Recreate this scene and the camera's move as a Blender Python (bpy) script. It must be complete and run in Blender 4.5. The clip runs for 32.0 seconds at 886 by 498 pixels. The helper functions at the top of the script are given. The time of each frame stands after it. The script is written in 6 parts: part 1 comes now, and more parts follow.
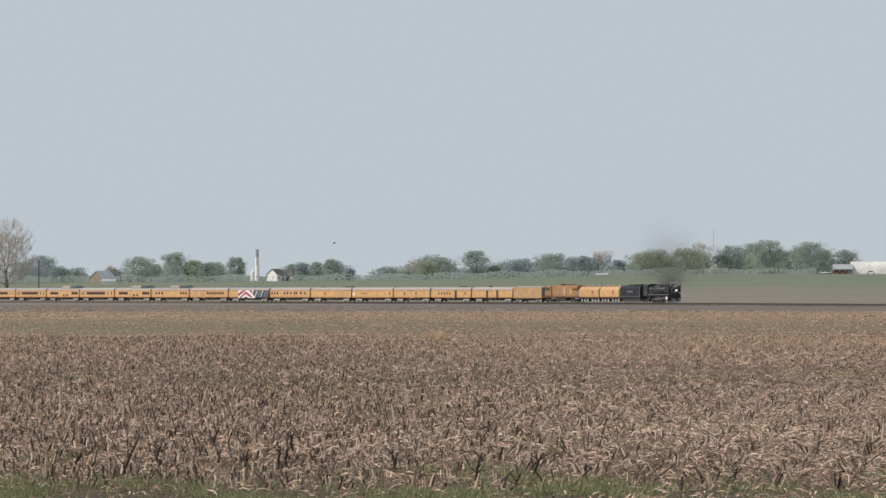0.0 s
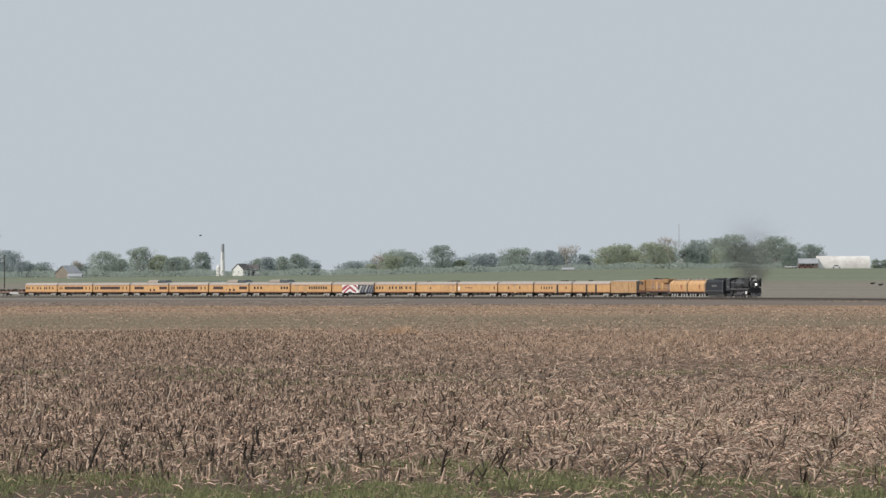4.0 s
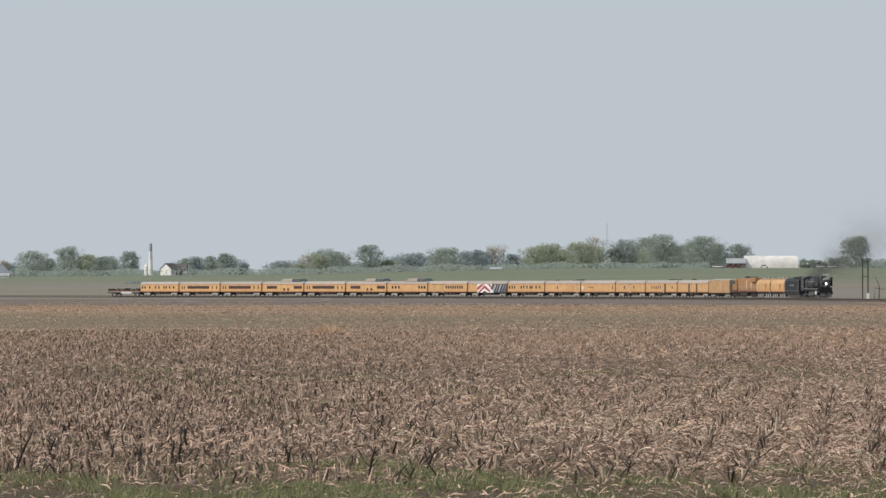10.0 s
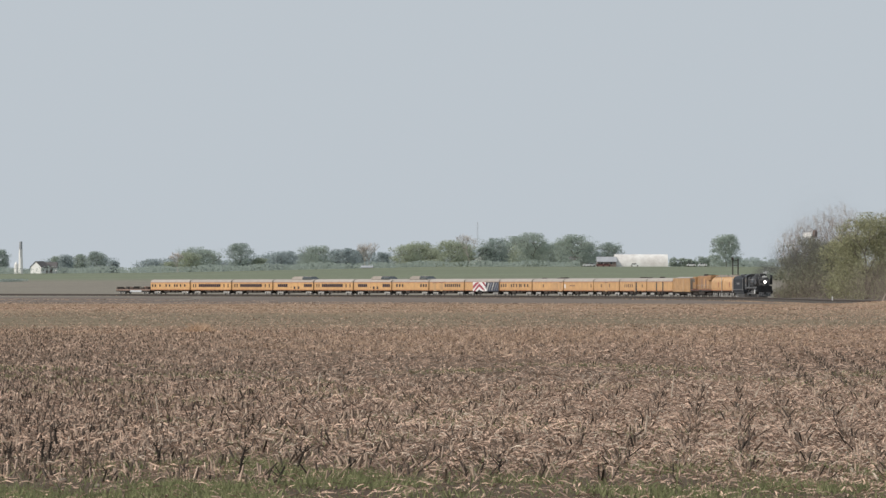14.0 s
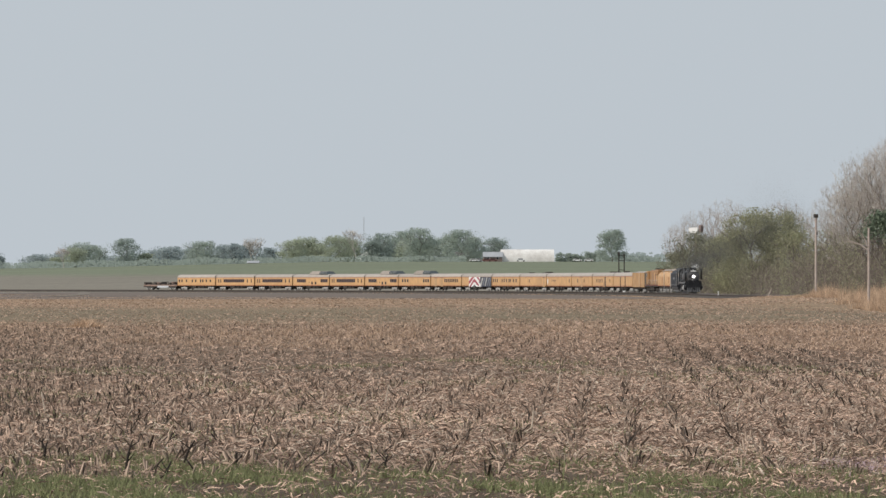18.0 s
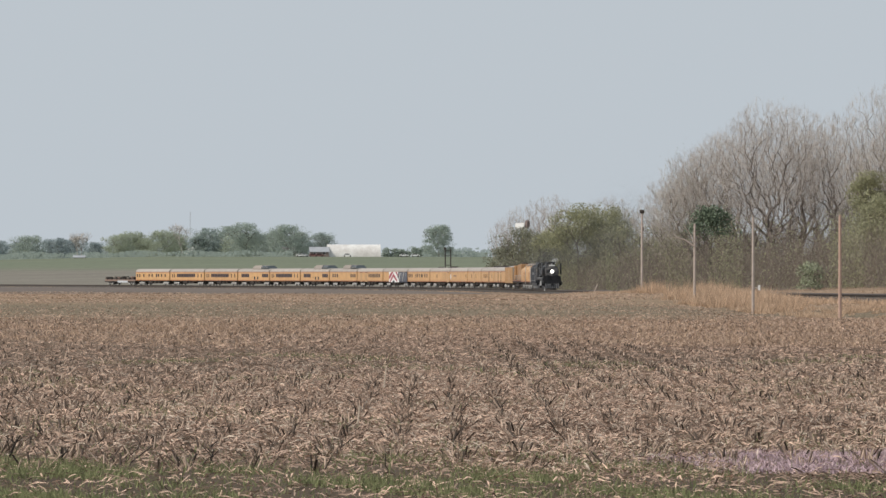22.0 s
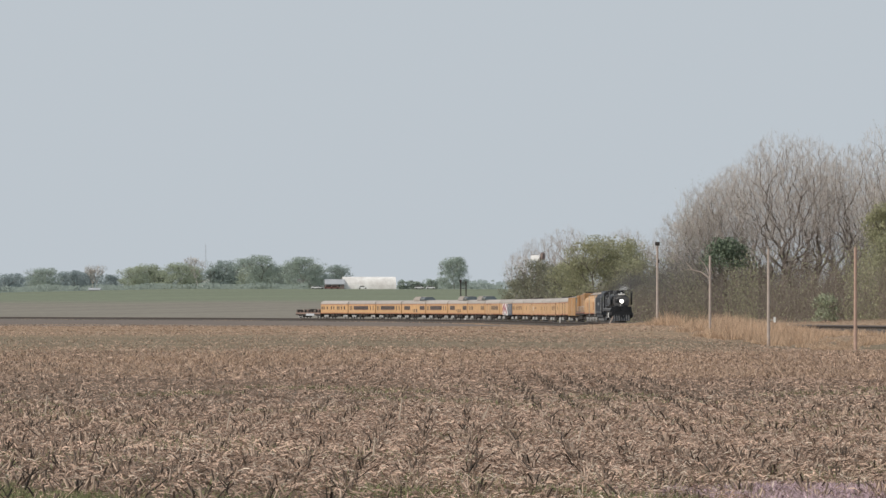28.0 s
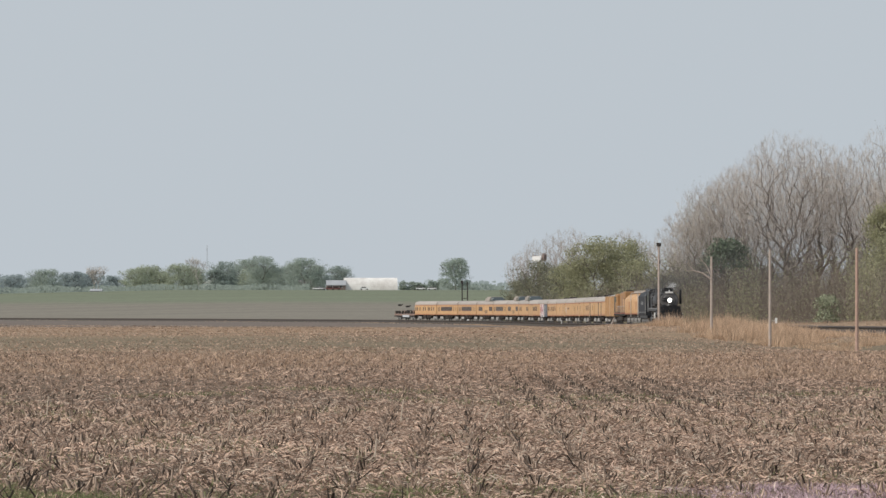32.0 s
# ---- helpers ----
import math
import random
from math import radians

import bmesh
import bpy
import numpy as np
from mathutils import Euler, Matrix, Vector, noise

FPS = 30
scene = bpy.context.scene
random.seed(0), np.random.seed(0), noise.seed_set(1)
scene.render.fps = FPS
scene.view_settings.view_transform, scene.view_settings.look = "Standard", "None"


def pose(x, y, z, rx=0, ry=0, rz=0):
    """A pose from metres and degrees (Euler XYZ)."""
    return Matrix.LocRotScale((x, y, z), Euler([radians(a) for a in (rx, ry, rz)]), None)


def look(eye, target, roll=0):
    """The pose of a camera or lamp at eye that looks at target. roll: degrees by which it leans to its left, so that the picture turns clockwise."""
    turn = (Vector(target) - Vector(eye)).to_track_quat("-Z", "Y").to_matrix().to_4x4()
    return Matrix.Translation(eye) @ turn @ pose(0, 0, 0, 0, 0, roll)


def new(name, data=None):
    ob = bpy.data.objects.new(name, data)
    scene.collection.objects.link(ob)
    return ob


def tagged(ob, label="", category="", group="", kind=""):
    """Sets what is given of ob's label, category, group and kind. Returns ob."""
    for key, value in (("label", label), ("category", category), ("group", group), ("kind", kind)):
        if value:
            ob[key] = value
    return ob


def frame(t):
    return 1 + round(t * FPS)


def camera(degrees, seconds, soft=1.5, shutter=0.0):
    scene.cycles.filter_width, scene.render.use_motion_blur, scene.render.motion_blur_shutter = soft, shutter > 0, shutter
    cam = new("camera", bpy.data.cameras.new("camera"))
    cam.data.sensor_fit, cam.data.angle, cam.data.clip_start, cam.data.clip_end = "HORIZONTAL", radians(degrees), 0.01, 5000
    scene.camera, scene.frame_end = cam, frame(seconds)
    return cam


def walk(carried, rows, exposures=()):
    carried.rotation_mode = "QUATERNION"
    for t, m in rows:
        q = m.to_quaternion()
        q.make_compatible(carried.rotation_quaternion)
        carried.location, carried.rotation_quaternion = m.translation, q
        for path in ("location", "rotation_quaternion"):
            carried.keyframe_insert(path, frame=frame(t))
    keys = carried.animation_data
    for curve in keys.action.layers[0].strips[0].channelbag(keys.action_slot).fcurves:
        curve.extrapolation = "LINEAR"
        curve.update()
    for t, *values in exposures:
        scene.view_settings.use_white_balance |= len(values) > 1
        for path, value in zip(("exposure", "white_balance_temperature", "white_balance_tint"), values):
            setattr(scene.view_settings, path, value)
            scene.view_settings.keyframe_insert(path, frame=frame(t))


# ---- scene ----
# seconds, tilt, lean, turn in degrees; the tripod stands at the field edge
PAN = [
    (0.0, 0.4524, -0.008, 4.6639), (0.5, 0.4094, -0.059, 4.6502), (1.0, 0.4269, -0.031, 4.6477), (1.5, 0.4085, 0.010, 4.4911),
    (2.0, 0.3822, -0.006, 4.4625), (2.5, 0.3910, -0.010, 4.4703), (3.0, 0.3895, 0.020, 4.3423), (3.5, 0.3876, -0.048, 4.3232),
    (5.5, 0.4459, -0.032, 4.2810), (6.0, 0.4176, -0.078, 4.1320), (6.5, 0.4031, -0.037, 4.1285), (7.0, 0.3843, -0.033, 4.1273),
    (7.5, 0.3887, 0.020, 4.0207), (8.0, 0.4031, -0.023, 3.8723), (8.5, 0.4098, -0.048, 3.8520), (9.0, 0.4013, -0.041, 3.8531),
    (9.5, 0.3998, -0.017, 3.8456), (10.0, 0.3925, -0.031, 3.5865), (10.5, 0.4042, 0.005, 3.4121), (11.0, 0.4143, -0.020, 3.3983),
    (11.5, 0.4382, 0.010, 3.1281), (12.0, 0.4247, 0.012, 2.9981), (12.5, 0.4235, -0.010, 2.8257), (13.0, 0.4176, -0.008, 2.4337),
    (13.5, 0.3906, 0.003, 2.3609), (15.5, 0.3570, 0.017, 1.7209), (16.0, 0.3458, 0.020, 1.5808), (16.5, 0.3394, 0.021, 1.4988),
    (17.0, 0.3259, -0.055, 1.4244), (17.5, 0.3319, -0.040, 1.2426), (18.0, 0.3263, -0.034, 1.1222), (18.5, 0.3026, 0.052, 0.9348),
    (19.0, 0.3044, 0.032, 0.7014), (19.5, 0.2957, 0.086, 0.6103), (20.0, 0.2962, 0.045, 0.3022), (20.5, 0.2957, 0.052, 0.0805),
    (21.0, 0.2825, 0.052, -0.1490), (21.5, 0.2798, 0.014, -0.2630), (22.0, 0.2771, 0.070, -0.6369), (22.5, 0.2972, 0.019, -0.6953),
    (23.0, 0.3419, -0.005, -0.6360), (23.5, 0.4928, -0.018, -0.5225), (24.0, 0.5917, -0.015, -0.4880), (24.5, 0.5952, 0.028, -0.4826),
    (25.0, 0.5961, 0.009, -0.4814), (25.5, 0.5954, 0.017, -0.4789), (27.5, 0.6040, 0.025, -0.4759), (28.0, 0.6039, 0.030, -0.4811),
    (28.5, 0.6122, 0.000, -0.4800), (29.0, 0.6056, -0.005, -0.4792), (29.5, 0.6047, 0.014, -0.4741), (30.0, 0.6048, 0.009, -0.4761),
    (30.5, 0.6110, -0.012, -0.4744), (31.0, 0.6052, 0.013, -0.4746), (31.5, 0.6107, 0.005, -0.4747), (32.0, 0.6135, 0.014, -0.4663),
]
EYE = 2.1
cam = camera(8.966, 32.0, soft=1.5)
walk(cam, [(t, pose(0, 0, EYE, 90 + tilt, 0, turn) @ pose(0, 0, 0, 0, 0, lean)) for t, tilt, lean, turn in PAN])

# ---- light ----
world = bpy.data.worlds.new("hazy_spring_sky")
scene.world = world
world.use_nodes = True
wn, wl = world.node_tree.nodes, world.node_tree.links
sky = wn.new("ShaderNodeTexSky")
sky.sky_type = "NISHITA"
sky.sun_disc = False
sky.sun_elevation = radians(38)
sky.sun_rotation = radians(244)
sky.altitude = 200
sky.air_density, sky.dust_density, sky.ozone_density = 1.0, 1.0, 1.5
# milky haze fills the lower sky and thins upwards
geo = wn.new("ShaderNodeTexCoord")
updown = wn.new("ShaderNodeSeparateXYZ")
wl.new(geo.outputs["Generated"], updown.inputs[0])
thin = wn.new("ShaderNodeMapRange")
thin.inputs["From Min"].default_value, thin.inputs["From Max"].default_value = 0.08, 0.9
thin.inputs["To Min"].default_value, thin.inputs["To Max"].default_value = 1.0, 0.85
wl.new(updown.outputs["Z"], thin.inputs["Value"])
veil = wn.new("ShaderNodeMix")
veil.data_type = "RGBA"
wl.new(thin.outputs[0], veil.inputs["Factor"])
wl.new(sky.outputs["Color"], veil.inputs["A"])
veil.inputs["B"].default_value = (5.07, 5.58, 6.06, 1)
wn["Background"].inputs["Strength"].default_value = 0.10
wl.new(veil.outputs["Result"], wn["Background"].inputs["Color"])
SUN_TO = Vector((-0.73, -0.36, 0.64)).normalized()
sun = new("sun", bpy.data.lights.new("sun", "SUN"))
sun.data.energy, sun.data.angle, sun.data.color = 3.3, radians(3.0), (1.0, 0.94, 0.85)
sun.matrix_world = look(SUN_TO * 50, (0, 0, 0))
scene.view_settings.exposure = 0.0

# ---- materials ----
def mat(name, a, b=None, scale=3.0, rough=0.8, metal=0.0, bump=0.0, fine=None, island=0.0, objrand=0.0, through_light=0.0, emit=0.0):
    """Two base colours mixed by noise at two scales, with relief; island/objrand vary the brightness piece by piece."""
    m = bpy.data.materials.new(name)
    m.use_nodes = True
    n, l = m.node_tree.nodes, m.node_tree.links
    bs = n["Principled BSDF"]
    bs.inputs["Roughness"].default_value, bs.inputs["Metallic"].default_value = rough, metal
    if rough >= 0.85:
        bs.inputs["Specular IOR Level"].default_value = 0.15
    b = b or tuple(c * 0.8 for c in a)
    co = n.new("ShaderNodeTexCoord")
    n1, n2 = n.new("ShaderNodeTexNoise"), n.new("ShaderNodeTexNoise")
    n1.inputs["Scale"].default_value, n2.inputs["Scale"].default_value = scale, fine or scale * 9
    n1.inputs["Detail"].default_value, n2.inputs["Detail"].default_value = 4, 3
    for q in (n1, n2):
        l.new(co.outputs["Object"], q.inputs["Vector"])
    add = n.new("ShaderNodeMath")
    add.operation = "MULTIPLY_ADD"
    l.new(n2.outputs["Fac"], add.inputs[0])
    add.inputs[1].default_value = 0.5
    l.new(n1.outputs["Fac"], add.inputs[2])
    ramp = n.new("ShaderNodeMapRange")
    ramp.inputs["From Min"].default_value, ramp.inputs["From Max"].default_value = 0.5, 1.0
    l.new(add.outputs[0], ramp.inputs["Value"])
    mix = n.new("ShaderNodeMix")
    mix.data_type = "RGBA"
    mix.inputs["A"].default_value, mix.inputs["B"].default_value = (*a, 1), (*b, 1)
    l.new(ramp.outputs[0], mix.inputs["Factor"])
    out = mix.outputs["Result"]
    for amount, node, sock in ((island, "ShaderNodeNewGeometry", "Random Per Island"), (objrand, "ShaderNodeObjectInfo", "Random")):
        if amount:
            src = n.new(node)
            mr = n.new("ShaderNodeMapRange")
            mr.inputs["To Min"].default_value, mr.inputs["To Max"].default_value = 1 - amount, 1 + amount
            l.new(src.outputs[sock], mr.inputs["Value"])
            hs = n.new("ShaderNodeHueSaturation")
            l.new(mr.outputs[0], hs.inputs["Value"])
            l.new(out, hs.inputs["Color"])
            out = hs.outputs["Color"]
    l.new(out, bs.inputs["Base Color"])
    if bump:
        bp = n.new("ShaderNodeBump")
        bp.inputs["Strength"].default_value, bp.inputs["Distance"].default_value = bump, 0.05
        l.new(n2.outputs["Fac"], bp.inputs["Height"])
        l.new(bp.outputs["Normal"], bs.inputs["Normal"])
    if through_light:
        tr, ms = n.new("ShaderNodeBsdfTranslucent"), n.new("ShaderNodeMixShader")
        l.new(out, tr.inputs["Color"])
        ms.inputs["Fac"].default_value = through_light
        l.new(bs.outputs[0], ms.inputs[1])
        l.new(tr.outputs[0], ms.inputs[2])
        l.new(ms.outputs[0], n["Material Output"].inputs["Surface"])
    if emit:
        bs.inputs["Emission Color"].default_value = (1.0, 0.97, 0.9, 1)
        bs.inputs["Emission Strength"].default_value = emit
    return m


M = {
    "yellow": mat("armour_yellow_paint", (0.67, 0.40, 0.175), (0.44, 0.25, 0.118), 0.6, 0.45, bump=0.05, objrand=0.06),
    "yellow_worn": mat("worn_dull_yellow", (0.38, 0.205, 0.085), (0.25, 0.14, 0.065), 0.8, 0.6, objrand=0.1),
    "yellow_pale": mat("pale_yellow_paint", (0.57, 0.355, 0.18), (0.37, 0.225, 0.12), 0.6, 0.5, objrand=0.05),
    "roof": mat("grey_roof_paint", (0.42, 0.37, 0.33), (0.31, 0.27, 0.24), 0.5, 0.6, bump=0.1, objrand=0.1),
    "red": mat("red_stripe_paint", (0.36, 0.10, 0.06), (0.30, 0.09, 0.05), 1, 0.5),
    "band": mat("dark_red_window_band", (0.15, 0.06, 0.045), (0.11, 0.045, 0.035), 1, 0.4),
    "glass": mat("dark_window_glass", (0.02, 0.022, 0.025), (0.03, 0.03, 0.03), 1, 0.08),
    "dome": mat("tinted_dome_glass", (0.06, 0.075, 0.08), (0.05, 0.06, 0.065), 1, 0.1),
    "under": mat("underframe_grime", (0.07, 0.06, 0.055), (0.045, 0.04, 0.038), 1.5, 0.85, bump=0.3),
    "silver": mat("aluminium_truck_paint", (0.5, 0.49, 0.475), (0.32, 0.31, 0.3), 2.0, 0.6, 0.0, bump=0.2),
    "wheel": mat("steel_wheel", (0.40, 0.39, 0.38), (0.25, 0.24, 0.23), 3, 0.6, 0.1),
    "white": mat("white_paint", (0.80, 0.79, 0.77), (0.70, 0.69, 0.67), 1, 0.5, bump=0.05),
    "navy": mat("navy_paint", (0.03, 0.035, 0.055), (0.04, 0.042, 0.06), 1, 0.5),
    "mural_red": mat("mural_red", (0.38, 0.05, 0.08), (0.30, 0.05, 0.08), 1, 0.5),
    "mural_pale": mat("mural_grey_blue", (0.22, 0.23, 0.26), (0.16, 0.17, 0.2), 1, 0.5),
    "pale_board": mat("pale_blue_board", (0.55, 0.57, 0.60), (0.45, 0.47, 0.5), 1, 0.6),
    "load_rust": mat("rusty_brown_load", (0.30, 0.20, 0.16), (0.2, 0.135, 0.11), 1, 0.8),
    "black": mat("locomotive_black", (0.012, 0.012, 0.014), (0.012, 0.012, 0.014), 1.5, 0.38, bump=0.15),
    "grey_black": mat("dark_grey_tender", (0.018, 0.021, 0.028), (0.012, 0.014, 0.019), 1.0, 0.65),
    "graphite": mat("graphite_smokebox", (0.30, 0.30, 0.30), (0.18, 0.18, 0.185), 2, 0.5, 0.3),
    "smokebox": mat("dull_smokebox_paint", (0.15, 0.145, 0.145), (0.09, 0.088, 0.09), 2, 0.55, 0.2),
    "rod": mat("oily_steel_rods", (0.26, 0.255, 0.25), (0.14, 0.138, 0.135), 2, 0.45, 0.5),
    "lamp": mat("headlight_glow", (0.9, 0.9, 0.85), (0.9, 0.9, 0.85), 1, 0.3, emit=5),
    "rail": mat("rail_steel", (0.11, 0.085, 0.07), (0.07, 0.055, 0.05), 1, 0.6, 0.3),
    "tie": mat("creosoted_tie", (0.06, 0.05, 0.043), (0.04, 0.034, 0.03), 3, 0.9, objrand=0.2, island=0.2),
    "ballast": mat("ballast_stone", (0.095, 0.082, 0.073), (0.06, 0.052, 0.047), 1.2, 0.95, bump=0.6, fine=14),
    "gravel": mat("pale_crossing_gravel", (0.3, 0.265, 0.225), (0.23, 0.2, 0.17), 0.5, 0.95, bump=0.4, fine=10),
    "pole": mat("weathered_pole_wood", (0.5, 0.425, 0.385), (0.36, 0.3, 0.265), 2.0, 0.9, bump=0.3),
    "pole_red": mat("reddish_pole_wood", (0.50, 0.345, 0.285), (0.38, 0.26, 0.21), 2.0, 0.9, bump=0.3),
    "post": mat("dark_post_wood", (0.07, 0.06, 0.055), (0.05, 0.045, 0.04), 2.0, 0.9),
    "bark": mat("grey_brown_bark", (0.235, 0.2, 0.175), (0.165, 0.138, 0.122), 0.8, 0.95, island=0.25),
    "pale_bark": mat("pale_grey_bark", (0.46, 0.42, 0.39), (0.34, 0.31, 0.285), 0.8, 0.95, island=0.2),
    "bark_dark": mat("dark_bark", (0.17, 0.15, 0.13), (0.12, 0.105, 0.09), 0.8, 0.95, island=0.2),
    "twig": mat("bare_twigs", (0.56, 0.51, 0.468), (0.46, 0.415, 0.38), 0.3, 0.95, island=0.3),
    "brush": mat("brown_brushwood", (0.242, 0.20, 0.17), (0.175, 0.15, 0.126), 0.12, 0.95, island=0.35),
    "bud": mat("budding_green_leaves", (0.40, 0.395, 0.25), (0.33, 0.33, 0.215), 0.2, 0.9, island=0.2, through_light=0.45),
    # next four leaf colours are paled and cooled to stand in for haze
    "leaf_far": mat("haze_paled_spring_leaves", (0.45, 0.505, 0.45), (0.40, 0.45, 0.40), 0.12, 0.9, island=0.08, through_light=0.6),
    "leaf_hazed_olive": mat("haze_paled_olive_leaves", (0.47, 0.505, 0.39), (0.415, 0.45, 0.355), 0.12, 0.9, island=0.08, through_light=0.6),
    "leaf_hazed_dark": mat("haze_paled_dark_leaves", (0.405, 0.46, 0.425), (0.36, 0.41, 0.38), 0.12, 0.9, island=0.08, through_light=0.6),
    "leaf_hazed_blue": mat("haze_blued_leaves", (0.43, 0.485, 0.49), (0.39, 0.44, 0.45), 0.05, 0.9, island=0.08, through_light=0.6),
    "leaf_brown": mat("brown_green_first_leaves", (0.30, 0.30, 0.215), (0.25, 0.245, 0.185), 0.2, 0.9, island=0.2, through_light=0.45),
    "conifer": mat("cedar_needles", (0.16, 0.20, 0.138), (0.12, 0.155, 0.108), 0.4, 0.9, island=0.3),
    "blossom": mat("white_blossom", (0.33, 0.36, 0.25), (0.24, 0.27, 0.175), 0.8, 0.8, island=0.3),
    "belt_straw": mat("pale_belt_straw", (0.50, 0.36, 0.262), (0.38, 0.272, 0.2), 0.15, 0.9, island=0.45, through_light=0.2),
    "straw": mat("dry_grass", (0.60, 0.435, 0.31), (0.45, 0.32, 0.225), 0.15, 0.9, island=0.45, through_light=0.2),
    "residue": mat("corn_residue", (0.58, 0.408, 0.312), (0.315, 0.22, 0.17), 0.10, 0.9, island=0.72, through_light=0.15),
    "stalk": mat("corn_stalk_stubs", (0.47, 0.353, 0.278), (0.29, 0.216, 0.168), 0.25, 0.9, island=0.7),
    "dark_stalk": mat("dark_stubs", (0.115, 0.088, 0.072), (0.07, 0.055, 0.046), 0.25, 0.95, island=0.5),
    "husk": mat("bleached_husks", (0.60, 0.495, 0.40), (0.47, 0.385, 0.305), 0.5, 0.85, island=0.25),
    "grass": mat("young_grass", (0.25, 0.262, 0.13), (0.195, 0.205, 0.105), 0.6, 0.85, island=0.35, through_light=0.3),
    "henbit": mat("purple_henbit", (0.56, 0.41, 0.44), (0.44, 0.325, 0.345), 0.8, 0.85, island=0.35),
    "weed": mat("dark_dead_weed", (0.045, 0.036, 0.03), (0.03, 0.025, 0.022), 2, 0.9),
    "barn_white": mat("white_sheet_metal", (0.84, 0.82, 0.79), (0.56, 0.52, 0.49), 0.25, 0.45, bump=0.1),
    "shed": mat("brown_shed_board", (0.26, 0.20, 0.18), (0.2, 0.16, 0.145), 0.4, 0.9),
    "shed_roof": mat("grey_metal_roof", (0.40, 0.41, 0.43), (0.3, 0.31, 0.33), 0.3, 0.5),
    "dark_roof": mat("dark_shingle_roof", (0.15, 0.14, 0.14), (0.10, 0.095, 0.095), 0.4, 0.9),
    "car_red": mat("red_car_paint", (0.17, 0.06, 0.05), (0.14, 0.05, 0.045), 1, 0.3),
    "car_white": mat("white_car_paint", (0.78, 0.78, 0.77), (0.7, 0.7, 0.7), 1, 0.3),
    "soot": mat("coal_smoke", (0.15, 0.148, 0.15), (0.12, 0.12, 0.122), 1, 1.0),
    "dirt_track": mat("dusty_farm_track", (0.215, 0.19, 0.16), (0.17, 0.15, 0.13), 0.5, 0.95, bump=0.4, fine=10),
    "steam": mat("white_steam", (0.85, 0.85, 0.85), (0.8, 0.8, 0.8), 1, 1.0),
    "hide": mat("dark_hide", (0.03, 0.025, 0.022), (0.02, 0.018, 0.016), 2, 0.8),
}


def ground_material():
    """One sheet: verge, stubble, straw belts, bare dark strip, and the green rise beyond the railway."""
    m = bpy.data.materials.new("field_soil")
    m.use_nodes = True
    n, l = m.node_tree.nodes, m.node_tree.links
    bs = n["Principled BSDF"]
    bs.inputs["Roughness"].default_value = 0.95
    bs.inputs["Specular IOR Level"].default_value = 0.12
    geo, sep = n.new("ShaderNodeNewGeometry"), n.new("ShaderNodeSeparateXYZ")
    l.new(geo.outputs["Position"], sep.inputs[0])

    def noise_at(scale, detail=4, squash=None):
        t = n.new("ShaderNodeTexNoise")
        t.inputs["Scale"].default_value, t.inputs["Detail"].default_value = scale, detail
        if squash:
            mp = n.new("ShaderNodeMapping")
            mp.inputs["Scale"].default_value = squash
            l.new(geo.outputs["Position"], mp.inputs["Vector"])
            l.new(mp.outputs[0], t.inputs["Vector"])
        else:
            l.new(geo.outputs["Position"], t.inputs["Vector"])
        return t.outputs["Fac"]

    def calc(op, a, b=None, c=None):
        q = n.new("ShaderNodeMath")
        q.operation = op
        for i, v in enumerate((a, b, c)):
            if v is None:
                continue
            if isinstance(v, (int, float)):
                q.inputs[i].default_value = v
            else:
                l.new(v, q.inputs[i])
        return q.outputs[0]

    def blend(f, a, b):
        q = n.new("ShaderNodeMix")
        q.data_type = "RGBA"
        for key, v in (("Factor", f), ("A", a), ("B", b)):
            if isinstance(v, tuple):
                q.inputs[key].default_value = (*v, 1)
            elif isinstance(v, (int, float)):
                q.inputs[key].default_value = v
            else:
                l.new(v, q.inputs[key])
        return q.outputs["Result"]

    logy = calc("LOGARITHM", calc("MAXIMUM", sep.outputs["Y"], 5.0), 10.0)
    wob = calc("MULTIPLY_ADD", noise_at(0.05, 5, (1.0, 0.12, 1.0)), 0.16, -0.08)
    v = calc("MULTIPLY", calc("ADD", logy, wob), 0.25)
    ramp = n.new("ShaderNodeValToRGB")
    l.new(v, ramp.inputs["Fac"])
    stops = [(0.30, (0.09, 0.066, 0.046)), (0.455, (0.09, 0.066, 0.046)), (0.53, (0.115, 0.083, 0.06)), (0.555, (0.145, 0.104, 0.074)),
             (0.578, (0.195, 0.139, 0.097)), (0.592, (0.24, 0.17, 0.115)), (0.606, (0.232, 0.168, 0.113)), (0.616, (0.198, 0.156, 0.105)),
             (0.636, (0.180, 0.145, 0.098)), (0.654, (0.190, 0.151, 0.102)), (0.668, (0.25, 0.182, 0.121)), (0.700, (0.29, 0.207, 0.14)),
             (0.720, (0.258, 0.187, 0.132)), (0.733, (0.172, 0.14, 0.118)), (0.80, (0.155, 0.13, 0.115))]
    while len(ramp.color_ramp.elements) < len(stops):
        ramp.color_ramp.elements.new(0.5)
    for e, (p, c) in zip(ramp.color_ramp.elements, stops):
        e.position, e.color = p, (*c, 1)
    col = ramp.outputs["Color"]
    # beyond the railway: bare ground first, then the green rise
    rise = n.new("ShaderNodeMapRange")
    l.new(calc("MULTIPLY_ADD", noise_at(0.01), 1.4, sep.outputs["Z"]), rise.inputs["Value"])
    rise.inputs["From Min"].default_value, rise.inputs["From Max"].default_value = 4.3, 6.0
    far = blend(rise.outputs[0], (0.205, 0.187, 0.156), (0.165, 0.184, 0.128))
    beyond = n.new("ShaderNodeMapRange")
    l.new(sep.outputs["Y"], beyond.inputs["Value"])
    beyond.inputs["From Min"].default_value, beyond.inputs["From Max"].default_value = 1380, 1500
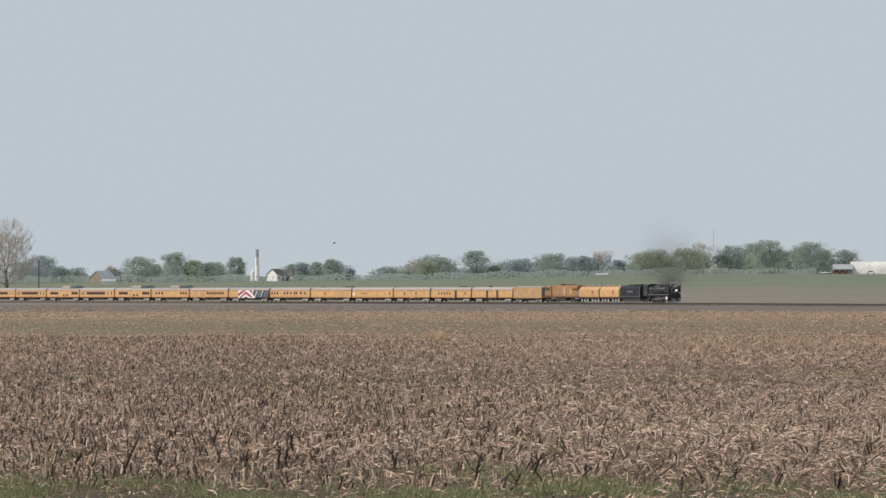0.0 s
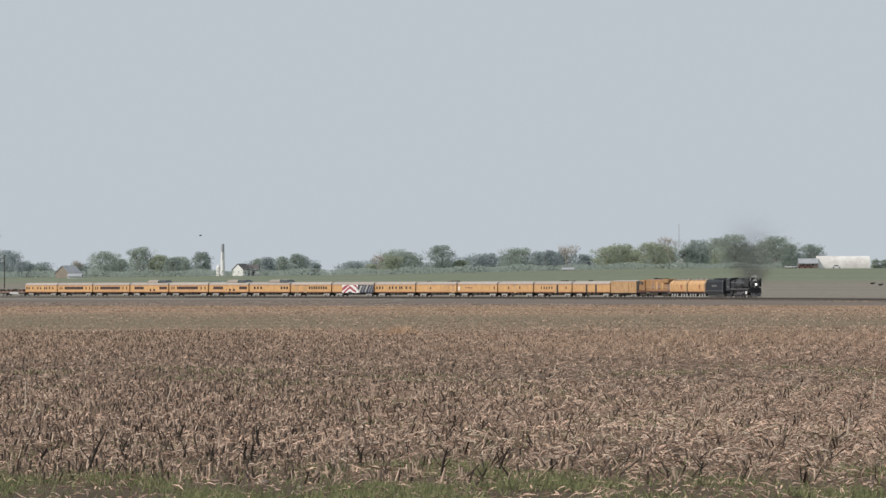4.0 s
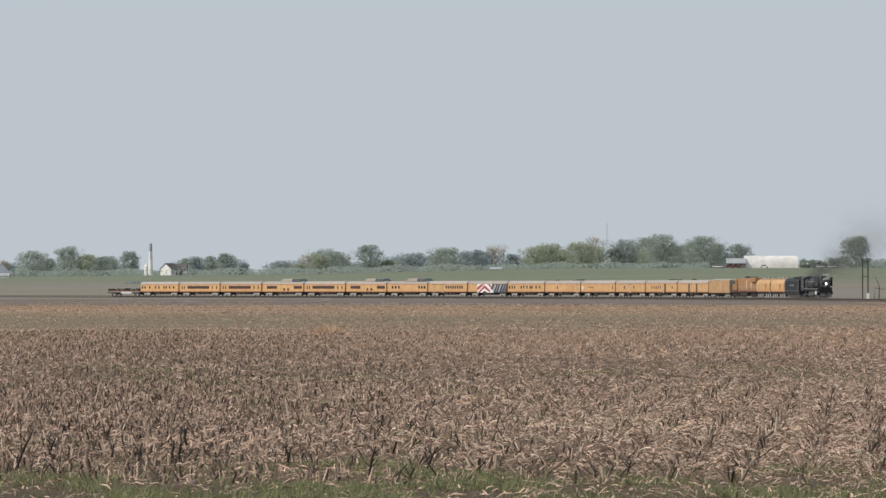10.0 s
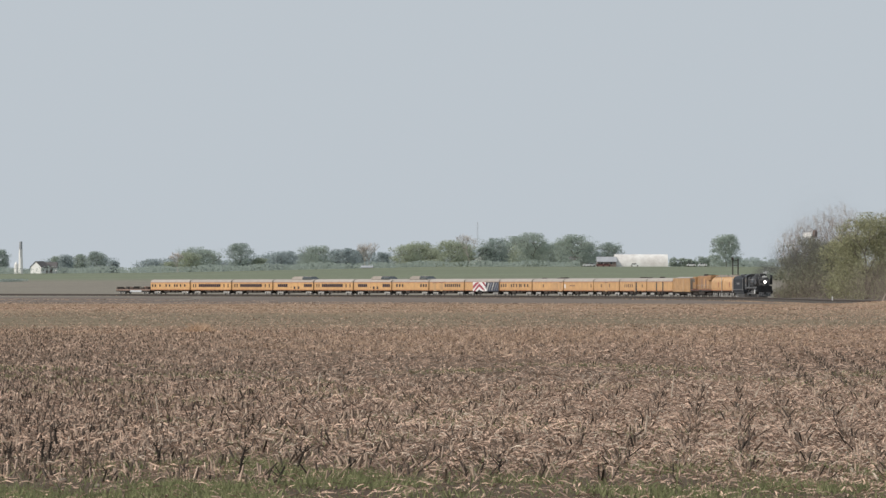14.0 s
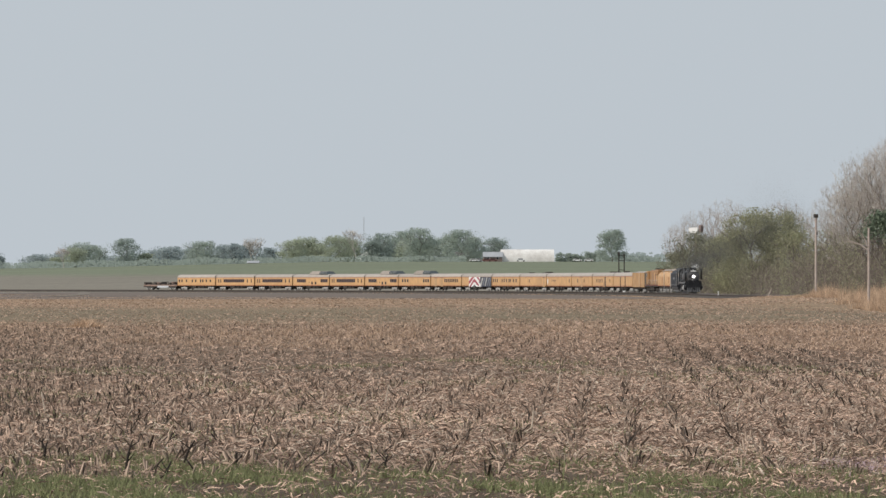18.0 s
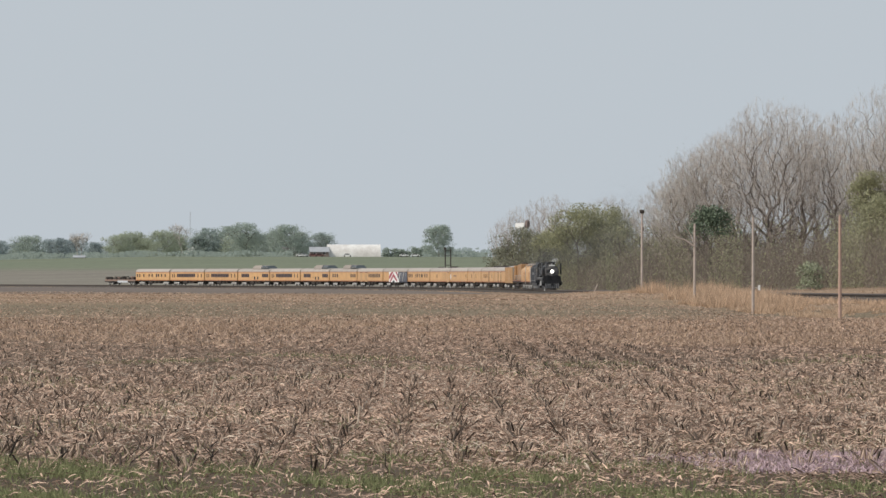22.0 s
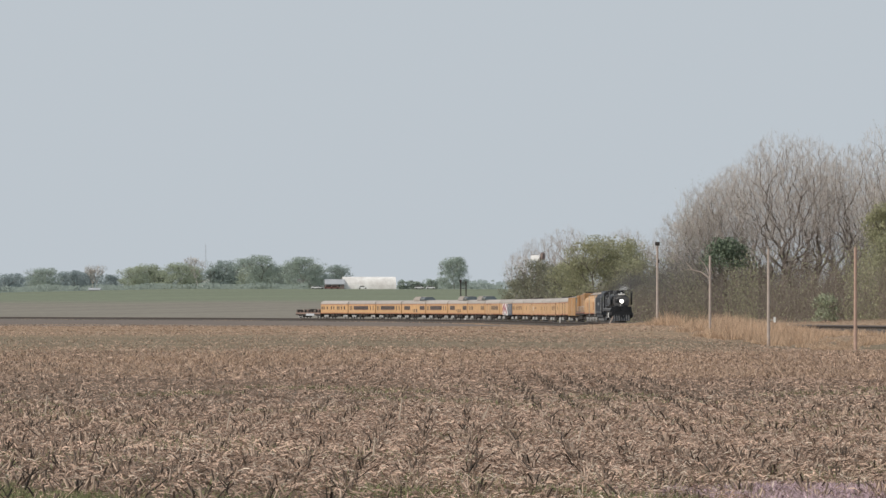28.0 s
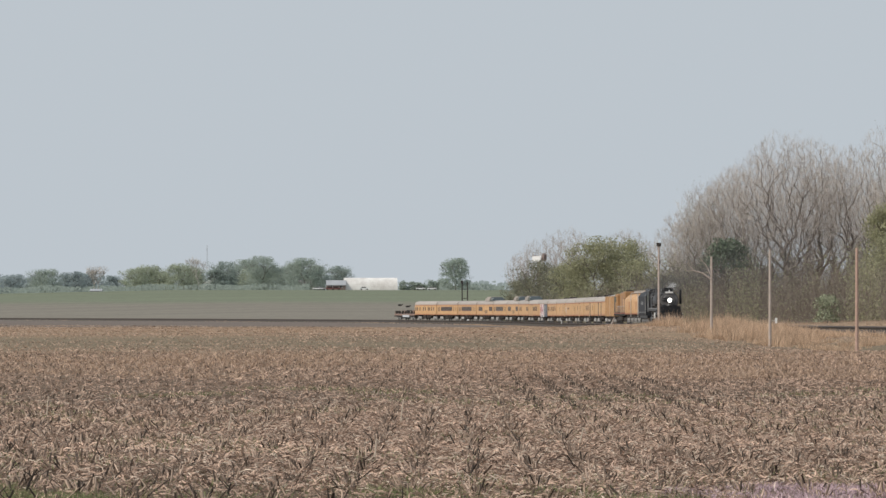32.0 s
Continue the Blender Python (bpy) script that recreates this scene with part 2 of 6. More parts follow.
    col = blend(beyond.outputs[0], col, far)
    # mottling at two scales
    f1, f2 = noise_at(0.35, 5, (1.0, 0.35, 1.0)), noise_at(7.0, 4)
    shade = calc("MULTIPLY_ADD", f1, 0.5, calc("MULTIPLY_ADD", f2, 0.7, 0.42))
    streak = n.new("ShaderNodeMapRange")
    l.new(noise_at(0.10, 5, (0.05, 1.0, 1.0)), streak.inputs["Value"])
    streak.inputs["From Min"].default_value, streak.inputs["From Max"].default_value = 0.3, 0.7
    streak.inputs["To Min"].default_value, streak.inputs["To Max"].default_value = 0.85, 1.15
    shade = calc("MULTIPLY", shade, streak.outputs[0])
    hs = n.new("ShaderNodeHueSaturation")
    l.new(shade, hs.inputs["Value"])
    l.new(col, hs.inputs["Color"])
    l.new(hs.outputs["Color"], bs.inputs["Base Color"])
    bp = n.new("ShaderNodeBump")
    bp.inputs["Strength"].default_value, bp.inputs["Distance"].default_value = 0.5, 0.06
    l.new(f2, bp.inputs["Height"])
    l.new(bp.outputs["Normal"], bs.inputs["Normal"])
    return m


# ---- mesh tools ----
def raw_mesh(name, verts, faces, material, smooth=False):
    """A mesh from an (n, 3) array and an (m, k) array of corners."""
    verts, faces = np.asarray(verts, float), np.asarray(faces, int)
    me = bpy.data.meshes.new(name)
    me.vertices.add(len(verts))
    me.vertices.foreach_set("co", verts.ravel())
    k = faces.shape[1]
    me.loops.add(faces.size)
    me.loops.foreach_set("vertex_index", faces.ravel())
    me.polygons.add(len(faces))
    me.polygons.foreach_set("loop_start", np.arange(0, faces.size, k))
    me.polygons.foreach_set("loop_total", np.full(len(faces), k))
    if smooth:
        me.polygons.foreach_set("use_smooth", np.ones(len(faces), bool))
    me.update()
    me.validate()
    me.materials.append(material)
    return me


def bm_mesh(name, bm, material, smooth=False):
    me = bpy.data.meshes.new(name)
    bmesh.ops.recalc_face_normals(bm, faces=bm.faces)
    if smooth:
        for f in bm.faces:
            f.smooth = True
    bm.to_mesh(me)
    bm.free()
    me.materials.append(material)
    return me


def part(name, bm, material, parent, label="", smooth=False):
    """Links a bmesh (or a mesh) as one mesh object under a thing or a part."""
    me = bm if isinstance(bm, bpy.types.Mesh) else bm_mesh(name, bm, material, smooth)
    ob = new(name, me)
    ob.parent = parent
    return tagged(ob, label)


def at(ob, x, y, z, rz=0):
    ob.matrix_basis = pose(x, y, z, 0, 0, rz)
    return ob


def boxes(*bb, bevel=0.0):
    """A bmesh of boxes (x0, x1, y0, y1, z0, z1)."""
    bm = bmesh.new()
    for x0, x1, y0, y1, z0, z1 in bb:
        g = bmesh.ops.create_cube(bm, size=1.0)
        for v in g["verts"]:
            v.co = Vector(((x0 + x1) / 2 + v.co.x * (x1 - x0), (y0 + y1) / 2 + v.co.y * (y1 - y0), (z0 + z1) / 2 + v.co.z * (z1 - z0)))
    if bevel:
        bmesh.ops.bevel(bm, geom=list(bm.edges), offset=bevel, segments=1, affect="EDGES")
    return bm


def tube(bm, p, q, r0, r1=None, seg=12):
    """Adds a capped tapered cylinder from p to q."""
    r1 = r0 if r1 is None else r1
    p, q = Vector(p), Vector(q)
    m = Matrix.Translation((p + q) / 2) @ (q - p).to_track_quat("Z", "Y").to_matrix().to_4x4()
    bmesh.ops.create_cone(bm, cap_ends=True, segments=seg, radius1=r0, radius2=r1, depth=(q - p).length, matrix=m)
    return bm


def rods(*items, seg=12):
    bm = bmesh.new()
    for it in items:
        tube(bm, *it, seg=seg)
    return bm


def extruded(profile, x0, x1):
    """A closed (y, z) outline drawn out from x0 to x1."""
    bm = bmesh.new()
    a = [bm.verts.new((x0, y, z)) for y, z in profile]
    b = [bm.verts.new((x1, y, z)) for y, z in profile]
    k = len(profile)
    for i in range(k):
        bm.faces.new((a[i], a[(i + 1) % k], b[(i + 1) % k], b[i]))
    bm.faces.new(a)
    bm.faces.new(b)
    return bm


def slab(outline, y0, y1):
    """A closed (x, z) outline with thickness from y0 to y1."""
    bm = bmesh.new()
    a = [bm.verts.new((x, y0, z)) for x, z in outline]
    b = [bm.verts.new((x, y1, z)) for x, z in outline]
    k = len(outline)
    for i in range(k):
        bm.faces.new((a[i], a[(i + 1) % k], b[(i + 1) % k], b[i]))
    bm.faces.new(a)
    bm.faces.new(b)
    return bm


# ---- the plan: railway line and lie of the land ----
TRACK_K = (-13.616, -4.915, 4.515, 11.039, 8.797, 10.346, -0.32, 0.289, -3.0)   # curvature, 1e-4 per metre, every 170 m


def lay_track():
    s = np.arange(-60.0, 1800.1, 2.0)
    k = np.interp(s, np.linspace(-60, 1300, 9), TRACK_K) * 1e-4
    k[s > 1300] = 0.0
    h = 2.726 + np.concatenate([[0], np.cumsum((k[1:] + k[:-1]) / 2 * 2.0)])
    x = -334.975 + np.concatenate([[0], np.cumsum(np.sin(h[:-1]) * 2.0)])
    y = 1902.039 + np.concatenate([[0], np.cumsum(np.cos(h[:-1]) * 2.0)])
    x = x + 0.52 * np.clip((s - 860) / 130, 0, 1) ** 2 * (3 - 2 * np.clip((s - 860) / 130, 0, 1))
    # straight on into the distance behind
    back = np.arange(-1200.0, -60.0, 2.0)
    x = np.concatenate([x[0] + (back + 60) * np.sin(h[0]), x])
    y = np.concatenate([y[0] + (back + 60) * np.cos(h[0]), y])
    s = np.concatenate([back, s])
    z = np.interp(s, [-1200, 950, 1450, 1800], [-0.2, -0.2, 0.62, 0.62])
    return s, x, y, z


TS, TX, TY, TZ = lay_track()


def rail_at(s):
    return Vector((np.interp(s, TS, TX), np.interp(s, TS, TY), np.interp(s, TS, TZ)))


def land(x, y):
    """Height of the ground."""
    x, y = np.asarray(x, float), np.asarray(y, float)
    ty = np.interp(x, TX[::8], TY[::8])
    start = np.clip(np.maximum(1440.0, ty + 70), 1440, 2250)
    u = np.clip((y - start) / (2560.0 - start), 0, 1)
    top = np.interp(x / np.maximum(y, 300), [-0.17, -0.09, -0.04, 0.1], [7.7, 8.9, 11.7, 11.6])
    hill = top * (0.35 * u * u * (3 - 2 * u) + 0.65 * u)
    hill = hill * np.interp(y, [2600, 3600, 5000], [1.0, 0.8, 0.7])
    near = 0.05 * np.sin(x * 0.21 + 1.0) * np.sin(y * 0.05) * np.clip(1 - y / 400, 0, 1)
    far = np.interp(y, [0, 450, 700, 1000], [0, 0, -0.25, -0.75])
    # the shallow ditch beside the pole line, and the low bank at the wood's edge
    ditch = -0.75 * np.exp(-((x - 31) / 9.0) ** 2) * np.clip((y - 285) / 40, 0, 1) * np.clip((560 - y) / 60, 0, 1)
    tx = np.interp(y, TY[::-1], TX[::-1])
    bank = 1.1 * np.clip((x - tx - 8) / 20, 0, 1) * np.clip((y - 560) / 120, 0, 1) * np.clip((1300 - y) / 150, 0, 1)
    mound = 0.75 * np.exp(-((x - 29) / 8.0) ** 2) * np.clip((y - 430) / 60, 0, 1) * np.clip((720 - y) / 60, 0, 1)
    z = near + far + hill + ditch + bank + mound
    # grassy shoulder of the railway
    rz = np.interp(y, TY[::-1], TZ[::-1])
    lean = np.interp(y, TY[::-1], np.gradient(TX, TY)[::-1])
    side = np.abs(x - tx) / np.sqrt(1 + lean * lean)
    w = np.clip(1 - (side - 4.0) / 11.0, 0, 1)
    w = w * w * (3 - 2 * w)
    return z * (1 - w) + (rz - 0.78) * w


def ground_z(x, y):
    return float(land(x, y))


# ---- ground ----
def build_ground():
    gx = np.sinh(np.linspace(-5.2, 5.2, 221)) / np.sinh(5.2) * 2600
    gy = np.concatenate([np.linspace(-600, 40, 17), np.geomspace(44, 4950, 260)])
    X, Y = np.meshgrid(gx, gy)
    Z = land(X, Y)
    nx, ny = len(gx), len(gy)
    idx = np.arange(nx * ny).reshape(ny, nx)
    faces = np.stack([idx[:-1, :-1], idx[:-1, 1:], idx[1:, 1:], idx[1:, :-1]], -1).reshape(-1, 4)
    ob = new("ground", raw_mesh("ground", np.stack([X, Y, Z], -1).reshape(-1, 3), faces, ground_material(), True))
    tagged(ob, "harvested brown corn field rising to a green hill", "field", kind="structure")


build_ground()


def ribbon(profile, s0, s1, step, material, name):
    """Sweeps a (side, height) profile along the rails."""
    ss = np.arange(s0, s1 + 0.1, step)
    P = np.array([rail_at(s) for s in ss])
    D = np.gradient(P, axis=0)
    D[:, 2] = 0
    D /= np.linalg.norm(D, axis=1)[:, None]
    N = np.stack([D[:, 1], -D[:, 0], np.zeros(len(ss))], 1)
    k = len(profile)
    V = np.concatenate([P + N * a + np.array([0, 0, b]) for a, b in profile]).reshape(k, len(ss), 3).transpose(1, 0, 2)
    idx = np.arange(len(ss) * k).reshape(len(ss), k)
    f = np.stack([idx[:-1], np.roll(idx, -1, 1)[:-1], np.roll(idx, -1, 1)[1:], idx[1:]], -1).reshape(-1, 4)
    return raw_mesh(name, V.reshape(-1, 3), f, material)


def build_railway():
    track = tagged(new("railway_track"), "single railway track on a dark ballast bank", "railway", kind="structure")
    part("ballast_bank", ribbon([(-3.9, -1.5), (-1.75, -0.30), (1.75, -0.30), (3.9, -1.5)], -1000, 1800, 6, M["ballast"], "ballast_bank"), None, track)
    for side in (-0.7525, 0.7525):
        part("rail", ribbon([(side - 0.05, -0.17), (side - 0.04, 0.0), (side + 0.04, 0.0), (side + 0.05, -0.17)], -1000, 1800, 6, M["rail"], "rail"), None, track, "rusty steel rail")
    tie = bm_mesh("tie", boxes((-0.12, 0.12, -1.3, 1.3, -0.36, -0.175)), M["tie"])
    for i in range(280):
        s = 1290 + i * 0.6
        p, d = rail_at(s), rail_at(s + 1) - rail_at(s - 1)
        t = part("tie", tie, None, track)
        t.matrix_basis = pose(p.x, p.y, p.z, 0, 0, math.degrees(math.atan2(d.y, d.x)))
    V, F = [], []
    for i in range(1800):
        s = 200 + i * 0.6
        p, d = rail_at(s), (rail_at(s + 1) - rail_at(s - 1)).normalized()
        n = Vector((d.y, -d.x, 0))
        b = len(V)
        for dz in (-0.36, -0.175):
            for a, c in ((-1, -1), (1, -1), (1, 1), (-1, 1)):
                V.append(p + d * (0.12 * a) + n * (1.3 * c) + Vector((0, 0, dz)))
        F += [(b + 4, b + 5, b + 6, b + 7), (b, b + 1, b + 5, b + 4), (b + 1, b + 2, b + 6, b + 5), (b + 2, b + 3, b + 7, b + 6), (b + 3, b, b + 4, b + 7)]
    tagged(part("far_tie_row", raw_mesh("far_tie_row", [tuple(v) for v in V], F, M["tie"]), None, track), kind="stuff")


build_railway()


# ---- the train ----
ARC = [(1.54, 3.30), (1.50, 3.56), (1.30, 3.82), (0.90, 4.00), (0.45, 4.09), (-0.45, 4.09), (-0.90, 4.00), (-1.30, 3.82), (-1.50, 3.56), (-1.54, 3.30)]
WHEEL = bm_mesh("wheel", rods(((0, -0.07, 0), (0, 0.07, 0), 0.46), ((0, -0.09, 0), (0, 0.09, 0), 0.16), seg=16), M["wheel"])
BRIGHT_WHEEL = bm_mesh("wheel", rods(((0, -0.025, 0), (0, 0.025, 0), 0.42), ((0, -0.04, 0), (0, 0.04, 0), 0.16), seg=16), M["silver"])
AXLE = bm_mesh("axle", rods(((0, -0.76, 0), (0, 0.76, 0), 0.08), seg=8), M["under"])
SIDE_FRAME = bm_mesh("truck_frame", boxes((-1.85, 1.85, -1.12, -0.96, 0.52, 0.80), (-1.85, 1.85, 0.96, 1.12, 0.52, 0.80), (-0.35, 0.35, -1.16, 1.16, 0.34, 0.88),
                                          (-1.65, -1.0, -1.18, -0.94, 0.28, 0.66), (1.0, 1.65, -1.18, -0.94, 0.28, 0.66), (-1.65, -1.0, 0.94, 1.18, 0.28, 0.66), (1.0, 1.65, 0.94, 1.18, 0.28, 0.66), bevel=0.03), M["silver"])
BIG_FRAME = bm_mesh("long_truck_frame", boxes((-2.6, 2.6, -1.18, -1.0, 0.5, 0.86), (-2.6, 2.6, 1.0, 1.18, 0.5, 0.86), (-0.5, 0.5, -1.2, 1.2, 0.34, 0.95),
                                              (-2.4, -1.5, -1.22, -0.98, 0.32, 0.6), (1.5, 2.4, -1.22, -0.98, 0.32, 0.6), (-2.4, -1.5, 0.98, 1.22, 0.32, 0.6), (1.5, 2.4, 0.98, 1.22, 0.32, 0.6), bevel=0.03), M["under"])


def truck(parent, x, axles=(-1.3, 1.3), frame_mesh=None, bright=False):
    t = at(part("truck", frame_mesh or SIDE_FRAME, None, parent, "silver-painted truck"), x, 0, 0)
    for a in axles:
        at(part("axle", AXLE, None, t), a, 0, 0.46)
        for y in (-0.76, 0.76):
            at(part("wheel", BRIGHT_WHEEL if bright else WHEEL, None, t), a, y * (1.6 if bright else 1.0), 0.50 if bright else 0.46)
    return t


WINDOWS = {}


def window(parent, x, w, z0=2.10, z1=2.78, side=None, material="glass"):
    """A pane in its frame on both flanks."""
    key = (round(w, 2), z0, z1, material)
    if key not in WINDOWS:
        WINDOWS[key] = (bm_mesh("pane", boxes((-w / 2, w / 2, -0.012, 0.012, z0, z1), bevel=0.006), M[material]),
                        bm_mesh("window_frame", boxes((-w / 2 - 0.05, w / 2 + 0.05, -0.008, 0.008, z0 - 0.05, z1 + 0.05)), M["band"]))
    for y in (-1.53, 1.53):
        f = at(part("window", WINDOWS[key][1], None, parent), x, y, 0)
        at(part("pane", WINDOWS[key][0], None, f), 0, 0, 0)


def car_shell(label, length, roof="roof", body="yellow", low=1.16, category="railway car"):
    """Body, roof, stripes, underframe, diaphragms, couplers and two trucks."""
    e = tagged(new("passenger_car"), label, category, "cars of the train")
    h = length / 2 - 0.40
    part("body", extruded([(-1.52, low), (1.52, low), (1.52, 3.30), (-1.52, 3.30)], -h, h), M[body], e)
    part("roof", extruded(ARC, -h, h), M[roof], e, "weathered grey roof" if roof == "roof" else "")
    for y in (-1.524, 1.524):
        part("stripe", boxes((-h, h, y - 0.006, y + 0.006, low + 0.05, low + 0.17)), M["red"], e, "thin red stripe")
        part("stripe", boxes((-h, h, y - 0.006, y + 0.006, 3.16, 3.25)), M["red"], e, "thin red stripe")
    part("underframe", boxes((-h + 0.2, h - 0.2, -1.2, 1.2, 0.86, low), (-3.4, -0.4, -1.35, 1.35, 0.45, low), (0.6, 2.2, -1.3, 1.3, 0.5, low), (2.9, 4.6, -1.25, 1.25, 0.55, low), bevel=0.02), M["under"], e)
    for x in (-h, h):
        sgn = 1 if x > 0 else -1
        part("diaphragm", boxes((min(x, x + 0.3 * sgn), max(x, x + 0.3 * sgn), -0.7, 0.7, 1.0, 3.5)), M["under"], e, "black rubber gangway")
        part("coupler", boxes((min(x, x + 0.45 * sgn), max(x, x + 0.45 * sgn), -0.12, 0.12, 0.72, 0.98)), M["under"], e)
    for x in (-length * 0.345, length * 0.345):
        truck(e, x)
    return e, h


def coach(label, length):
    e, h = car_shell(label, length)
    X = lambda u: -h + 2 * h * u
    for y in (-1.528, 1.528):
        part("window_band", boxes((X(0.20), X(0.745), y - 0.006, y + 0.006, 2.0, 2.88)), M["band"], e, "dark red window band")
    for i in range(11):
        at_x = X(0.225 + i * 0.0495)
        window(e, at_x, 0.92, 2.12, 2.76)
    for u in (0.07, 0.125, 0.83, 0.93):
        window(e, X(u), 0.5, 2.0, 2.8)
    return e


def small_window_car(label, length, spots, width=0.75, z=(2.1, 2.75)):
    e, h = car_shell(label, length)
    for u in spots:
        window(e, -h + 2 * h * u, width, *z)
    return e


def add_dome(e, h, u0, u1, u2):
    """A raised fairing followed by a ribbed glass dome."""
    X = lambda u: -h + 2 * h * u
    fair = slab([(X(u0), 4.0), (X(u0) + 1.2, 4.82), (X(u1), 4.86), (X(u1), 4.0)], -1.15, 1.15)
    bmesh.ops.bevel(fair, geom=[d for d in fair.edges if abs(d.verts[0].co.y - d.verts[1].co.y) < 0.01 and d.verts[0].co.z > 4.5 and d.verts[1].co.z > 4.5], offset=0.25, segments=2, affect="EDGES")
    part("dome_fairing", fair, M["roof"], e, "grey dome fairing")
    gl = slab([(X(u1), 4.0), (X(u1), 4.78), (X(u2) - 1.0, 4.78), (X(u2), 4.05)], -1.18, 1.18)
    bmesh.ops.bevel(gl, geom=[d for d in gl.edges if abs(d.verts[0].co.y - d.verts[1].co.y) < 0.01 and d.verts[0].co.z > 4.5 and d.verts[1].co.z > 4.5], offset=0.3, segments=3, affect="EDGES")
    d = part("dome", gl, M["dome"], e, "tinted dome glass")
    part("dome_roof", boxes((X(u1), X(u2) - 1.1, -0.5, 0.5, 4.775, 4.85), bevel=0.02), M["roof"], d)
    for i in range(5):
        x = X(u1) + (X(u2) - 1.0 - X(u1)) * i / 4
        part("rib", boxes((x - 0.05, x + 0.05, -1.2, 1.2, 4.1, 4.5)), M["roof"], d)


def dome_coach(label, length):
    e, h = car_shell(label, length)
    X = lambda u: -h + 2 * h * u
    for u0, u1, n in ((0.11, 0.36, 5), (0.77, 0.97, 4)):
        for y in (-1.528, 1.528):
            part("window_band", boxes((X(u0), X(u1), y - 0.006, y + 0.006, 2.0, 2.86)), M["band"], e, "dark red window band")
        for i in range(n):
            window(e, X(u0 + (u1 - u0) * (i + 0.5) / n), 0.9, 2.1, 2.76)
    for u in (0.535, 0.635):
        window(e, X(u), 0.95, 1.55, 2.15)
    window(e, X(0.45), 0.3, 1.9, 2.1)
    add_dome(e, h, 0.42, 0.70, 0.92)
    return e


def bars(e, h, u0, u1, n, z0, z1, material="red"):
    """Unreadable lettering as short bars."""
    for y in (-1.53, 1.53):
        for i in range(n):
            x = -h + 2 * h * (u0 + (u1 - u0) * (i + 0.2) / n)
            part("lettering", boxes((x, x + 2 * h * (u1 - u0) / n * 0.6, y - 0.006, y + 0.006, z0, z1)), M[material], e)


def flag_car(length):
    e, h = car_shell("yellow passenger car with a waving flag mural", length)
    X = lambda u: -h + 2 * h * u
    for y in (-1.527, 1.527):
        s = 0.004 if y > 0 else -0.004
        part("mural", boxes((X(0.24), X(0.62), min(y, y + s), max(y, y + s), 1.0, 3.26)), M["white"], e, "white mural field")
        part("mural", boxes((X(0.62), X(0.998), min(y, y + s), max(y, y + s), 1.0, 3.26)), M["navy"], e, "navy mural field")
        w = y + 2 * s

        def shape(name, pts, material, label=""):
            part(name, slab([(min(max(X(u), X(0.24)), X(0.99)), z) for u, z in pts], min(w, w + s), max(w, w + s)), M[material], e, label)

        # broad red folds in a zigzag wave
        shape("mural_stripe", [(0.24, 2.3), (0.31, 3.0), (0.36, 3.24), (0.43, 3.24), (0.36, 2.6), (0.29, 1.9), (0.24, 1.55)], "mural_red", "broad waving red stripe")
        shape("mural_stripe", [(0.26, 1.02), (0.35, 2.1), (0.43, 2.95), (0.50, 2.3), (0.58, 1.5), (0.58, 1.05), (0.50, 1.55), (0.43, 2.2), (0.38, 1.75), (0.31, 1.02)], "mural_red", "broad waving red stripe")
        shape("mural_stripe", [(0.50, 3.24), (0.57, 3.24), (0.63, 2.4), (0.60, 2.2)], "mural_red", "broad waving red stripe")
        shape("mural_shade", [(0.585, 2.1), (0.62, 2.5), (0.62, 1.9), (0.60, 1.7)], "navy", "dark hollow of the fold")
        shape("mural_shade", [(0.37, 1.02), (0.50, 1.02), (0.46, 1.3), (0.42, 1.45)], "navy", "dark hollow of the fold")
        # pale folds across the navy field
        for i, (a, k) in enumerate(((0.63, 0.03), (0.71, 0.018), (0.78, 0.022), (0.86, 0.016), (0.92, 0.02))):
            shape("mural_fold", [(a, 1.3 + 0.1 * (i % 2)), (a + k, 1.15), (a + k + 0.07, 3.0 + 0.1 * (i % 3)), (a + 0.055, 3.1)], "silver" if i in (0, 2) else "mural_pale", "pale fold of stars")
        shape("mural_fold", [(0.60, 1.02), (0.66, 1.02), (0.62, 2.0), (0.58, 3.0), (0.59, 2.0)], "white")
    return e


def baggage(label, length, doors, smalls=(), dark_doors=False, roof="roof", body="yellow"):
    e, h = car_shell(label, length, roof, body)
    X = lambda u: -h + 2 * h * u
    for u in doors:
        dw = 0.55 if dark_doors else 0.9
        for y in (-1.53, 1.53):
            d = part("door", boxes((X(u) - dw, X(u) + dw, y - 0.012, y + 0.012, 1.05, 3.1), bevel=0.01), M["glass" if dark_doors else "yellow_pale"], e, "dark open door" if dark_doors else "paler yellow door")
            part("door_rail", boxes((X(u) - dw - 0.3, X(u) + dw + 0.3, y - 0.03, y + 0.03, 3.1, 3.16)), M["under"], d)
    for u in smalls:
        window(e, X(u), 0.5, 2.05, 2.7)
    return e, h


def roof_lumps(e, h, spots):
    for u, w, t in spots:
        x = -h + 2 * h * u
        part("roof_unit", boxes((x - w, x + w, -0.55, 0.55, 3.98, 4.05 + t), bevel=0.05), M["under"], e, "grey roof cooling unit")


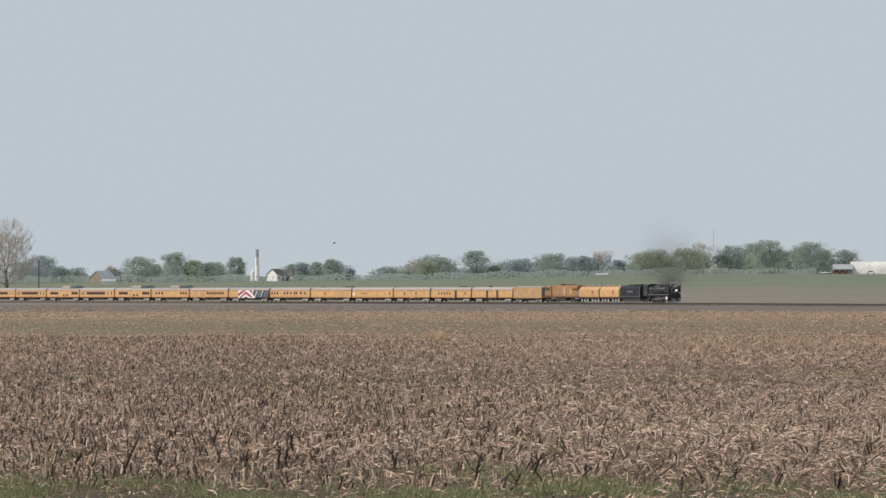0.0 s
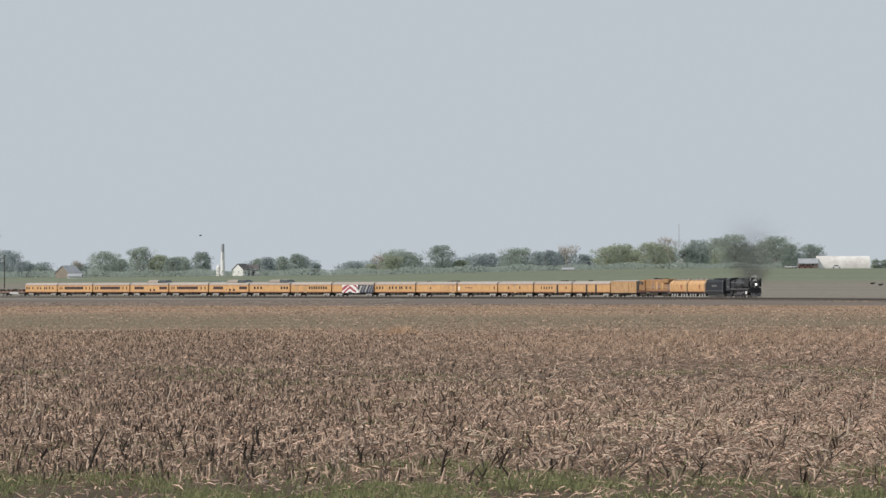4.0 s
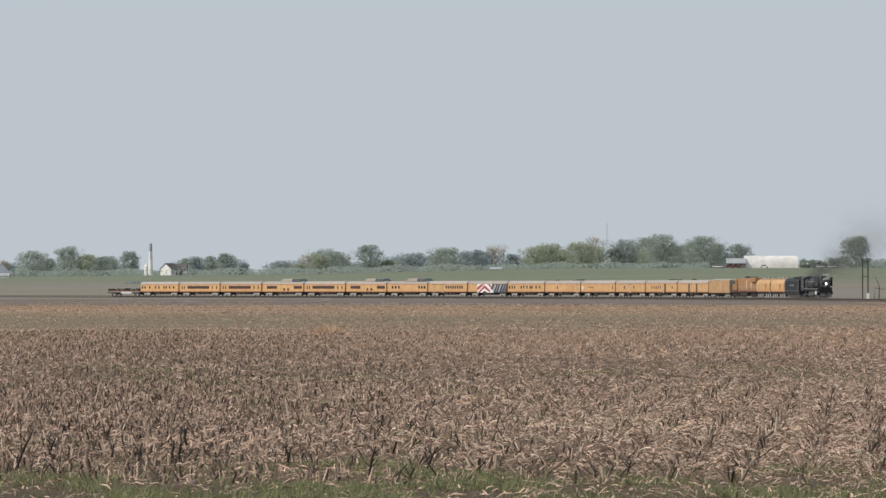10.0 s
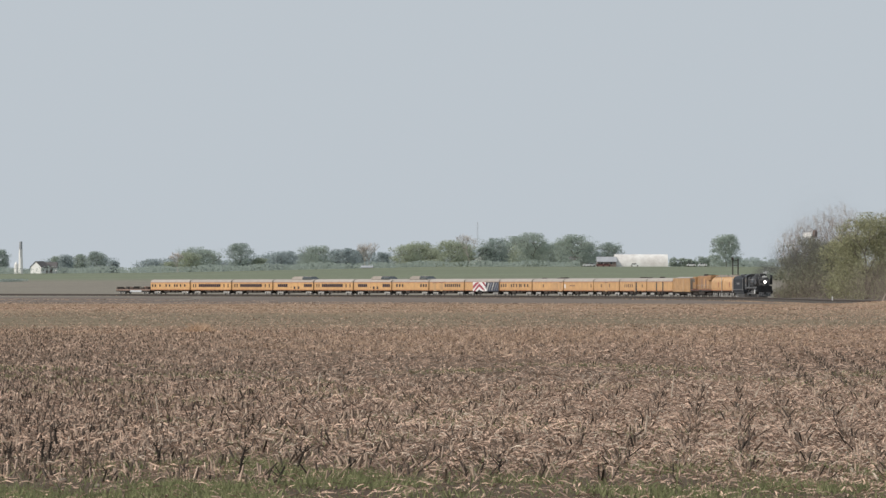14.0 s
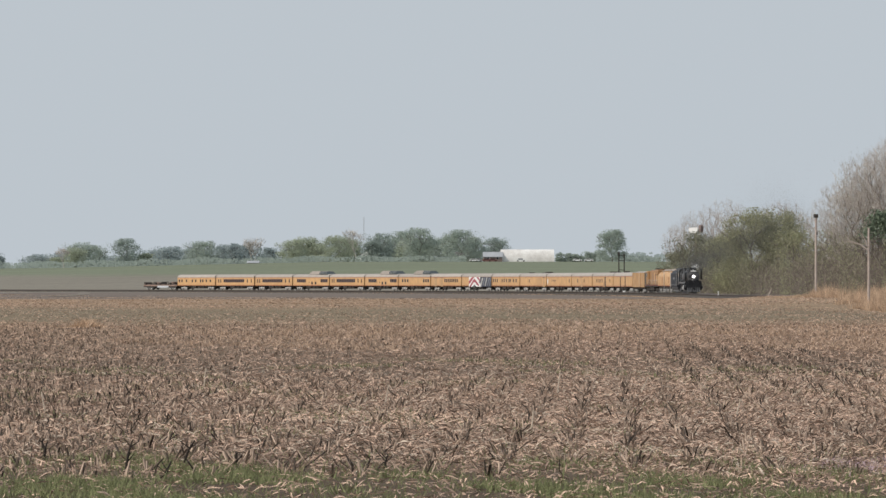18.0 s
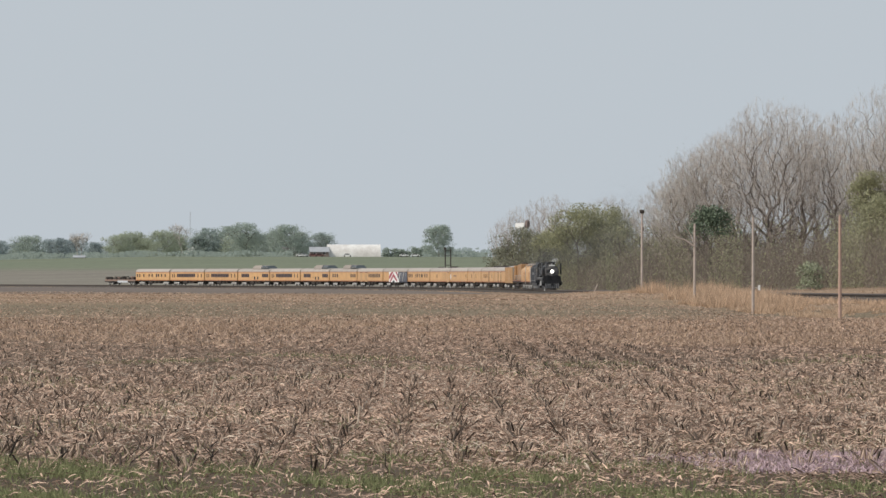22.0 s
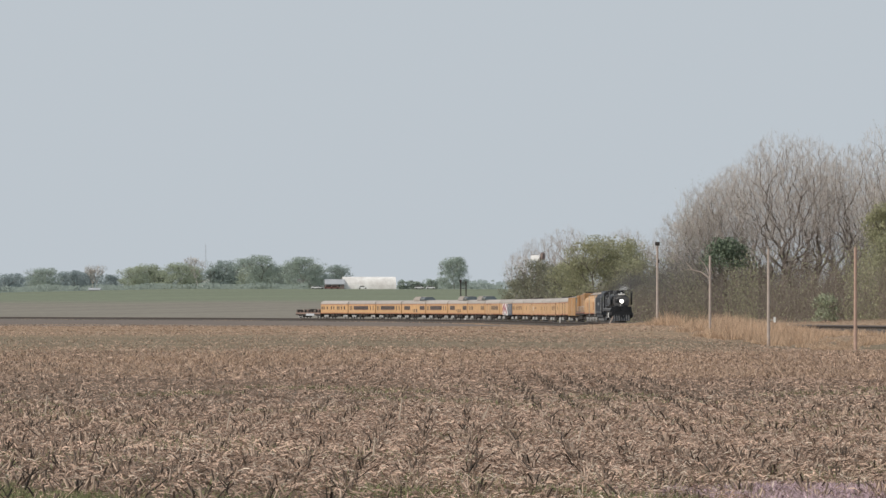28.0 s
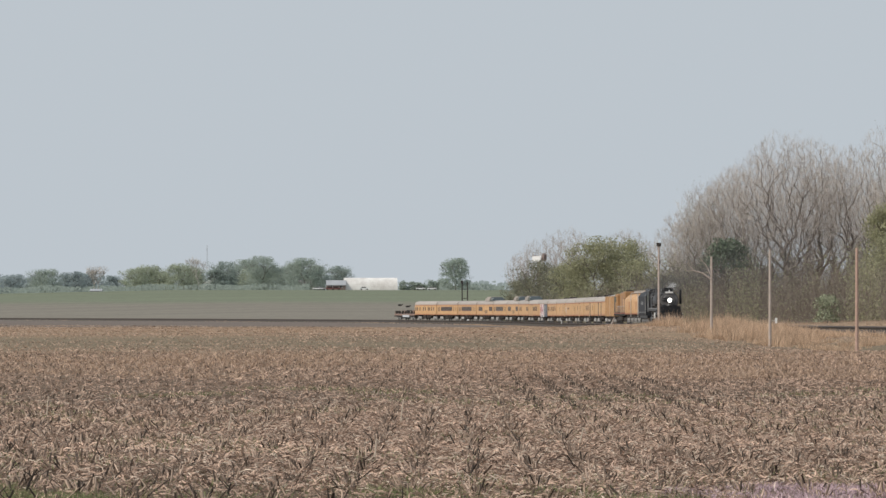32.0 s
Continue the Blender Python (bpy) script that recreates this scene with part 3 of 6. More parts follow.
def tool_car(length):
    e = tagged(new("boxcar"), "tall pale yellow steel boxcar with grey roof", "railway car", "cars of the train")
    h = length / 2 - 0.35
    part("body", boxes((-h, h, -1.55, 1.55, 1.05, 4.0), bevel=0.03), M["yellow_pale"], e)
    part("roof", extruded([(1.6, 4.0), (0, 4.28), (-1.6, 4.0)], -h, h), M["roof"], e, "ribbed grey roof")
    for i in range(13):
        x = -h + 0.4 + (2 * h - 0.8) * i / 12
        for y in (-1.57, 1.57):
            part("rib", boxes((x - 0.04, x + 0.04, y - 0.03, y + 0.03, 1.1, 3.95)), M["yellow_pale"], e)
    for y in (-1.6, 1.6):
        part("door", boxes((1.2, 3.8, y - 0.04, y + 0.04, 1.1, 3.85), bevel=0.02), M["yellow_pale"], e, "yellow sliding door")
    for x, sgn in ((-h, -1), (h, 1)):
        part("end_panel", boxes((min(x, x + 0.03 * sgn), max(x, x + 0.03 * sgn), -1.45, 1.45, 1.15, 3.9)), M["gravel"], e, "beige end panel")
        for k in range(5):
            z = 1.45 + k * 0.5
            part("end_rib", boxes((min(x, x + 0.09 * sgn), max(x, x + 0.09 * sgn), -1.4, 1.4, z, z + 0.12), bevel=0.02), M["gravel"], e)
    part("underframe", boxes((-h, h, -1.3, 1.3, 0.7, 1.05), (-2, 2, -0.8, 0.8, 0.45, 0.75), bevel=0.02), M["under"], e)
    bars(e, h, 0.1, 0.35, 4, 3.35, 3.6, "under")
    for x in (-length * 0.34, length * 0.34):
        truck(e, x)
    return e


def diesel(length):
    e = tagged(new("diesel_locomotive"), "yellow diesel locomotive with grey roof and trucks", "locomotive", "cars of the train")
    h = length / 2 - 0.4
    part("frame", boxes((-h, h, -1.5, 1.5, 1.15, 1.55), bevel=0.03), M["under"], e, "grimy walkway frame")
    part("hood", boxes((-h + 2.6, h - 5.0, -1.0, 1.0, 1.55, 4.35), bevel=0.08), M["yellow_worn"], e, "long yellow hood")
    part("hood_roof", boxes((-h + 2.7, h - 5.1, -0.8, 0.8, 4.34, 4.5), bevel=0.04), M["load_rust"], e, "rusty hood roof")
    part("radiator", boxes((-h + 0.9, -h + 4.8, -1.45, 1.45, 3.5, 4.55), bevel=0.1), M["yellow_worn"], e, "dull flared radiator wing")
    part("hood_end", boxes((-h + 0.7, -h + 2.6, -0.98, 0.98, 1.55, 3.5), bevel=0.06), M["load_rust"], e, "rusty hood end")
    part("cab", boxes((h - 5.0, h - 2.1, -1.5, 1.5, 1.55, 4.3), bevel=0.2), M["yellow_worn"], e, "wide yellow cab")
    part("nose", boxes((h - 2.1, h - 0.5, -1.2, 1.2, 1.55, 3.2), bevel=0.15), M["yellow_worn"], e)
    for y in (-1.512, 1.512):
        part("cab_window", boxes((h - 4.4, h - 3.5, y - 0.01, y + 0.01, 3.1, 3.9)), M["glass"], e)
        part("cab_window", boxes((h - 3.3, h - 2.5, y - 0.01, y + 0.01, 3.1, 3.9)), M["glass"], e)
        part("stripe", boxes((-h, h, y - 0.008, y + 0.008, 1.45, 1.54)), M["red"], e)
    part("windscreen", boxes((h - 2.11, h - 2.09, -1.1, 1.1, 3.4, 4.05)), M["glass"], e)
    for i in range(6):
        x = -h + 5.6 + i * 1.35
        part("hood_door", boxes((x, x + 1.1, -1.03, 1.03, 1.9, 3.6 + 0.3 * (i % 2)), bevel=0.02), M[("yellow", "yellow_worn", "load_rust")[i % 3]], e, ("bright yellow hood door", "dull yellow hood door", "rust-red hood door")[i % 3])
    for i in range(3):
        x = -h + 6.0 + i * 2.2
        part("fan", rods(((x, 0, 4.48), (x, 0, 4.72), 0.62), seg=16), M["under"], e, "round roof fan")
    part("exhaust", boxes((1.2, 2.4, -0.4, 0.4, 4.48, 4.85), bevel=0.04), M["under"], e)
    part("fuel_tank", boxes((-3.2, 3.2, -1.4, 1.4, 0.35, 1.15), bevel=0.15), M["under"], e, "dark fuel tank")
    for y in (-1.45, 1.45):
        part("handrail", rods(*[((x, y, 1.55), (x, y, 2.5), 0.025) for x in np.linspace(-h + 0.3, h - 5.4, 9)], ((-h + 0.3, y, 2.5), (h - 5.4, y, 2.5), 0.025), seg=6), M["silver"], e)
    for x in (-length * 0.33, length * 0.33):
        truck(e, x, (-1.95, 0, 1.95), BIG_FRAME)
    return e


def water_tender(length):
    e = tagged(new("canteen_tender"), "yellow auxiliary water tender with silver wheels", "tender", "cars of the train")
    h = length / 2 - 0.35
    prof = [(1.5, 1.3), (1.56, 2.0)] + [(1.56 * math.cos(a), 3.1 + 1.15 * math.sin(a)) for a in np.linspace(0, math.pi, 13)] + [(-1.56, 2.0), (-1.5, 1.3)]
    part("tank", extruded(prof, -h, h), M["yellow"], e, "yellow rounded tank")
    part("deck", boxes((-h + 0.5, h - 0.5, -0.7, 0.7, 4.24, 4.36), bevel=0.03), M["roof"], e)
    for x in (-h + 2.5, 0, h - 2.5):
        part("hatch", rods(((x, 0, 4.3), (x, 0, 4.62), 0.42), seg=14), M["roof"], e, "grey filler hatch")
    for x in (-h * 0.55, 0.0, h * 0.55):
        part("strap", extruded([(a * 1.012, 0.02 + b * 1.004) for a, b in prof], x - 0.06, x + 0.06), M["yellow_pale"], e)
    for y in (-1.575, 1.575):
        part("emblem", slab([(1.6, 2.9), (1.75, 2.2), (2.15, 1.9), (2.55, 2.2), (2.7, 2.9), (2.5, 3.1), (1.8, 3.1)], y - 0.01, y + 0.01), M["red"], e, "dull red shield emblem")
    part("ladder", rods(*[((h - 0.5 + d, y, 1.0), (h - 0.5 + d, y, 4.2), 0.03) for d in (0, 0.45) for y in (-1.6, 1.6)], seg=6), M["silver"], e)
    part("underframe", boxes((-h, h, -1.3, 1.3, 0.85, 1.3), bevel=0.02), M["under"], e)
    for y in (-1.57, 1.57):
        part("stripe", boxes((-h, h, y - 0.006, y + 0.006, 1.36, 1.46)), M["red"], e)
    for x in (-h + 3.0, h - 3.0):
        truck(e, x, (-1.95, 0.0, 1.95), BIG_FRAME, True)
    return e


def steam_tender(length):
    e = tagged(new("steam_tender"), "black steam locomotive tender with lettered flank", "tender", "cars of the train")
    h = length / 2 - 0.3
    prof = [(1.5, 1.15), (1.56, 1.5), (1.56, 3.7), (1.3, 4.15), (0.7, 4.4), (-0.7, 4.4), (-1.3, 4.15), (-1.56, 3.7), (-1.56, 1.5), (-1.5, 1.15)]
    part("tank", extruded(prof, -h, h), M["grey_black"], e, "black riveted tank")
    part("oil_bunker", boxes((1.2, h - 0.2, -1.2, 1.2, 4.3, 4.72), bevel=0.08), M["black"], e)
    part("hatch", rods(((-3.5, 0, 4.38), (-3.5, 0, 4.6), 0.5), seg=14), M["black"], e)
    part("underframe", boxes((-h, h, -1.35, 1.35, 0.8, 1.15), bevel=0.02), M["black"], e)
    for y in (-1.566, 1.566):
        for i in range(5):
            part("lettering", boxes((-1.9 + i * 0.8, -1.4 + i * 0.8, y - 0.006, y + 0.006, 2.6, 3.0)), M["graphite"], e)
        part("stripe", boxes((-h, h, y - 0.006, y + 0.006, 1.55, 1.62)), M["graphite"], e)
        part("handrail", rods(((-h + 0.2, y * 1.03, 1.3), (-h + 0.2, y * 1.03, 4.0), 0.03), ((h - 0.2, y * 1.03, 1.3), (h - 0.2, y * 1.03, 4.0), 0.03), seg=6), M["silver"], e)
    for i in range(7):
        x = -h + 1.2 + i * (2 * h - 2.4) / 6
        a = at(part("axle", AXLE, None, e), x, 0, 0.5)
        for y in (-0.76, 0.76):
            at(part("wheel", WHEEL, None, a), 0, y, 0)
        for y in (-1.08, 1.08):
            part("axle_box", boxes((x - 0.22, x + 0.22, y - 0.12, y + 0.12, 0.3, 0.75), bevel=0.03), M["graphite"], e)
    return e


def steam_engine():
    e = tagged(new("steam_locomotive"), "black steam locomotive with a lit headlight", "locomotive", "cars of the train")
    part("boiler", rods(((-4.8, 0, 3.05), (6.6, 0, 3.05), 1.28), ((6.6, 0, 3.05), (9.0, 0, 3.05), 1.22), seg=32), M["black"], e, "black boiler barrel", True)
    for x in (-2.5, -0.4, 1.7, 3.8, 5.9):
        part("boiler_band", rods(((x, 0, 3.05), (x + 0.08, 0, 3.05), 1.30), seg=32), M["graphite"], e)
    part("firebox", boxes((-6.4, -3.0, -1.35, 1.35, 1.6, 4.15), bevel=0.25), M["black"], e)
    front = part("smokebox_front", rods(((9.0, 0, 3.05), (9.12, 0, 3.05), 1.20, 1.12), ((9.12, 0, 3.05), (9.25, 0, 3.05), 0.85, 0.75), seg=28), M["smokebox"], e, "dull grey smokebox front")
    part("hinge", boxes((9.2, 9.3, -0.9, -0.2, 2.95, 3.15), (9.2, 9.3, -0.9, -0.2, 3.3, 3.42)), M["black"], front)
    ring = bmesh.new()
    # housing drawn out long to hide the lamp's glow from the side
    bmesh.ops.create_cone(ring, cap_ends=False, segments=20, radius1=0.30, radius2=0.29, depth=1.25, matrix=Matrix.Translation((9.83, 0, 3.12)) @ Matrix.Rotation(radians(90), 4, "Y"))
    part("headlight_housing_shield", ring, M["black"], e)
    part("headlight", rods(((9.26, 0, 3.12), (9.30, 0, 3.12), 0.28), seg=20), M["lamp"], e, "bright white headlight")
    part("number_board", boxes((9.15, 9.3, -0.5, 0.5, 4.02, 4.24), bevel=0.03), M["white"], e)
    part("bell", rods(((9.25, 0, 2.55), (9.45, 0, 2.55), 0.22, 0.1), seg=12), M["graphite"], e)
    part("stack", rods(((7.6, 0, 4.1), (7.6, 0, 4.75), 0.55, 0.6), ((8.5, 0, 4.1), (8.5, 0, 4.6), 0.35), seg=20), M["black"], e, "short double smokestack")
    part("sand_dome", boxes((1.6, 4.4, -0.55, 0.55, 4.15, 4.72), bevel=0.22), M["black"], e)
    part("steam_dome", boxes((-1.2, 0.6, -0.55, 0.55, 4.15, 4.75), bevel=0.22), M["black"], e)
    part("safety_valve", rods(((-2.4, 0.3, 4.2), (-2.4, 0.3, 4.7), 0.12), ((-2.4, -0.3, 4.2), (-2.4, -0.3, 4.7), 0.12), seg=8), M["graphite"], e)
    cab = part("cab", boxes((-9.2, -6.0, -1.55, 1.55, 1.6, 4.35), bevel=0.05), M["black"], e, "black driver's cab")
    part("cab_roof", extruded([(1.65, 4.3), (1.2, 4.62), (0.5, 4.78), (-0.5, 4.78), (-1.2, 4.62), (-1.65, 4.3)], -9.6, -5.9), M["black"], cab)
    for y in (-1.56, 1.56):
        part("cab_window", boxes((-8.2, -6.8, y - 0.01, y + 0.01, 3.1, 3.95)), M["glass"], cab)
        part("cab_lettering", boxes((-8.0, -7.0, y - 0.008, y + 0.008, 2.4, 2.7)), M["graphite"], cab)
        part("running_board", boxes((-6.0, 9.0, min(y, y * 0.72), max(y, y * 0.72), 2.02, 2.12)), M["graphite"], e, "grey edged running board")
        part("smoke_deflector", boxes((5.9, 9.1, y * 1.02 - 0.03, y * 1.02 + 0.03, 2.6, 4.55), bevel=0.02), M["black"], e, "tall black smoke deflector")
        part("handrail", rods(((-5.8, y * 0.86, 3.6), (5.8, y * 0.86, 3.6), 0.03), seg=6), M["silver"], e)
        sy = 1 if y > 0 else -1
        cyl = part("cylinder", rods(((6.6, sy * 1.28, 1.15), (8.6, sy * 1.28, 1.15), 0.52), ((6.8, sy * 1.28, 1.75), (8.5, sy * 1.28, 1.75), 0.34), seg=20), M["black"], e)
        part("cylinder_cover", rods(((8.6, sy * 1.28, 1.15), (8.72, sy * 1.28, 1.15), 0.42, 0.30), seg=20), M["black"], cyl)
        # added white plate stands in for a bright spot at the cylinder
        part("bright_spot_plate", boxes((7.3, 8.55, sy * 1.80 - 0.02, sy * 1.80 + 0.02, 0.78, 1.48), bevel=0.015), M["white"], cyl, "white plate added for the bright spot at the cylinder")
        part("main_rod", boxes((-0.6, 6.6, sy * 1.42 - 0.05, sy * 1.42 + 0.05, 1.05, 1.25)), M["rod"], e, "oily steel main rod")
        part("side_rod", boxes((-3.8, 3.4, sy * 1.32 - 0.04, sy * 1.32 + 0.04, 0.72, 0.90)), M["rod"], e, "oily steel side rod")
        part("valve_gear", rods(((1.4, sy * 1.4, 1.9), (4.8, sy * 1.4, 1.75), 0.06), ((1.4, sy * 1.4, 1.9), (0.8, sy * 1.4, 1.0), 0.06), ((4.8, sy * 1.4, 1.75), (5.2, sy * 1.4, 1.1), 0.06), seg=8), M["rod"], e)
        part("pilot_flag", slab([(9.2, 4.3), (9.0, 4.36), (8.75, 4.3), (8.75, 4.52), (9.0, 4.6), (9.2, 4.54)], sy * 1.0, sy * 1.02), M["white"], e, "small white flag")
        part("flag_staff", rods(((9.2, sy * 1.01, 3.9), (9.2, sy * 1.01, 4.65), 0.02), seg=6), M["black"], e)
    for y in (-1.5, 1.5):
        part("skirt", boxes((-5.8, 6.4, y - 0.03, y + 0.03, 1.72, 2.04), bevel=0.02), M["black"], e, "black edge skirt under the running board")
        part("feed_pipe", rods(((-4.5, y * 0.9, 2.5), (3.0, y * 0.9, 2.45), 0.09), ((3.0, y * 0.9, 2.45), (5.6, y * 0.86, 3.3), 0.08), seg=8), M["black"], e)
    driver = bmesh.new()
    tube(driver, (0, -0.07, 0), (0, 0.07, 0), 1.0, seg=28)
    tube(driver, (0, -0.1, 0), (0, 0.1, 0), 0.28, seg=14)
    driver = bm_mesh("driving_wheel", driver, M["black"])
    rim = bm_mesh("tyre", rods(((0, -0.075, 0), (0, 0.075, 0), 1.03), seg=28), M["wheel"])
    for x in (-3.8, -1.4, 1.0, 3.4):
        for y in (-0.80, 0.80):
            w = at(part("driving_wheel", driver, None, e), x, y * 1.02, 1.03)
            at(part("tyre", rim, None, w), 0, -0.03 if y > 0 else 0.03, 0)
    for x in (5.5, 7.6, -6.6, -8.3):
        a = at(part("axle", AXLE, None, e), x, 0, 0.46)
        for y in (-0.76, 0.76):
            at(part("wheel", WHEEL, None, a), 0, y, 0)
    part("engine_frame", boxes((-9.0, 9.2, -0.6, 0.6, 0.9, 1.9), bevel=0.03), M["black"], e)
    part("trailing_truck", boxes((-9.2, -5.8, -1.15, 1.15, 0.35, 0.95), bevel=0.05), M["black"], e)
    part("ash_pan", boxes((-6.0, -4.9, -1.2, 1.2, 0.7, 1.6), bevel=0.05), M["black"], e)
    part("buffer_beam", boxes((9.2, 9.6, -1.5, 1.5, 1.05, 1.55), bevel=0.03), M["black"], e)
    pil = slab([(9.5, 1.1), (10.5, 0.25), (9.3, 0.25)], -1.2, 1.2)
    part("pilot", pil, M["black"], e, "sloping black pilot")
    for i in range(7):
        y = -1.05 + i * 0.35
        part("pilot_bar", rods(((9.55, y, 1.12), (10.55, y, 0.26), 0.04), seg=6), M["graphite"], e)
    part("coupler", boxes((9.6, 10.4, -0.15, 0.15, 0.85, 1.15), bevel=0.04), M["black"], e)
    part("pump_shield", boxes((9.3, 9.42, -1.48, -0.1, 1.6, 2.35), (9.3, 9.42, 0.1, 1.48, 1.6, 2.35), bevel=0.04), M["black"], e, "black shield before the air pumps")
    part("saddle", boxes((7.0, 9.0, -1.05, 1.05, 1.6, 2.4), bevel=0.1), M["black"], e)
    part("upper_lamp", rods(((9.05, 0, 4.35), (9.25, 0, 4.35), 0.10, 0.08), seg=12), M["white"], e, "small pale upper lamp")
    part("step_bracket", boxes((-6.2, -5.6, 1.6, 2.05, 2.1, 2.55), bevel=0.03), M["black"], e, "dark bracket standing out from the cab")
    part("pilot_deck", boxes((7.6, 9.6, -1.35, 1.35, 1.55, 1.65)), M["black"], e)
    part("air_pump", boxes((9.12, 9.5, 0.45, 1.0, 1.65, 2.5), bevel=0.06), M["black"], e)
    part("air_pump", boxes((9.12, 9.5, -1.0, -0.45, 1.65, 2.5), bevel=0.06), M["black"], e)
    for y in (-1.15, 1.15):
        part("side_light", rods(((8.9, y, 4.05), (9.2, y, 4.05), 0.14), seg=10), M["graphite"], e)
    return e


def rail_flat(length):
    e = tagged(new("flat_car"), "low flat car loaded with small carts and rails", "railway car", "cars of the train")
    h = length / 2 - 0.3
    part("deck", boxes((-h, h, -1.45, 1.45, 1.0, 1.35), bevel=0.03), M["load_rust"], e, "worn reddish deck")
    part("side_sill", boxes((-h, h, -1.5, 1.5, 0.75, 1.0), bevel=0.03), M["under"], e)
    part("sheet", boxes((-1.5, 5.5, -1.56, -1.51, 0.62, 1.12), (-1.5, 5.5, 1.51, 1.56, 0.62, 1.12)), M["pale_board"], e, "pale blue-white side board")
    for i in range(7):
        x = -h + 1.2 + i * (2 * h - 2.4) / 6
        part("stake", boxes((x - 0.1, x + 0.1, -1.35, 1.35, 1.35, 1.95), bevel=0.02), M["under"], e)
        part("load", boxes((x - 0.5, x + 0.6, -0.9, 0.9, 1.6, 2.0 + 0.18 * (i % 2)), bevel=0.08), M[("under", "gravel", "load_rust")[i % 3]], e, "dark rusty machine load")
    part("load_rail", boxes((-h + 0.4, h - 0.4, -1.1, -0.9, 1.35, 1.6), (-h + 0.4, h - 0.4, 0.9, 1.1, 1.35, 1.6), (-h + 0.4, h - 0.4, -0.1, 0.1, 1.35, 1.6)), M["rail"], e)
    part("end_board", boxes((-h, -h + 0.25, -1.4, 1.4, 1.35, 2.1), bevel=0.03), M["gravel"], e)
    for x in (-length * 0.34, length * 0.34):
        truck(e, x)
    return e


# lengths from the rear of the last coach forward
GAPS = [24.781, 25.775, 25.943, 26.083, 25.928, 25.859, 25.962, 25.793, 26.537, 25.685, 25.781, 25.868, 23.139, 25.495, 26.286, 18.616]
TRAIN = []   # (thing, middle along the train, length)


def build_train():
    ln = iter(GAPS)
    pos = 0.0

    def add(maker, length):
        nonlocal pos
        e = maker(length)
        TRAIN.append((e, pos + length / 2, length))
        pos += length
        return e

    TRAIN.append((rail_flat(21.5), -10.75, 21.5))
    L = next(ln)
    add(lambda q: small_window_car("yellow sleeping car with small scattered windows", q, (0.05, 0.12, 0.24, 0.40, 0.49, 0.62, 0.68, 0.77, 0.88)), L)
    add(lambda q: coach("yellow coach with a long dark window band", q), next(ln))
    add(lambda q: coach("yellow coach with a long dark window band", q), next(ln))
    add(lambda q: dome_coach("yellow dome car with tinted roof dome", q), next(ln))
    add(lambda q: coach("yellow coach with a long dark window band", q), next(ln))
    add(lambda q: dome_coach("yellow dome car with tinted roof dome", q), next(ln))
    L = next(ln)
    e = add(lambda q: small_window_car("yellow dome lounge car with windows at both ends", q, (0.13, 0.21, 0.29, 0.80, 0.87, 0.94), 1.0), L)
    add_dome(e, L / 2 - 0.32, 0.44, 0.72, 0.94)
    L = next(ln)
    e, h = baggage("yellow baggage coach with doors and eight windows", L, (0.16, 0.36))
    TRAIN.append((e, pos + L / 2, L))
    pos += L
    for i in range(8):
        window(e, -h + 2 * h * (0.47 + i * 0.058), 0.85)
    add(lambda q: flag_car(q), next(ln))
    add(lambda q: small_window_car("yellow business car with paired windows", q, (0.05, 0.12, 0.19, 0.37, 0.44, 0.53, 0.62, 0.67, 0.78, 0.88)), next(ln))
    L = next(ln)
    e, h = baggage("yellow power car with louvred side and roof units", L, (0.92,), (0.36,))
    for y in (-1.53, 1.53):
        for i in range(6):
            part("louvre", boxes((-h + 2 * h * 0.66, -h + 2 * h * 0.86, y - 0.02, y + 0.02, 1.5 + i * 0.26, 1.66 + i * 0.26)), M["yellow_pale"], e)
    roof_lumps(e, h, ((0.72, 0.8, 0.15), (0.86, 1.6, 0.3), (0.2, 0.4, 0.2)))
    TRAIN.append((e, pos + L / 2, L))
    pos += L
    L = next(ln)
    e, h = baggage("plain yellow exhibit car with small lettering", L, (), (0.93,))
    for y in (-1.53, 1.53):
        part("emblem", slab([(-h + 0.5, 2.0), (-h + 1.0, 1.55), (-h + 1.5, 2.0), (-h + 1.5, 2.7), (-h + 0.5, 2.7)], y - 0.006, y + 0.006), M["white"], e, "white shield emblem")
    bars(e, h, 0.2, 0.38, 4, 2.25, 2.55, "band")
    TRAIN.append((e, pos + L / 2, L))
    pos += L
    L = next(ln)
    e, h = baggage("yellow baggage car with two small windows", L, (0.5,), (0.30, 0.62))
    TRAIN.append((e, pos + L / 2, L))
    pos += L
    L = next(ln)
    e, h = baggage("yellow tool car with small windows and an open door", L, (0.63,), (0.2, 0.27, 0.34, 0.41, 0.48, 0.86), dark_doors=True)
    part("door_leaf", boxes((-h + 2 * h * 0.55, -h + 2 * h * 0.60, -1.56, -1.53, 1.05, 3.1)), M["yellow_pale"], e)
    roof_lumps(e, h, ((0.68, 1.5, 0.25), (0.9, 0.5, 0.2)))
    TRAIN.append((e, pos + L / 2, L))
    pos += L
    L = next(ln)
    e, h = baggage("yellow baggage car with two dark doorways", L, (0.38, 0.63), (), dark_doors=True)
    roof_lumps(e, h, ((0.35, 0.25, 0.3),))
    TRAIN.append((e, pos + L / 2, L))
    pos += L
    add(lambda q: tool_car(q), next(ln))
    add(lambda q: diesel(q), 23.9)
    add(lambda q: water_tender(q), 13.7)
    add(lambda q: water_tender(q), 13.7)
    add(lambda q: steam_tender(q), 14.2)
    e = steam_engine()
    TRAIN.append((e, pos + 11.1, 21.0))


build_train()


def travelled(t):
    """Metres gone along the line at t seconds."""
    return 21.706 * t + 0.0085 * t * t


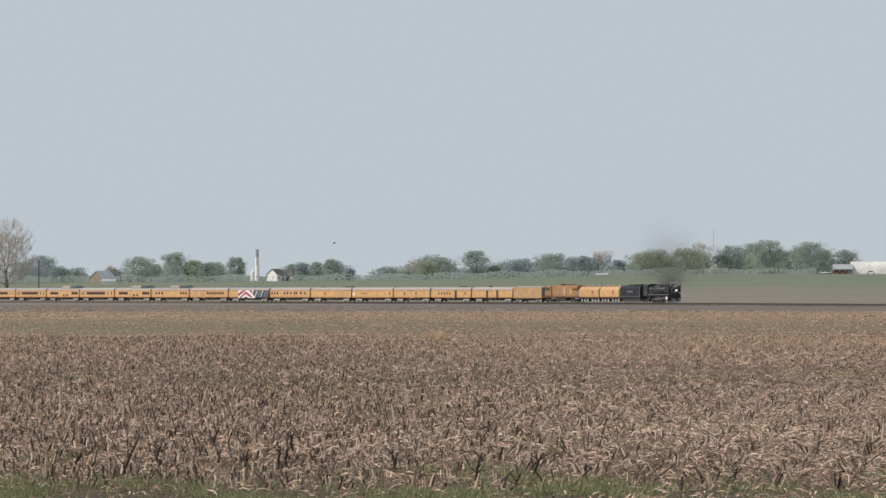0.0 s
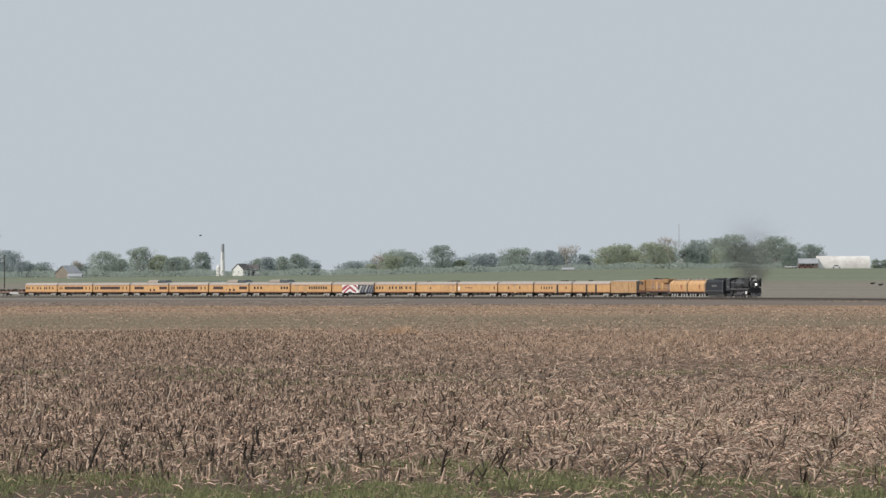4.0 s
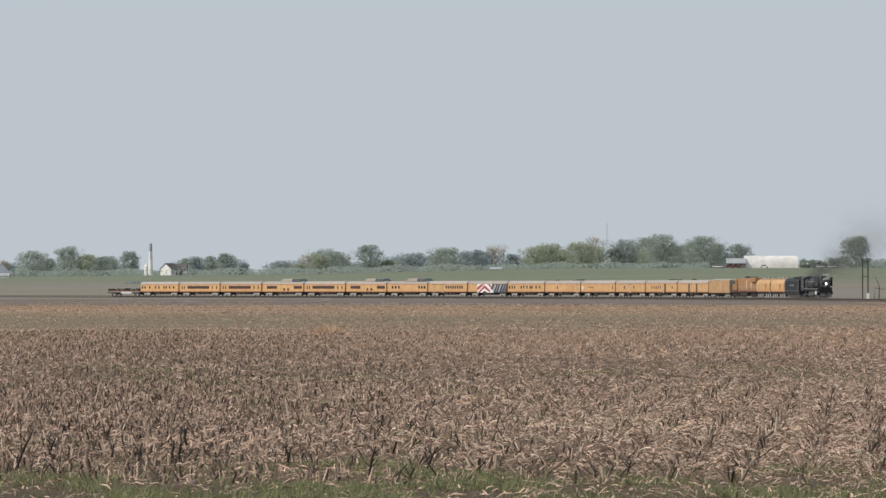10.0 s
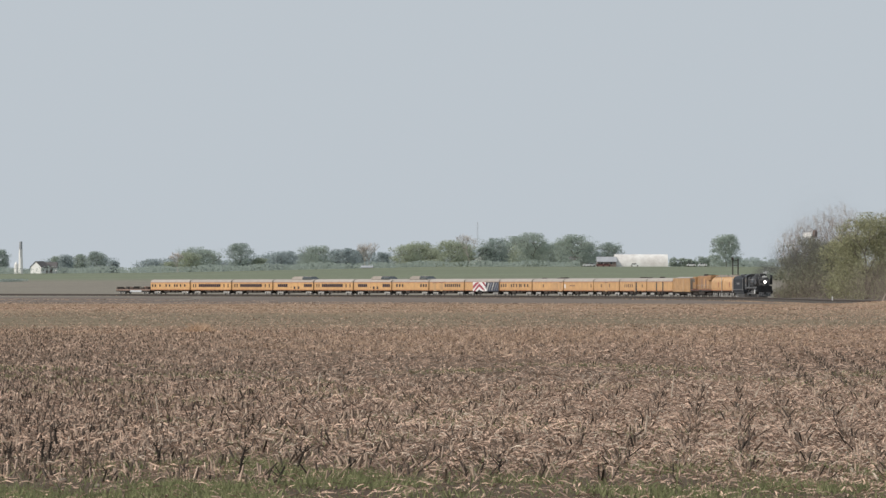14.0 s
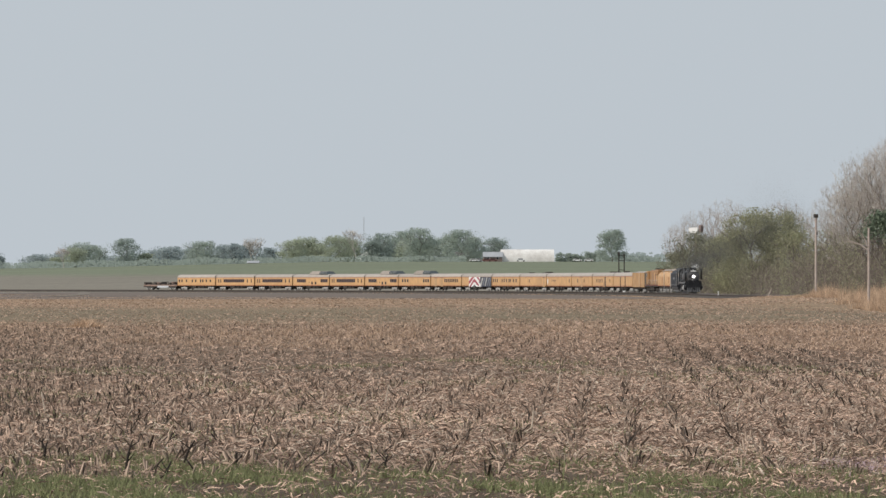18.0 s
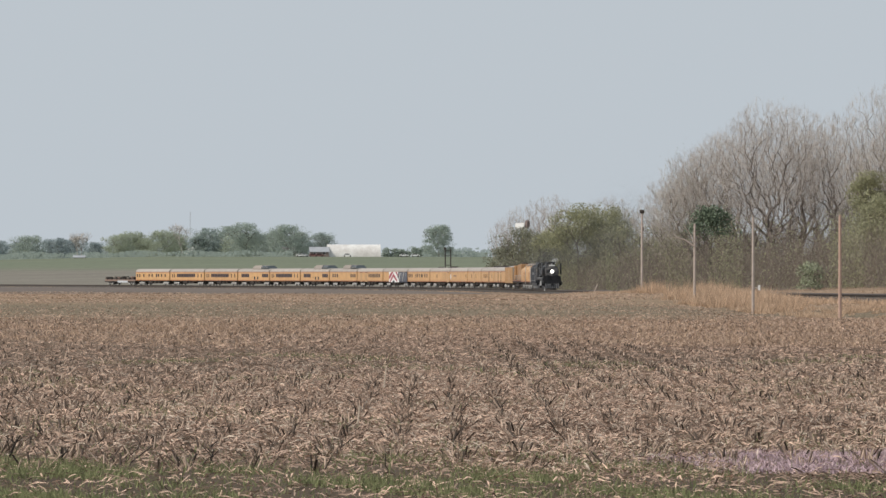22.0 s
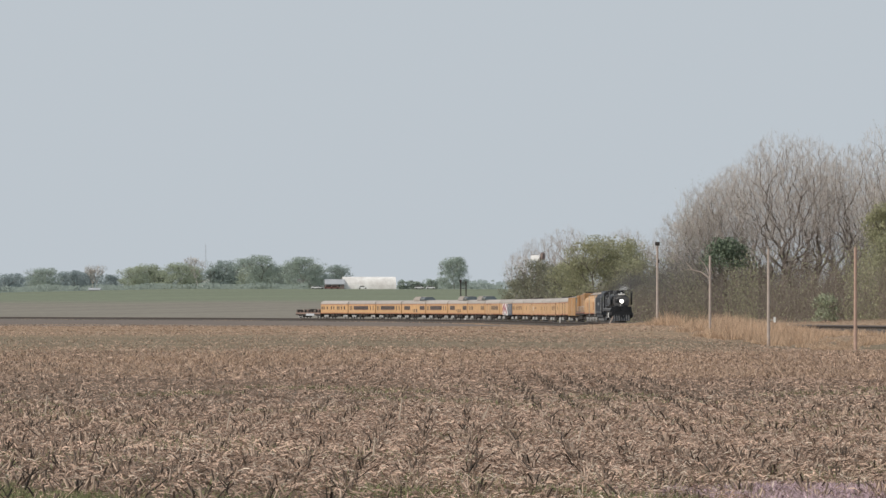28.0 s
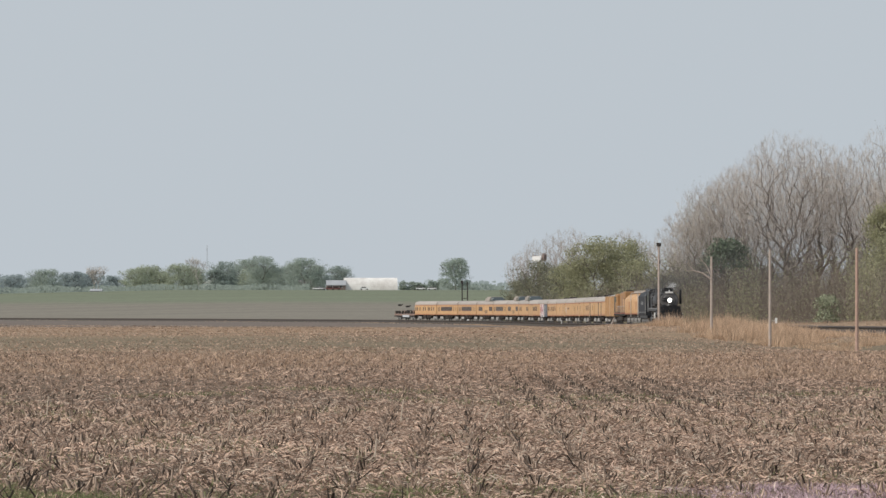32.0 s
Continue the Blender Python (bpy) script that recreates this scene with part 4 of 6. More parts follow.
def car_pose(middle, length, t):
    s = middle + travelled(t)
    a, b = rail_at(s - 0.33 * length), rail_at(s + 0.33 * length)
    d = b - a
    m = (a + b) / 2
    return pose(m.x, m.y, m.z, 0, -math.degrees(math.atan2(d.z, math.hypot(d.x, d.y))), math.degrees(math.atan2(d.y, d.x)))


# ---- smoke: soot specks in drifting rigid puffs ----
def puff(name, n, size, speck, material, seed, label):
    rng = np.random.default_rng(seed)
    c = rng.normal(0, 1, (n, 3)) * np.array(size)
    c += 0.5 * np.array(size) * np.sin(c[:, [1, 2, 0]] / np.array(size) * 2.2)
    q = rng.normal(0, 1, (n, 3, 3))
    q = q / np.linalg.norm(q, axis=2)[:, :, None] * speck * rng.uniform(0.5, 1.3, (n, 1, 1))
    V = (c[:, None, :] + q).reshape(-1, 3)
    F = np.arange(3 * n).reshape(n, 3)
    ob = new(name, raw_mesh(name, V, F, M[material]))
    return tagged(ob, label, "smoke", "smoke of the locomotive", "stuff")


SMOKE = [(puff("smoke_puff", int(52000 + 6000 * k), (2.2 + 1.1 * k, 1.2 + 0.5 * k, 0.9 + 0.65 * k), 0.027, "soot", 40 + k, "thin dark coal smoke drifting above the locomotive"), k) for k in range(5)]
STEAM = puff("steam_wisp", 2500, (0.9, 0.3, 0.22), 0.03, "steam", 77, "small white steam wisp beside the smokestack")


# ---- trees ----
def limbs(rng, h, spread, levels, forks, trunk_r, lean=0.0, bare_to=0.25, up=0.55, side_shoots=False):
    """Tapered segments (p, q, r0, r1) of a branching tree, and its twig ends."""
    segs, ends = [], []

    def turned(d, a, tilt, lift):
        side = np.array([np.cos(a), np.sin(a), 0.0])
        nd = d + side * tilt + np.array([0, 0, lift])
        return nd / np.linalg.norm(nd)

    def grow(p, d, length, r, level):
        n = 4 if side_shoots and level == 1 else 3 if level <= 2 else 2
        for i in range(n):
            q = p + d * (length / n)
            segs.append((p, q, r * (1 - 0.5 * i / n), r * (1 - 0.5 * (i + 1) / n)))
            p = q
            d = d + rng.normal(0, 0.10, 3) + np.array([0, 0, 0.05])
            d = d / np.linalg.norm(d)
            if side_shoots and 1 <= level < levels and i < n - 1:
                grow(p, turned(d, rng.uniform(0, 6.28), spread * rng.uniform(0.9, 1.5), up * 0.3), length * rng.uniform(0.40, 0.62), r * 0.42, level + 1)
        if level >= levels:
            ends.append((p, d, length))
            return
        k = (forks if level else forks + 1) if not side_shoots else (forks + 1 if level == 0 else 2)
        base = rng.uniform(0, 6.28)
        for j in range(k):
            a = base + 6.283 * j / k + rng.normal(0, 0.3)
            tilt = spread * rng.uniform(0.55, 1.15)
            grow(p, turned(d, a, tilt, up * (1 - 0.5 * level / levels)), length * rng.uniform(0.62, 0.86) * (2.2 if side_shoots and level == 0 else 1.0), r * 0.62, level + 1)
        if level and rng.random() < 0.5:
            ends.append((p, d, length * 0.6))

    d0 = np.array([lean, rng.normal(0, 0.03), 1.0])
    grow(np.zeros(3), d0 / np.linalg.norm(d0), h * bare_to, trunk_r, 0)
    f = h / max(s[1][2] for s in segs)
    segs = [(p * f, q * f, a, b) for p, q, a, b in segs]
    ends = [(p * f, d, l * f) for p, d, l in ends]
    return segs, ends


def seg_mesh(name, segs, material, k=5):
    P = np.array([s[0] for s in segs])
    Q = np.array([s[1] for s in segs])
    R0, R1 = np.array([s[2] for s in segs]), np.array([s[3] for s in segs])
    D = Q - P
    D = D / np.maximum(np.linalg.norm(D, axis=1), 1e-6)[:, None]
    ref = np.where(np.abs(D[:, 2:3]) > 0.9, np.array([[1.0, 0, 0]]), np.array([[0, 0, 1.0]]))
    U = np.cross(D, ref)
    U /= np.linalg.norm(U, axis=1)[:, None]
    W = np.cross(D, U)
    a = np.arange(k) / k * 2 * np.pi
    ring = np.cos(a)[None, :, None] * U[:, None, :] + np.sin(a)[None, :, None] * W[:, None, :]
    V = np.concatenate([P[:, None, :] + ring * R0[:, None, None], (Q + D * 0.1 * R1[:, None])[:, None, :] + ring * R1[:, None, None]], 1)
    b = np.arange(len(segs))[:, None] * 2 * k
    F = np.concatenate([b + np.array([i, (i + 1) % k, k + (i + 1) % k, k + i]) for i in range(k)])
    return raw_mesh(name, V.reshape(-1, 3), F, material, True)


def leaf_mesh(name, centres, size, rng, material, outward=None):
    """Small bent leaf clumps: one four-cornered leaf each, roughly facing a direction where one is given."""
    n = len(centres)
    w = rng.normal(0, 1, (n, 3))
    if outward is not None:
        w = outward + 0.32 * w
    w /= np.linalg.norm(w, axis=1)[:, None]
    a = np.cross(w, rng.normal(0, 1, (n, 3)))
    a /= np.linalg.norm(a, axis=1)[:, None]
    b = np.cross(w, a)
    s = size * rng.uniform(0.6, 1.4, (n, 1))
    c = w * s * 0.25
    V = np.stack([centres - a * s - c, centres + b * s * 0.7, centres + a * s - c, centres - b * s * 0.7], 1)
    return raw_mesh(name, V.reshape(-1, 3), np.arange(4 * n).reshape(n, 4), material)


def twig_mesh(name, ends, rng, per, length, width, material, droop=0.0, stray=0.55):
    n = len(ends) * per
    P = np.repeat(np.array([e[0] for e in ends]), per, 0)
    D = np.repeat(np.array([e[1] for e in ends]), per, 0) * 0.9 + rng.normal(0, stray, (n, 3)) + np.array([0, 0, 0.25 - droop])
    D /= np.linalg.norm(D, axis=1)[:, None]
    P = P - D * rng.uniform(0, 0.5, (n, 1)) * length
    L = length * rng.uniform(0.5, 1.3, (n, 1))
    U = np.cross(D, rng.normal(0, 1, (n, 3)))
    U /= np.linalg.norm(U, axis=1)[:, None]
    V = np.stack([P - U * width, P + U * width, P + D * L], 1)
    return raw_mesh(name, V.reshape(-1, 3), np.arange(3 * n).reshape(n, 3), material)


def leafy_tree(x, y, h, w, leaf="leaf_far", seed=0, label="", size=0.45, count=900, base=0.12, bark="bark_dark", open_crown=0.0, name="tree", group="far farm trees"):
    """Trunk, limbs and a crown of many leaves gathered in clumps, with gaps."""
    rng = np.random.default_rng(seed)
    e = tagged(new(name), label or "rounded spring tree, leaf colour paled for haze", "tree", group)
    segs, ends = limbs(rng, h * 0.88, 0.75, 3, 3, 0.013 * h + 0.03, bare_to=0.16)
    span = max(abs(s[1][0]) for s in segs) or 1
    f = (w / 2) / span
    segs = [(p * np.array([f, f, 1]), q * np.array([f, f, 1]), a, b) for p, q, a, b in segs]
    part("trunk", seg_mesh("trunk", segs, M[bark], 5), None, e)
    # crown clumps: round lumps of differing size about the limb ends
    C = [np.array(p) * np.array([f, f, 1]) for p, _, _ in ends[::3] if p[2] > h * base]
    extra = int(110 + 40 * w / max(h, 1))
    for _ in range(extra):
        a, r = rng.uniform(0, 6.283), math.sqrt(rng.uniform(0, 1))
        zz = rng.uniform(base + 0.04, 0.95) ** 1.15
        wide = w / 2 * 0.88 * math.sqrt(max(0.05, 1 - ((zz - 0.36) / 0.66) ** 2))
        C.append(np.array([math.cos(a) * r * wide, math.sin(a) * r * wide, zz * h]))
    C = np.array(C)
    if open_crown:
        C = C[rng.random(len(C)) > open_crown]
    rad = rng.uniform(0.10, 0.20, len(C)) * (w + h) / 2
    pick = rng.integers(0, len(C), count)
    v = rng.normal(0, 1, (count, 3))
    v = v / np.linalg.norm(v, axis=1)[:, None]
    pts = C[pick] + v * rng.uniform(0.45, 0.98, (count, 1)) * rad[pick][:, None] * np.array([1, 1, 0.8])
    pts[:, 2] = np.clip(pts[:, 2], h * base * 0.7, h)
    part("crown", leaf_mesh("crown", pts, size, rng, M[leaf], v), None, e)
    e.matrix_basis = pose(x, y, ground_z(x, y) - 0.15, 0, 0, 0)
    return e


def bare_tree(x, y, h, spread=0.62, levels=5, forks=3, r=None, seed=0, label="", twigs=5, twig_len=1.3, buds=0.0, lean=0.0, bare_to=0.24, width=0.030, bark="bark", up=0.55, squeeze=1.0, group="woodland trees", shoots=False):
    rng = np.random.default_rng(seed)
    e = tagged(new("tree"), label or "tall leafless cottonwood with fine pale twigs", "tree", group)
    segs, ends = limbs(rng, h * 0.95, spread, levels, forks, r or 0.020 * h, lean, bare_to, up, shoots)
    segs = [(p * np.array([squeeze, squeeze, 1]), q * np.array([squeeze, squeeze, 1]), max(a, 0.03), max(b, 0.024)) for p, q, a, b in segs]
    ends = [(p * np.array([squeeze, squeeze, 1]), d, l) for p, d, l in ends]
    part("trunk", seg_mesh("trunk", segs, M[bark], 4), None, e)
    part("twig_crown", twig_mesh("twig_crown", ends, rng, twigs, twig_len, width, M["twig"]), None, e, "fine bare twigs")
    if buds:
        pts = np.array([p for p, _, _ in ends])
        n = int(len(pts) * buds)
        pts = pts[rng.integers(0, len(pts), n)] + rng.normal(0, 0.6, (n, 3))
        tagged(part("bud_cover", leaf_mesh("bud_cover", pts, 0.16, rng, M["bud"]), None, e, "first green buds"), "first green buds", kind="stuff")
    e.matrix_basis = pose(x, y, ground_z(x, y) - 0.2, 0, 0, 0)
    return e


def branched(rng, wide, fork_at=0.17, n_ends=2400, low=0.26):
    """Skeleton of unit height: every twig spot of a domed crown joins the limb that gives the shortest sap way."""
    A = rng.normal(0, 1, (n_ends, 3))
    A /= np.linalg.norm(A, axis=1)[:, None]
    A *= rng.uniform(0.12, 1.0, (n_ends, 1)) ** 0.55
    bump = 1 + 0.14 * np.sin(3 * np.arctan2(A[:, 1], A[:, 0]) + rng.uniform(0, 6)) + 0.08 * np.sin(5 * A[:, 2] + rng.uniform(0, 6))
    mid = (1 + low) / 2
    A = np.stack([A[:, 0] * wide * bump, A[:, 1] * wide * bump, mid + A[:, 2] * (1 - mid) * (0.9 + 0.1 * bump)], 1)
    n = 6
    P, par, way = np.zeros((15000, 3)), np.zeros(15000, int), np.zeros(15000)
    P[:n, 2] = np.linspace(0, fork_at, n)
    P[:n, 0] = 0.012 * np.sin(np.linspace(0, 3, n))
    par[1:n], way[1:n] = np.arange(n - 1), np.linspace(0, fork_at, n)[1:]
    A = A[np.argsort(np.linalg.norm(A - P[n - 1], axis=1) + rng.normal(0, 0.03, n_ends))]
    for t in A:
        D = t - P[:n]
        L = np.linalg.norm(D, axis=1) + 1e-6
        back = np.clip(0.25 - D[:, 2] / L, 0, 2)     # limbs seldom turn downwards
        cost = L * (1 + 0.8 * back) + 0.42 * way[:n]
        cost[:n - 1 if n <= 6 else 4] += 9.0
        q = int(cost.argmin())
        if L[q] < 0.012:
            continue
        head = P[q] - P[par[q]]
        head = head / (np.linalg.norm(head) + 1e-6)
        bend = P[q] + head * L[q] * 0.32 + D[q] * 0.28 + np.array([0, 0, -0.03 * L[q]])
        k = int(min(6, max(2, L[q] / 0.03)))
        last = q
        for i in range(1, k + 1):
            u = i / k
            P[n] = (1 - u) ** 2 * P[q] + 2 * u * (1 - u) * bend + u * u * t + rng.normal(0, 0.0025, 3)
            par[n], way[n] = last, way[last] + np.linalg.norm(P[n] - P[last])
            last = n
            n += 1
        if n > 14980:
            break
    load = np.zeros(n)
    kids = np.bincount(par[1:n], minlength=n)
    for k in range(n - 1, 0, -1):
        load[k] = max(load[k], 1.0)
        load[par[k]] += load[k]
    return P[:n], par[:n], load, kids


SKELETONS = {}


def cottonwood(x, y, h, wide, seed, label="", twigs=7, twig_len=1.5, buds=0.5, trunk_r=0.45, kind=0, low=0.26, ends_n=2400, group="woodland trees", twig_w=0.009, bark="bark"):
    """Broad leafless crown of curving limbs that end in sprays of fine twigs."""
    rng = np.random.default_rng(seed)
    key = (kind, round(wide, 2), low, ends_n)
    if key not in SKELETONS:
        SKELETONS[key] = branched(np.random.default_rng(70 + kind), wide, low=low, n_ends=ends_n)
    P, par, load, kids = SKELETONS[key]
    a = rng.uniform(0, 6.283)
    c, s = math.cos(a), math.sin(a)
    P = P @ np.array([[c, s, 0], [-s, c, 0], [0, 0, 1]]) * (h * 0.95)
    R = np.clip(trunk_r * (load / load.max()) ** 0.64, 0.008, None)
    segs = [(P[par[k]], P[k], R[par[k]] if kids[par[k]] < 2 else min(R[par[k]], R[k] * 1.5), R[k]) for k in range(1, len(P)) if load[k] > 2 or ends_n < 500]
    e = tagged(new("tree"), label or "tall leafless cottonwood with fine pale twigs", "tree", group)
    part("trunk", seg_mesh("trunk", segs, M[bark], 3), None, e)
    thin = [k for k in range(1, len(P)) if load[k] < 4]
    out = P[thin] - np.array([0, 0, 0.30 * h])
    out /= np.linalg.norm(out, axis=1)[:, None]
    ends = [(P[k], 0.5 * (P[k] - P[par[k]]) / np.linalg.norm(P[k] - P[par[k]]) + 1.1 * o + np.array([0, 0, 0.35]), 1.0) for k, o in zip(thin, out)]
    part("twig_crown", twig_mesh("twig_crown", ends, rng, twigs, twig_len, twig_w, M["twig"], 0.0, 0.85), None, e, "fine bare twigs")
    if buds:
        n = int(len(thin) * buds)
        pts = P[np.array(thin)[rng.integers(0, len(thin), n)]] + rng.normal(0, 0.7, (n, 3))
        tagged(part("bud_cover", leaf_mesh("bud_cover", pts, 0.07, rng, M["bud"]), None, e, "first green buds"), "first green buds", kind="stuff")
    e.matrix_basis = pose(x, y, ground_z(x, y) - 0.2, 0, 0, 0)
    return e


def place(b, d):
    """Plan position of the bearing b (ten-thousandths) at the distance d."""
    return b * d / 10000.0, d


FAR = 2600.0
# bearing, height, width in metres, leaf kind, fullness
FAR_TREES = [(-1535, 13, 14, "leaf_hazed_blue"), (-1570, 10, 12, "leaf_far"), (-1505, 8, 9, "leaf_hazed_blue"), (-1476, 6.0, 8, "leaf_hazed_dark"), (-1408, 6.5, 9, "leaf_hazed_dark"), (-1363, 12.0, 14.5, "leaf_far"), (-1335, 9, 9, "leaf_far"), (-1293, 14.0, 12.5, "leaf_far"),
             (-1262, 10.5, 11, "leaf_hazed_olive"), (-1225, 9.8, 12, "leaf_far"), (-1238, 9, 8, "leaf_hazed_dark"), (-1186, 11.8, 8.5, "leaf_hazed_dark"), (-1083, 8.8, 7.0, "leaf_far"), (-1068, 9, 7, "leaf_hazed_blue"), (-1043, 9.5, 8, "leaf_far"), (-1012, 10.6, 9.5, "leaf_hazed_dark"), (-983, 6, 5, "leaf_hazed_blue"),
             (-912, 7.2, 11, "leaf_hazed_blue"), (-880, 5.5, 8, "leaf_hazed_olive"), (-836, 12.0, 13, "leaf_far"), (-815, 11, 12, "leaf_far"), (-850, 9.5, 10, "leaf_hazed_olive"), (-756, 13.4, 13.5, "leaf_hazed_dark"), (-722, 6.5, 9, "leaf_hazed_olive"), (-690, 8, 10, "leaf_hazed_blue"),
             (-672, 9.6, 11, "leaf_hazed_blue"), (-640, 8.6, 9, "leaf_hazed_blue"), (-622, 11.3, 15, "leaf_far"), (-585, 10, 8, "leaf_hazed_blue"), (-565, 9.8, 8, "leaf_hazed_blue"), (-548, 9.2, 8, "leaf_hazed_blue"), (-505, 8.2, 7, "leaf_hazed_blue"),
             (-462, 11.5, 13, "leaf_hazed_olive"), (-440, 13.2, 14, "leaf_hazed_olive"), (-415, 10.0, 11, "leaf_hazed_olive"), (-385, 13.2, 14, "leaf_hazed_olive"), (-360, 12, 12, "leaf_hazed_olive"), (-305, 14.4, 12, "leaf_hazed_dark"), (-322, 11.0, 8, "leaf_hazed_dark"), (-270, 15.5, 16, "leaf_far"), (-238, 16.5, 16, "leaf_far"), (-248, 12, 17, "leaf_hazed_olive"), (-215, 12, 11, "leaf_hazed_dark"),
             (-165, 15.6, 16, "leaf_far"), (-188, 13, 12, "leaf_far"), (-142, 12.5, 10, "leaf_far"), (-101, 12.2, 12, "leaf_hazed_dark")]


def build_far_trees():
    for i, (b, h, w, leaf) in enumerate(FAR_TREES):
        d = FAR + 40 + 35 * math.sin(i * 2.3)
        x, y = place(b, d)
        leafy_tree(x, y, h * 1.04 - (1.1 if b > -480 else 0.4), w * 1.22, leaf, 100 + i, {"leaf_hazed_blue": "blue-green tree beside the far farm, haze put in its colour", "leaf_hazed_olive": "olive-green spring tree at the hill's crest, paled for haze", "leaf_hazed_dark": "darker green tree at the hill's crest, paled for haze"}.get(leaf, ""), 0.25, int(1900 + 28 * h * w), base=0.02)
    # a lower rank, with more haze in its leaf colour, fills the gaps between them
    back = np.random.default_rng(17)
    for i in range(44):
        b = -1560 + i * 33.5 + back.uniform(-14, 14)
        if -1180 < b < -1090 or -985 < b < -925:
            continue
        x, y = place(b, FAR + 190 + back.uniform(0, 90))
        leafy_tree(x, y, back.uniform(6.5, 9.5) + (1.8 if b > -700 else 0), back.uniform(13, 20), "leaf_hazed_blue", 1700 + i, "low blue-green tree of the second rank, haze put in its colour", 0.34, 1500, base=0.02)
    # bare or thin ones among them
    for b, h, s in ((-868, 9.5, 3), (-528, 12.2, 5), (-536, 10.5, 7), (-350, 15.6, 8), (-1410, 8, 9)):
        x, y = place(b, FAR - 20)
        bare_tree(x, y, h, 0.85, 4, 3, 0.24, s, "thin half-bare tree on the far crest", 4, 1.4, width=0.05, bark="pale_bark", bare_to=0.16, up=0.3, group="far farm trees")
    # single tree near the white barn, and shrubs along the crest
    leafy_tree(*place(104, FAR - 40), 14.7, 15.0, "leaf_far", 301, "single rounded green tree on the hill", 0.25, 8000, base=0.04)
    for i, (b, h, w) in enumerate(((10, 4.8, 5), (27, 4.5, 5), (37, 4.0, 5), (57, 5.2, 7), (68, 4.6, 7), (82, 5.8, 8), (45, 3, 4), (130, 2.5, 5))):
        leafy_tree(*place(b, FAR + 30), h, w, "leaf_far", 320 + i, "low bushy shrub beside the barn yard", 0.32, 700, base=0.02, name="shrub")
    # the tall bare tree by the far crossing
    cottonwood(*place(-1598, 2150), 31.5, 0.36, 21, "tall leafless tree beside the line", 9, 2.2, 0.9, 0.85, 7, 0.14, 1100, "far farm trees", 0.024)
    cottonwood(*place(-1655, 2120), 30, 0.36, 22, "tall leafless tree beside the line", 9, 2.2, 0.9, 0.85, 7, 0.14, 1100, "far farm trees", 0.024)
    # hedge and scrub line along the crest
    rng = np.random.default_rng(5)
    n = 40000
    bb = rng.uniform(-1900, 190, n)
    keep = (rng.random(n) < 0.45 + 0.5 * np.sin(bb * 0.021 + 1.7 * np.sin(bb * 0.0043)) ** 2)
    bb = bb[keep & ((bb < -155) | (bb > 75))]
    dd = rng.uniform(2560, 2660, len(bb))
    xx, yy = bb * dd / 10000, dd
    hh = np.where(bb < -560, 3.2, 2.8) * (0.75 + 0.3 * np.sin(bb * 0.033) ** 2)
    zz = land(xx, yy) + rng.uniform(0, 1, len(bb)) * hh
    # leaves turned to the camera and up, so the scrub looks evenly lit
    tagged(new("far_scrub", leaf_mesh("far_scrub", np.stack([xx, yy, zz], 1), 0.36, rng, M["leaf_hazed_dark"], np.tile([-0.25, -0.8, 0.5], (len(bb), 1)))), "low scrub and hedge along the far crest", "hedge", kind="stuff")
    # the far woods, the blue of haze put into their leaf colour
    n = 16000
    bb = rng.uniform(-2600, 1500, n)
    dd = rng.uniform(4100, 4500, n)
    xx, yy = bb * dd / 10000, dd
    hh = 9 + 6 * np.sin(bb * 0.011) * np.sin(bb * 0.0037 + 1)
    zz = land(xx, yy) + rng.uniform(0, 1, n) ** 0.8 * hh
    # these leaves too face the camera's side and upwards
    tagged(new("distant_woods", leaf_mesh("distant_woods", np.stack([xx, yy, zz], 1), 1.6, rng, M["leaf_hazed_blue"], np.tile([-0.25, -0.8, 0.5], (n, 1)))), "low woods on the horizon, blue haze put in their colour", "woods", kind="stuff")


build_far_trees()


# ---- farms and distant structures ----
def house(b, d, w, deep, eave, ridge, wall, roof, label, turn=0, name="farmhouse", openings=True, z=0.0):
    e = tagged(new(name), label, "house" if "house" in name else "barn")
    part("wall", slab([(-w / 2, -1.0), (w / 2, -1.0), (w / 2, eave), (-w / 2, eave)], -deep / 2, deep / 2), M[wall], e)
    part("gable", extruded([(-deep / 2, eave), (deep / 2, eave), (0, ridge - 0.1)], -w / 2, w / 2), M[wall], e)
    for sgn in (-1, 1):
        r = extruded([(sgn * (deep / 2 + 0.4), eave - 0.25), (0, ridge), (0, ridge + 0.18), (sgn * (deep / 2 + 0.4), eave - 0.05)], -w / 2 - 0.3, w / 2 + 0.3)
        part("roof", r, M[roof], e)
    if openings:
        for i in range(max(1, int(w / 3))):
            x = -w / 2 + w * (i + 0.5) / max(1, int(w / 3))
            f = part("window", boxes((x - 0.5, x + 0.5, -deep / 2 - 0.05, -deep / 2 + 0.02, 1.0, 2.3)), M["white"], e)
            part("pane", boxes((x - 0.42, x + 0.42, -deep / 2 - 0.07, -deep / 2 - 0.05, 1.08, 2.22)), M["glass"], f)
        part("door", boxes((w * 0.22 - 0.5, w * 0.22 + 0.5, -deep / 2 - 0.06, -deep / 2 + 0.02, 0, 2.05)), M["shed"], e)
    x, y = place(b, d)
    e.matrix_basis = pose(x, y, ground_z(x, y) + z, 0, 0, turn)
    return e


def parked_car(b, d, paint, label, turn=0):
    e = tagged(new("car"), label, "car")
    body = slab([(-2.1, 0.4), (2.1, 0.4), (2.15, 0.85), (1.2, 0.95), (0.7, 1.45), (-1.1, 1.45), (-1.7, 0.95), (-2.15, 0.9)], -0.85, 0.85)
    part("body", body, M[paint], e)
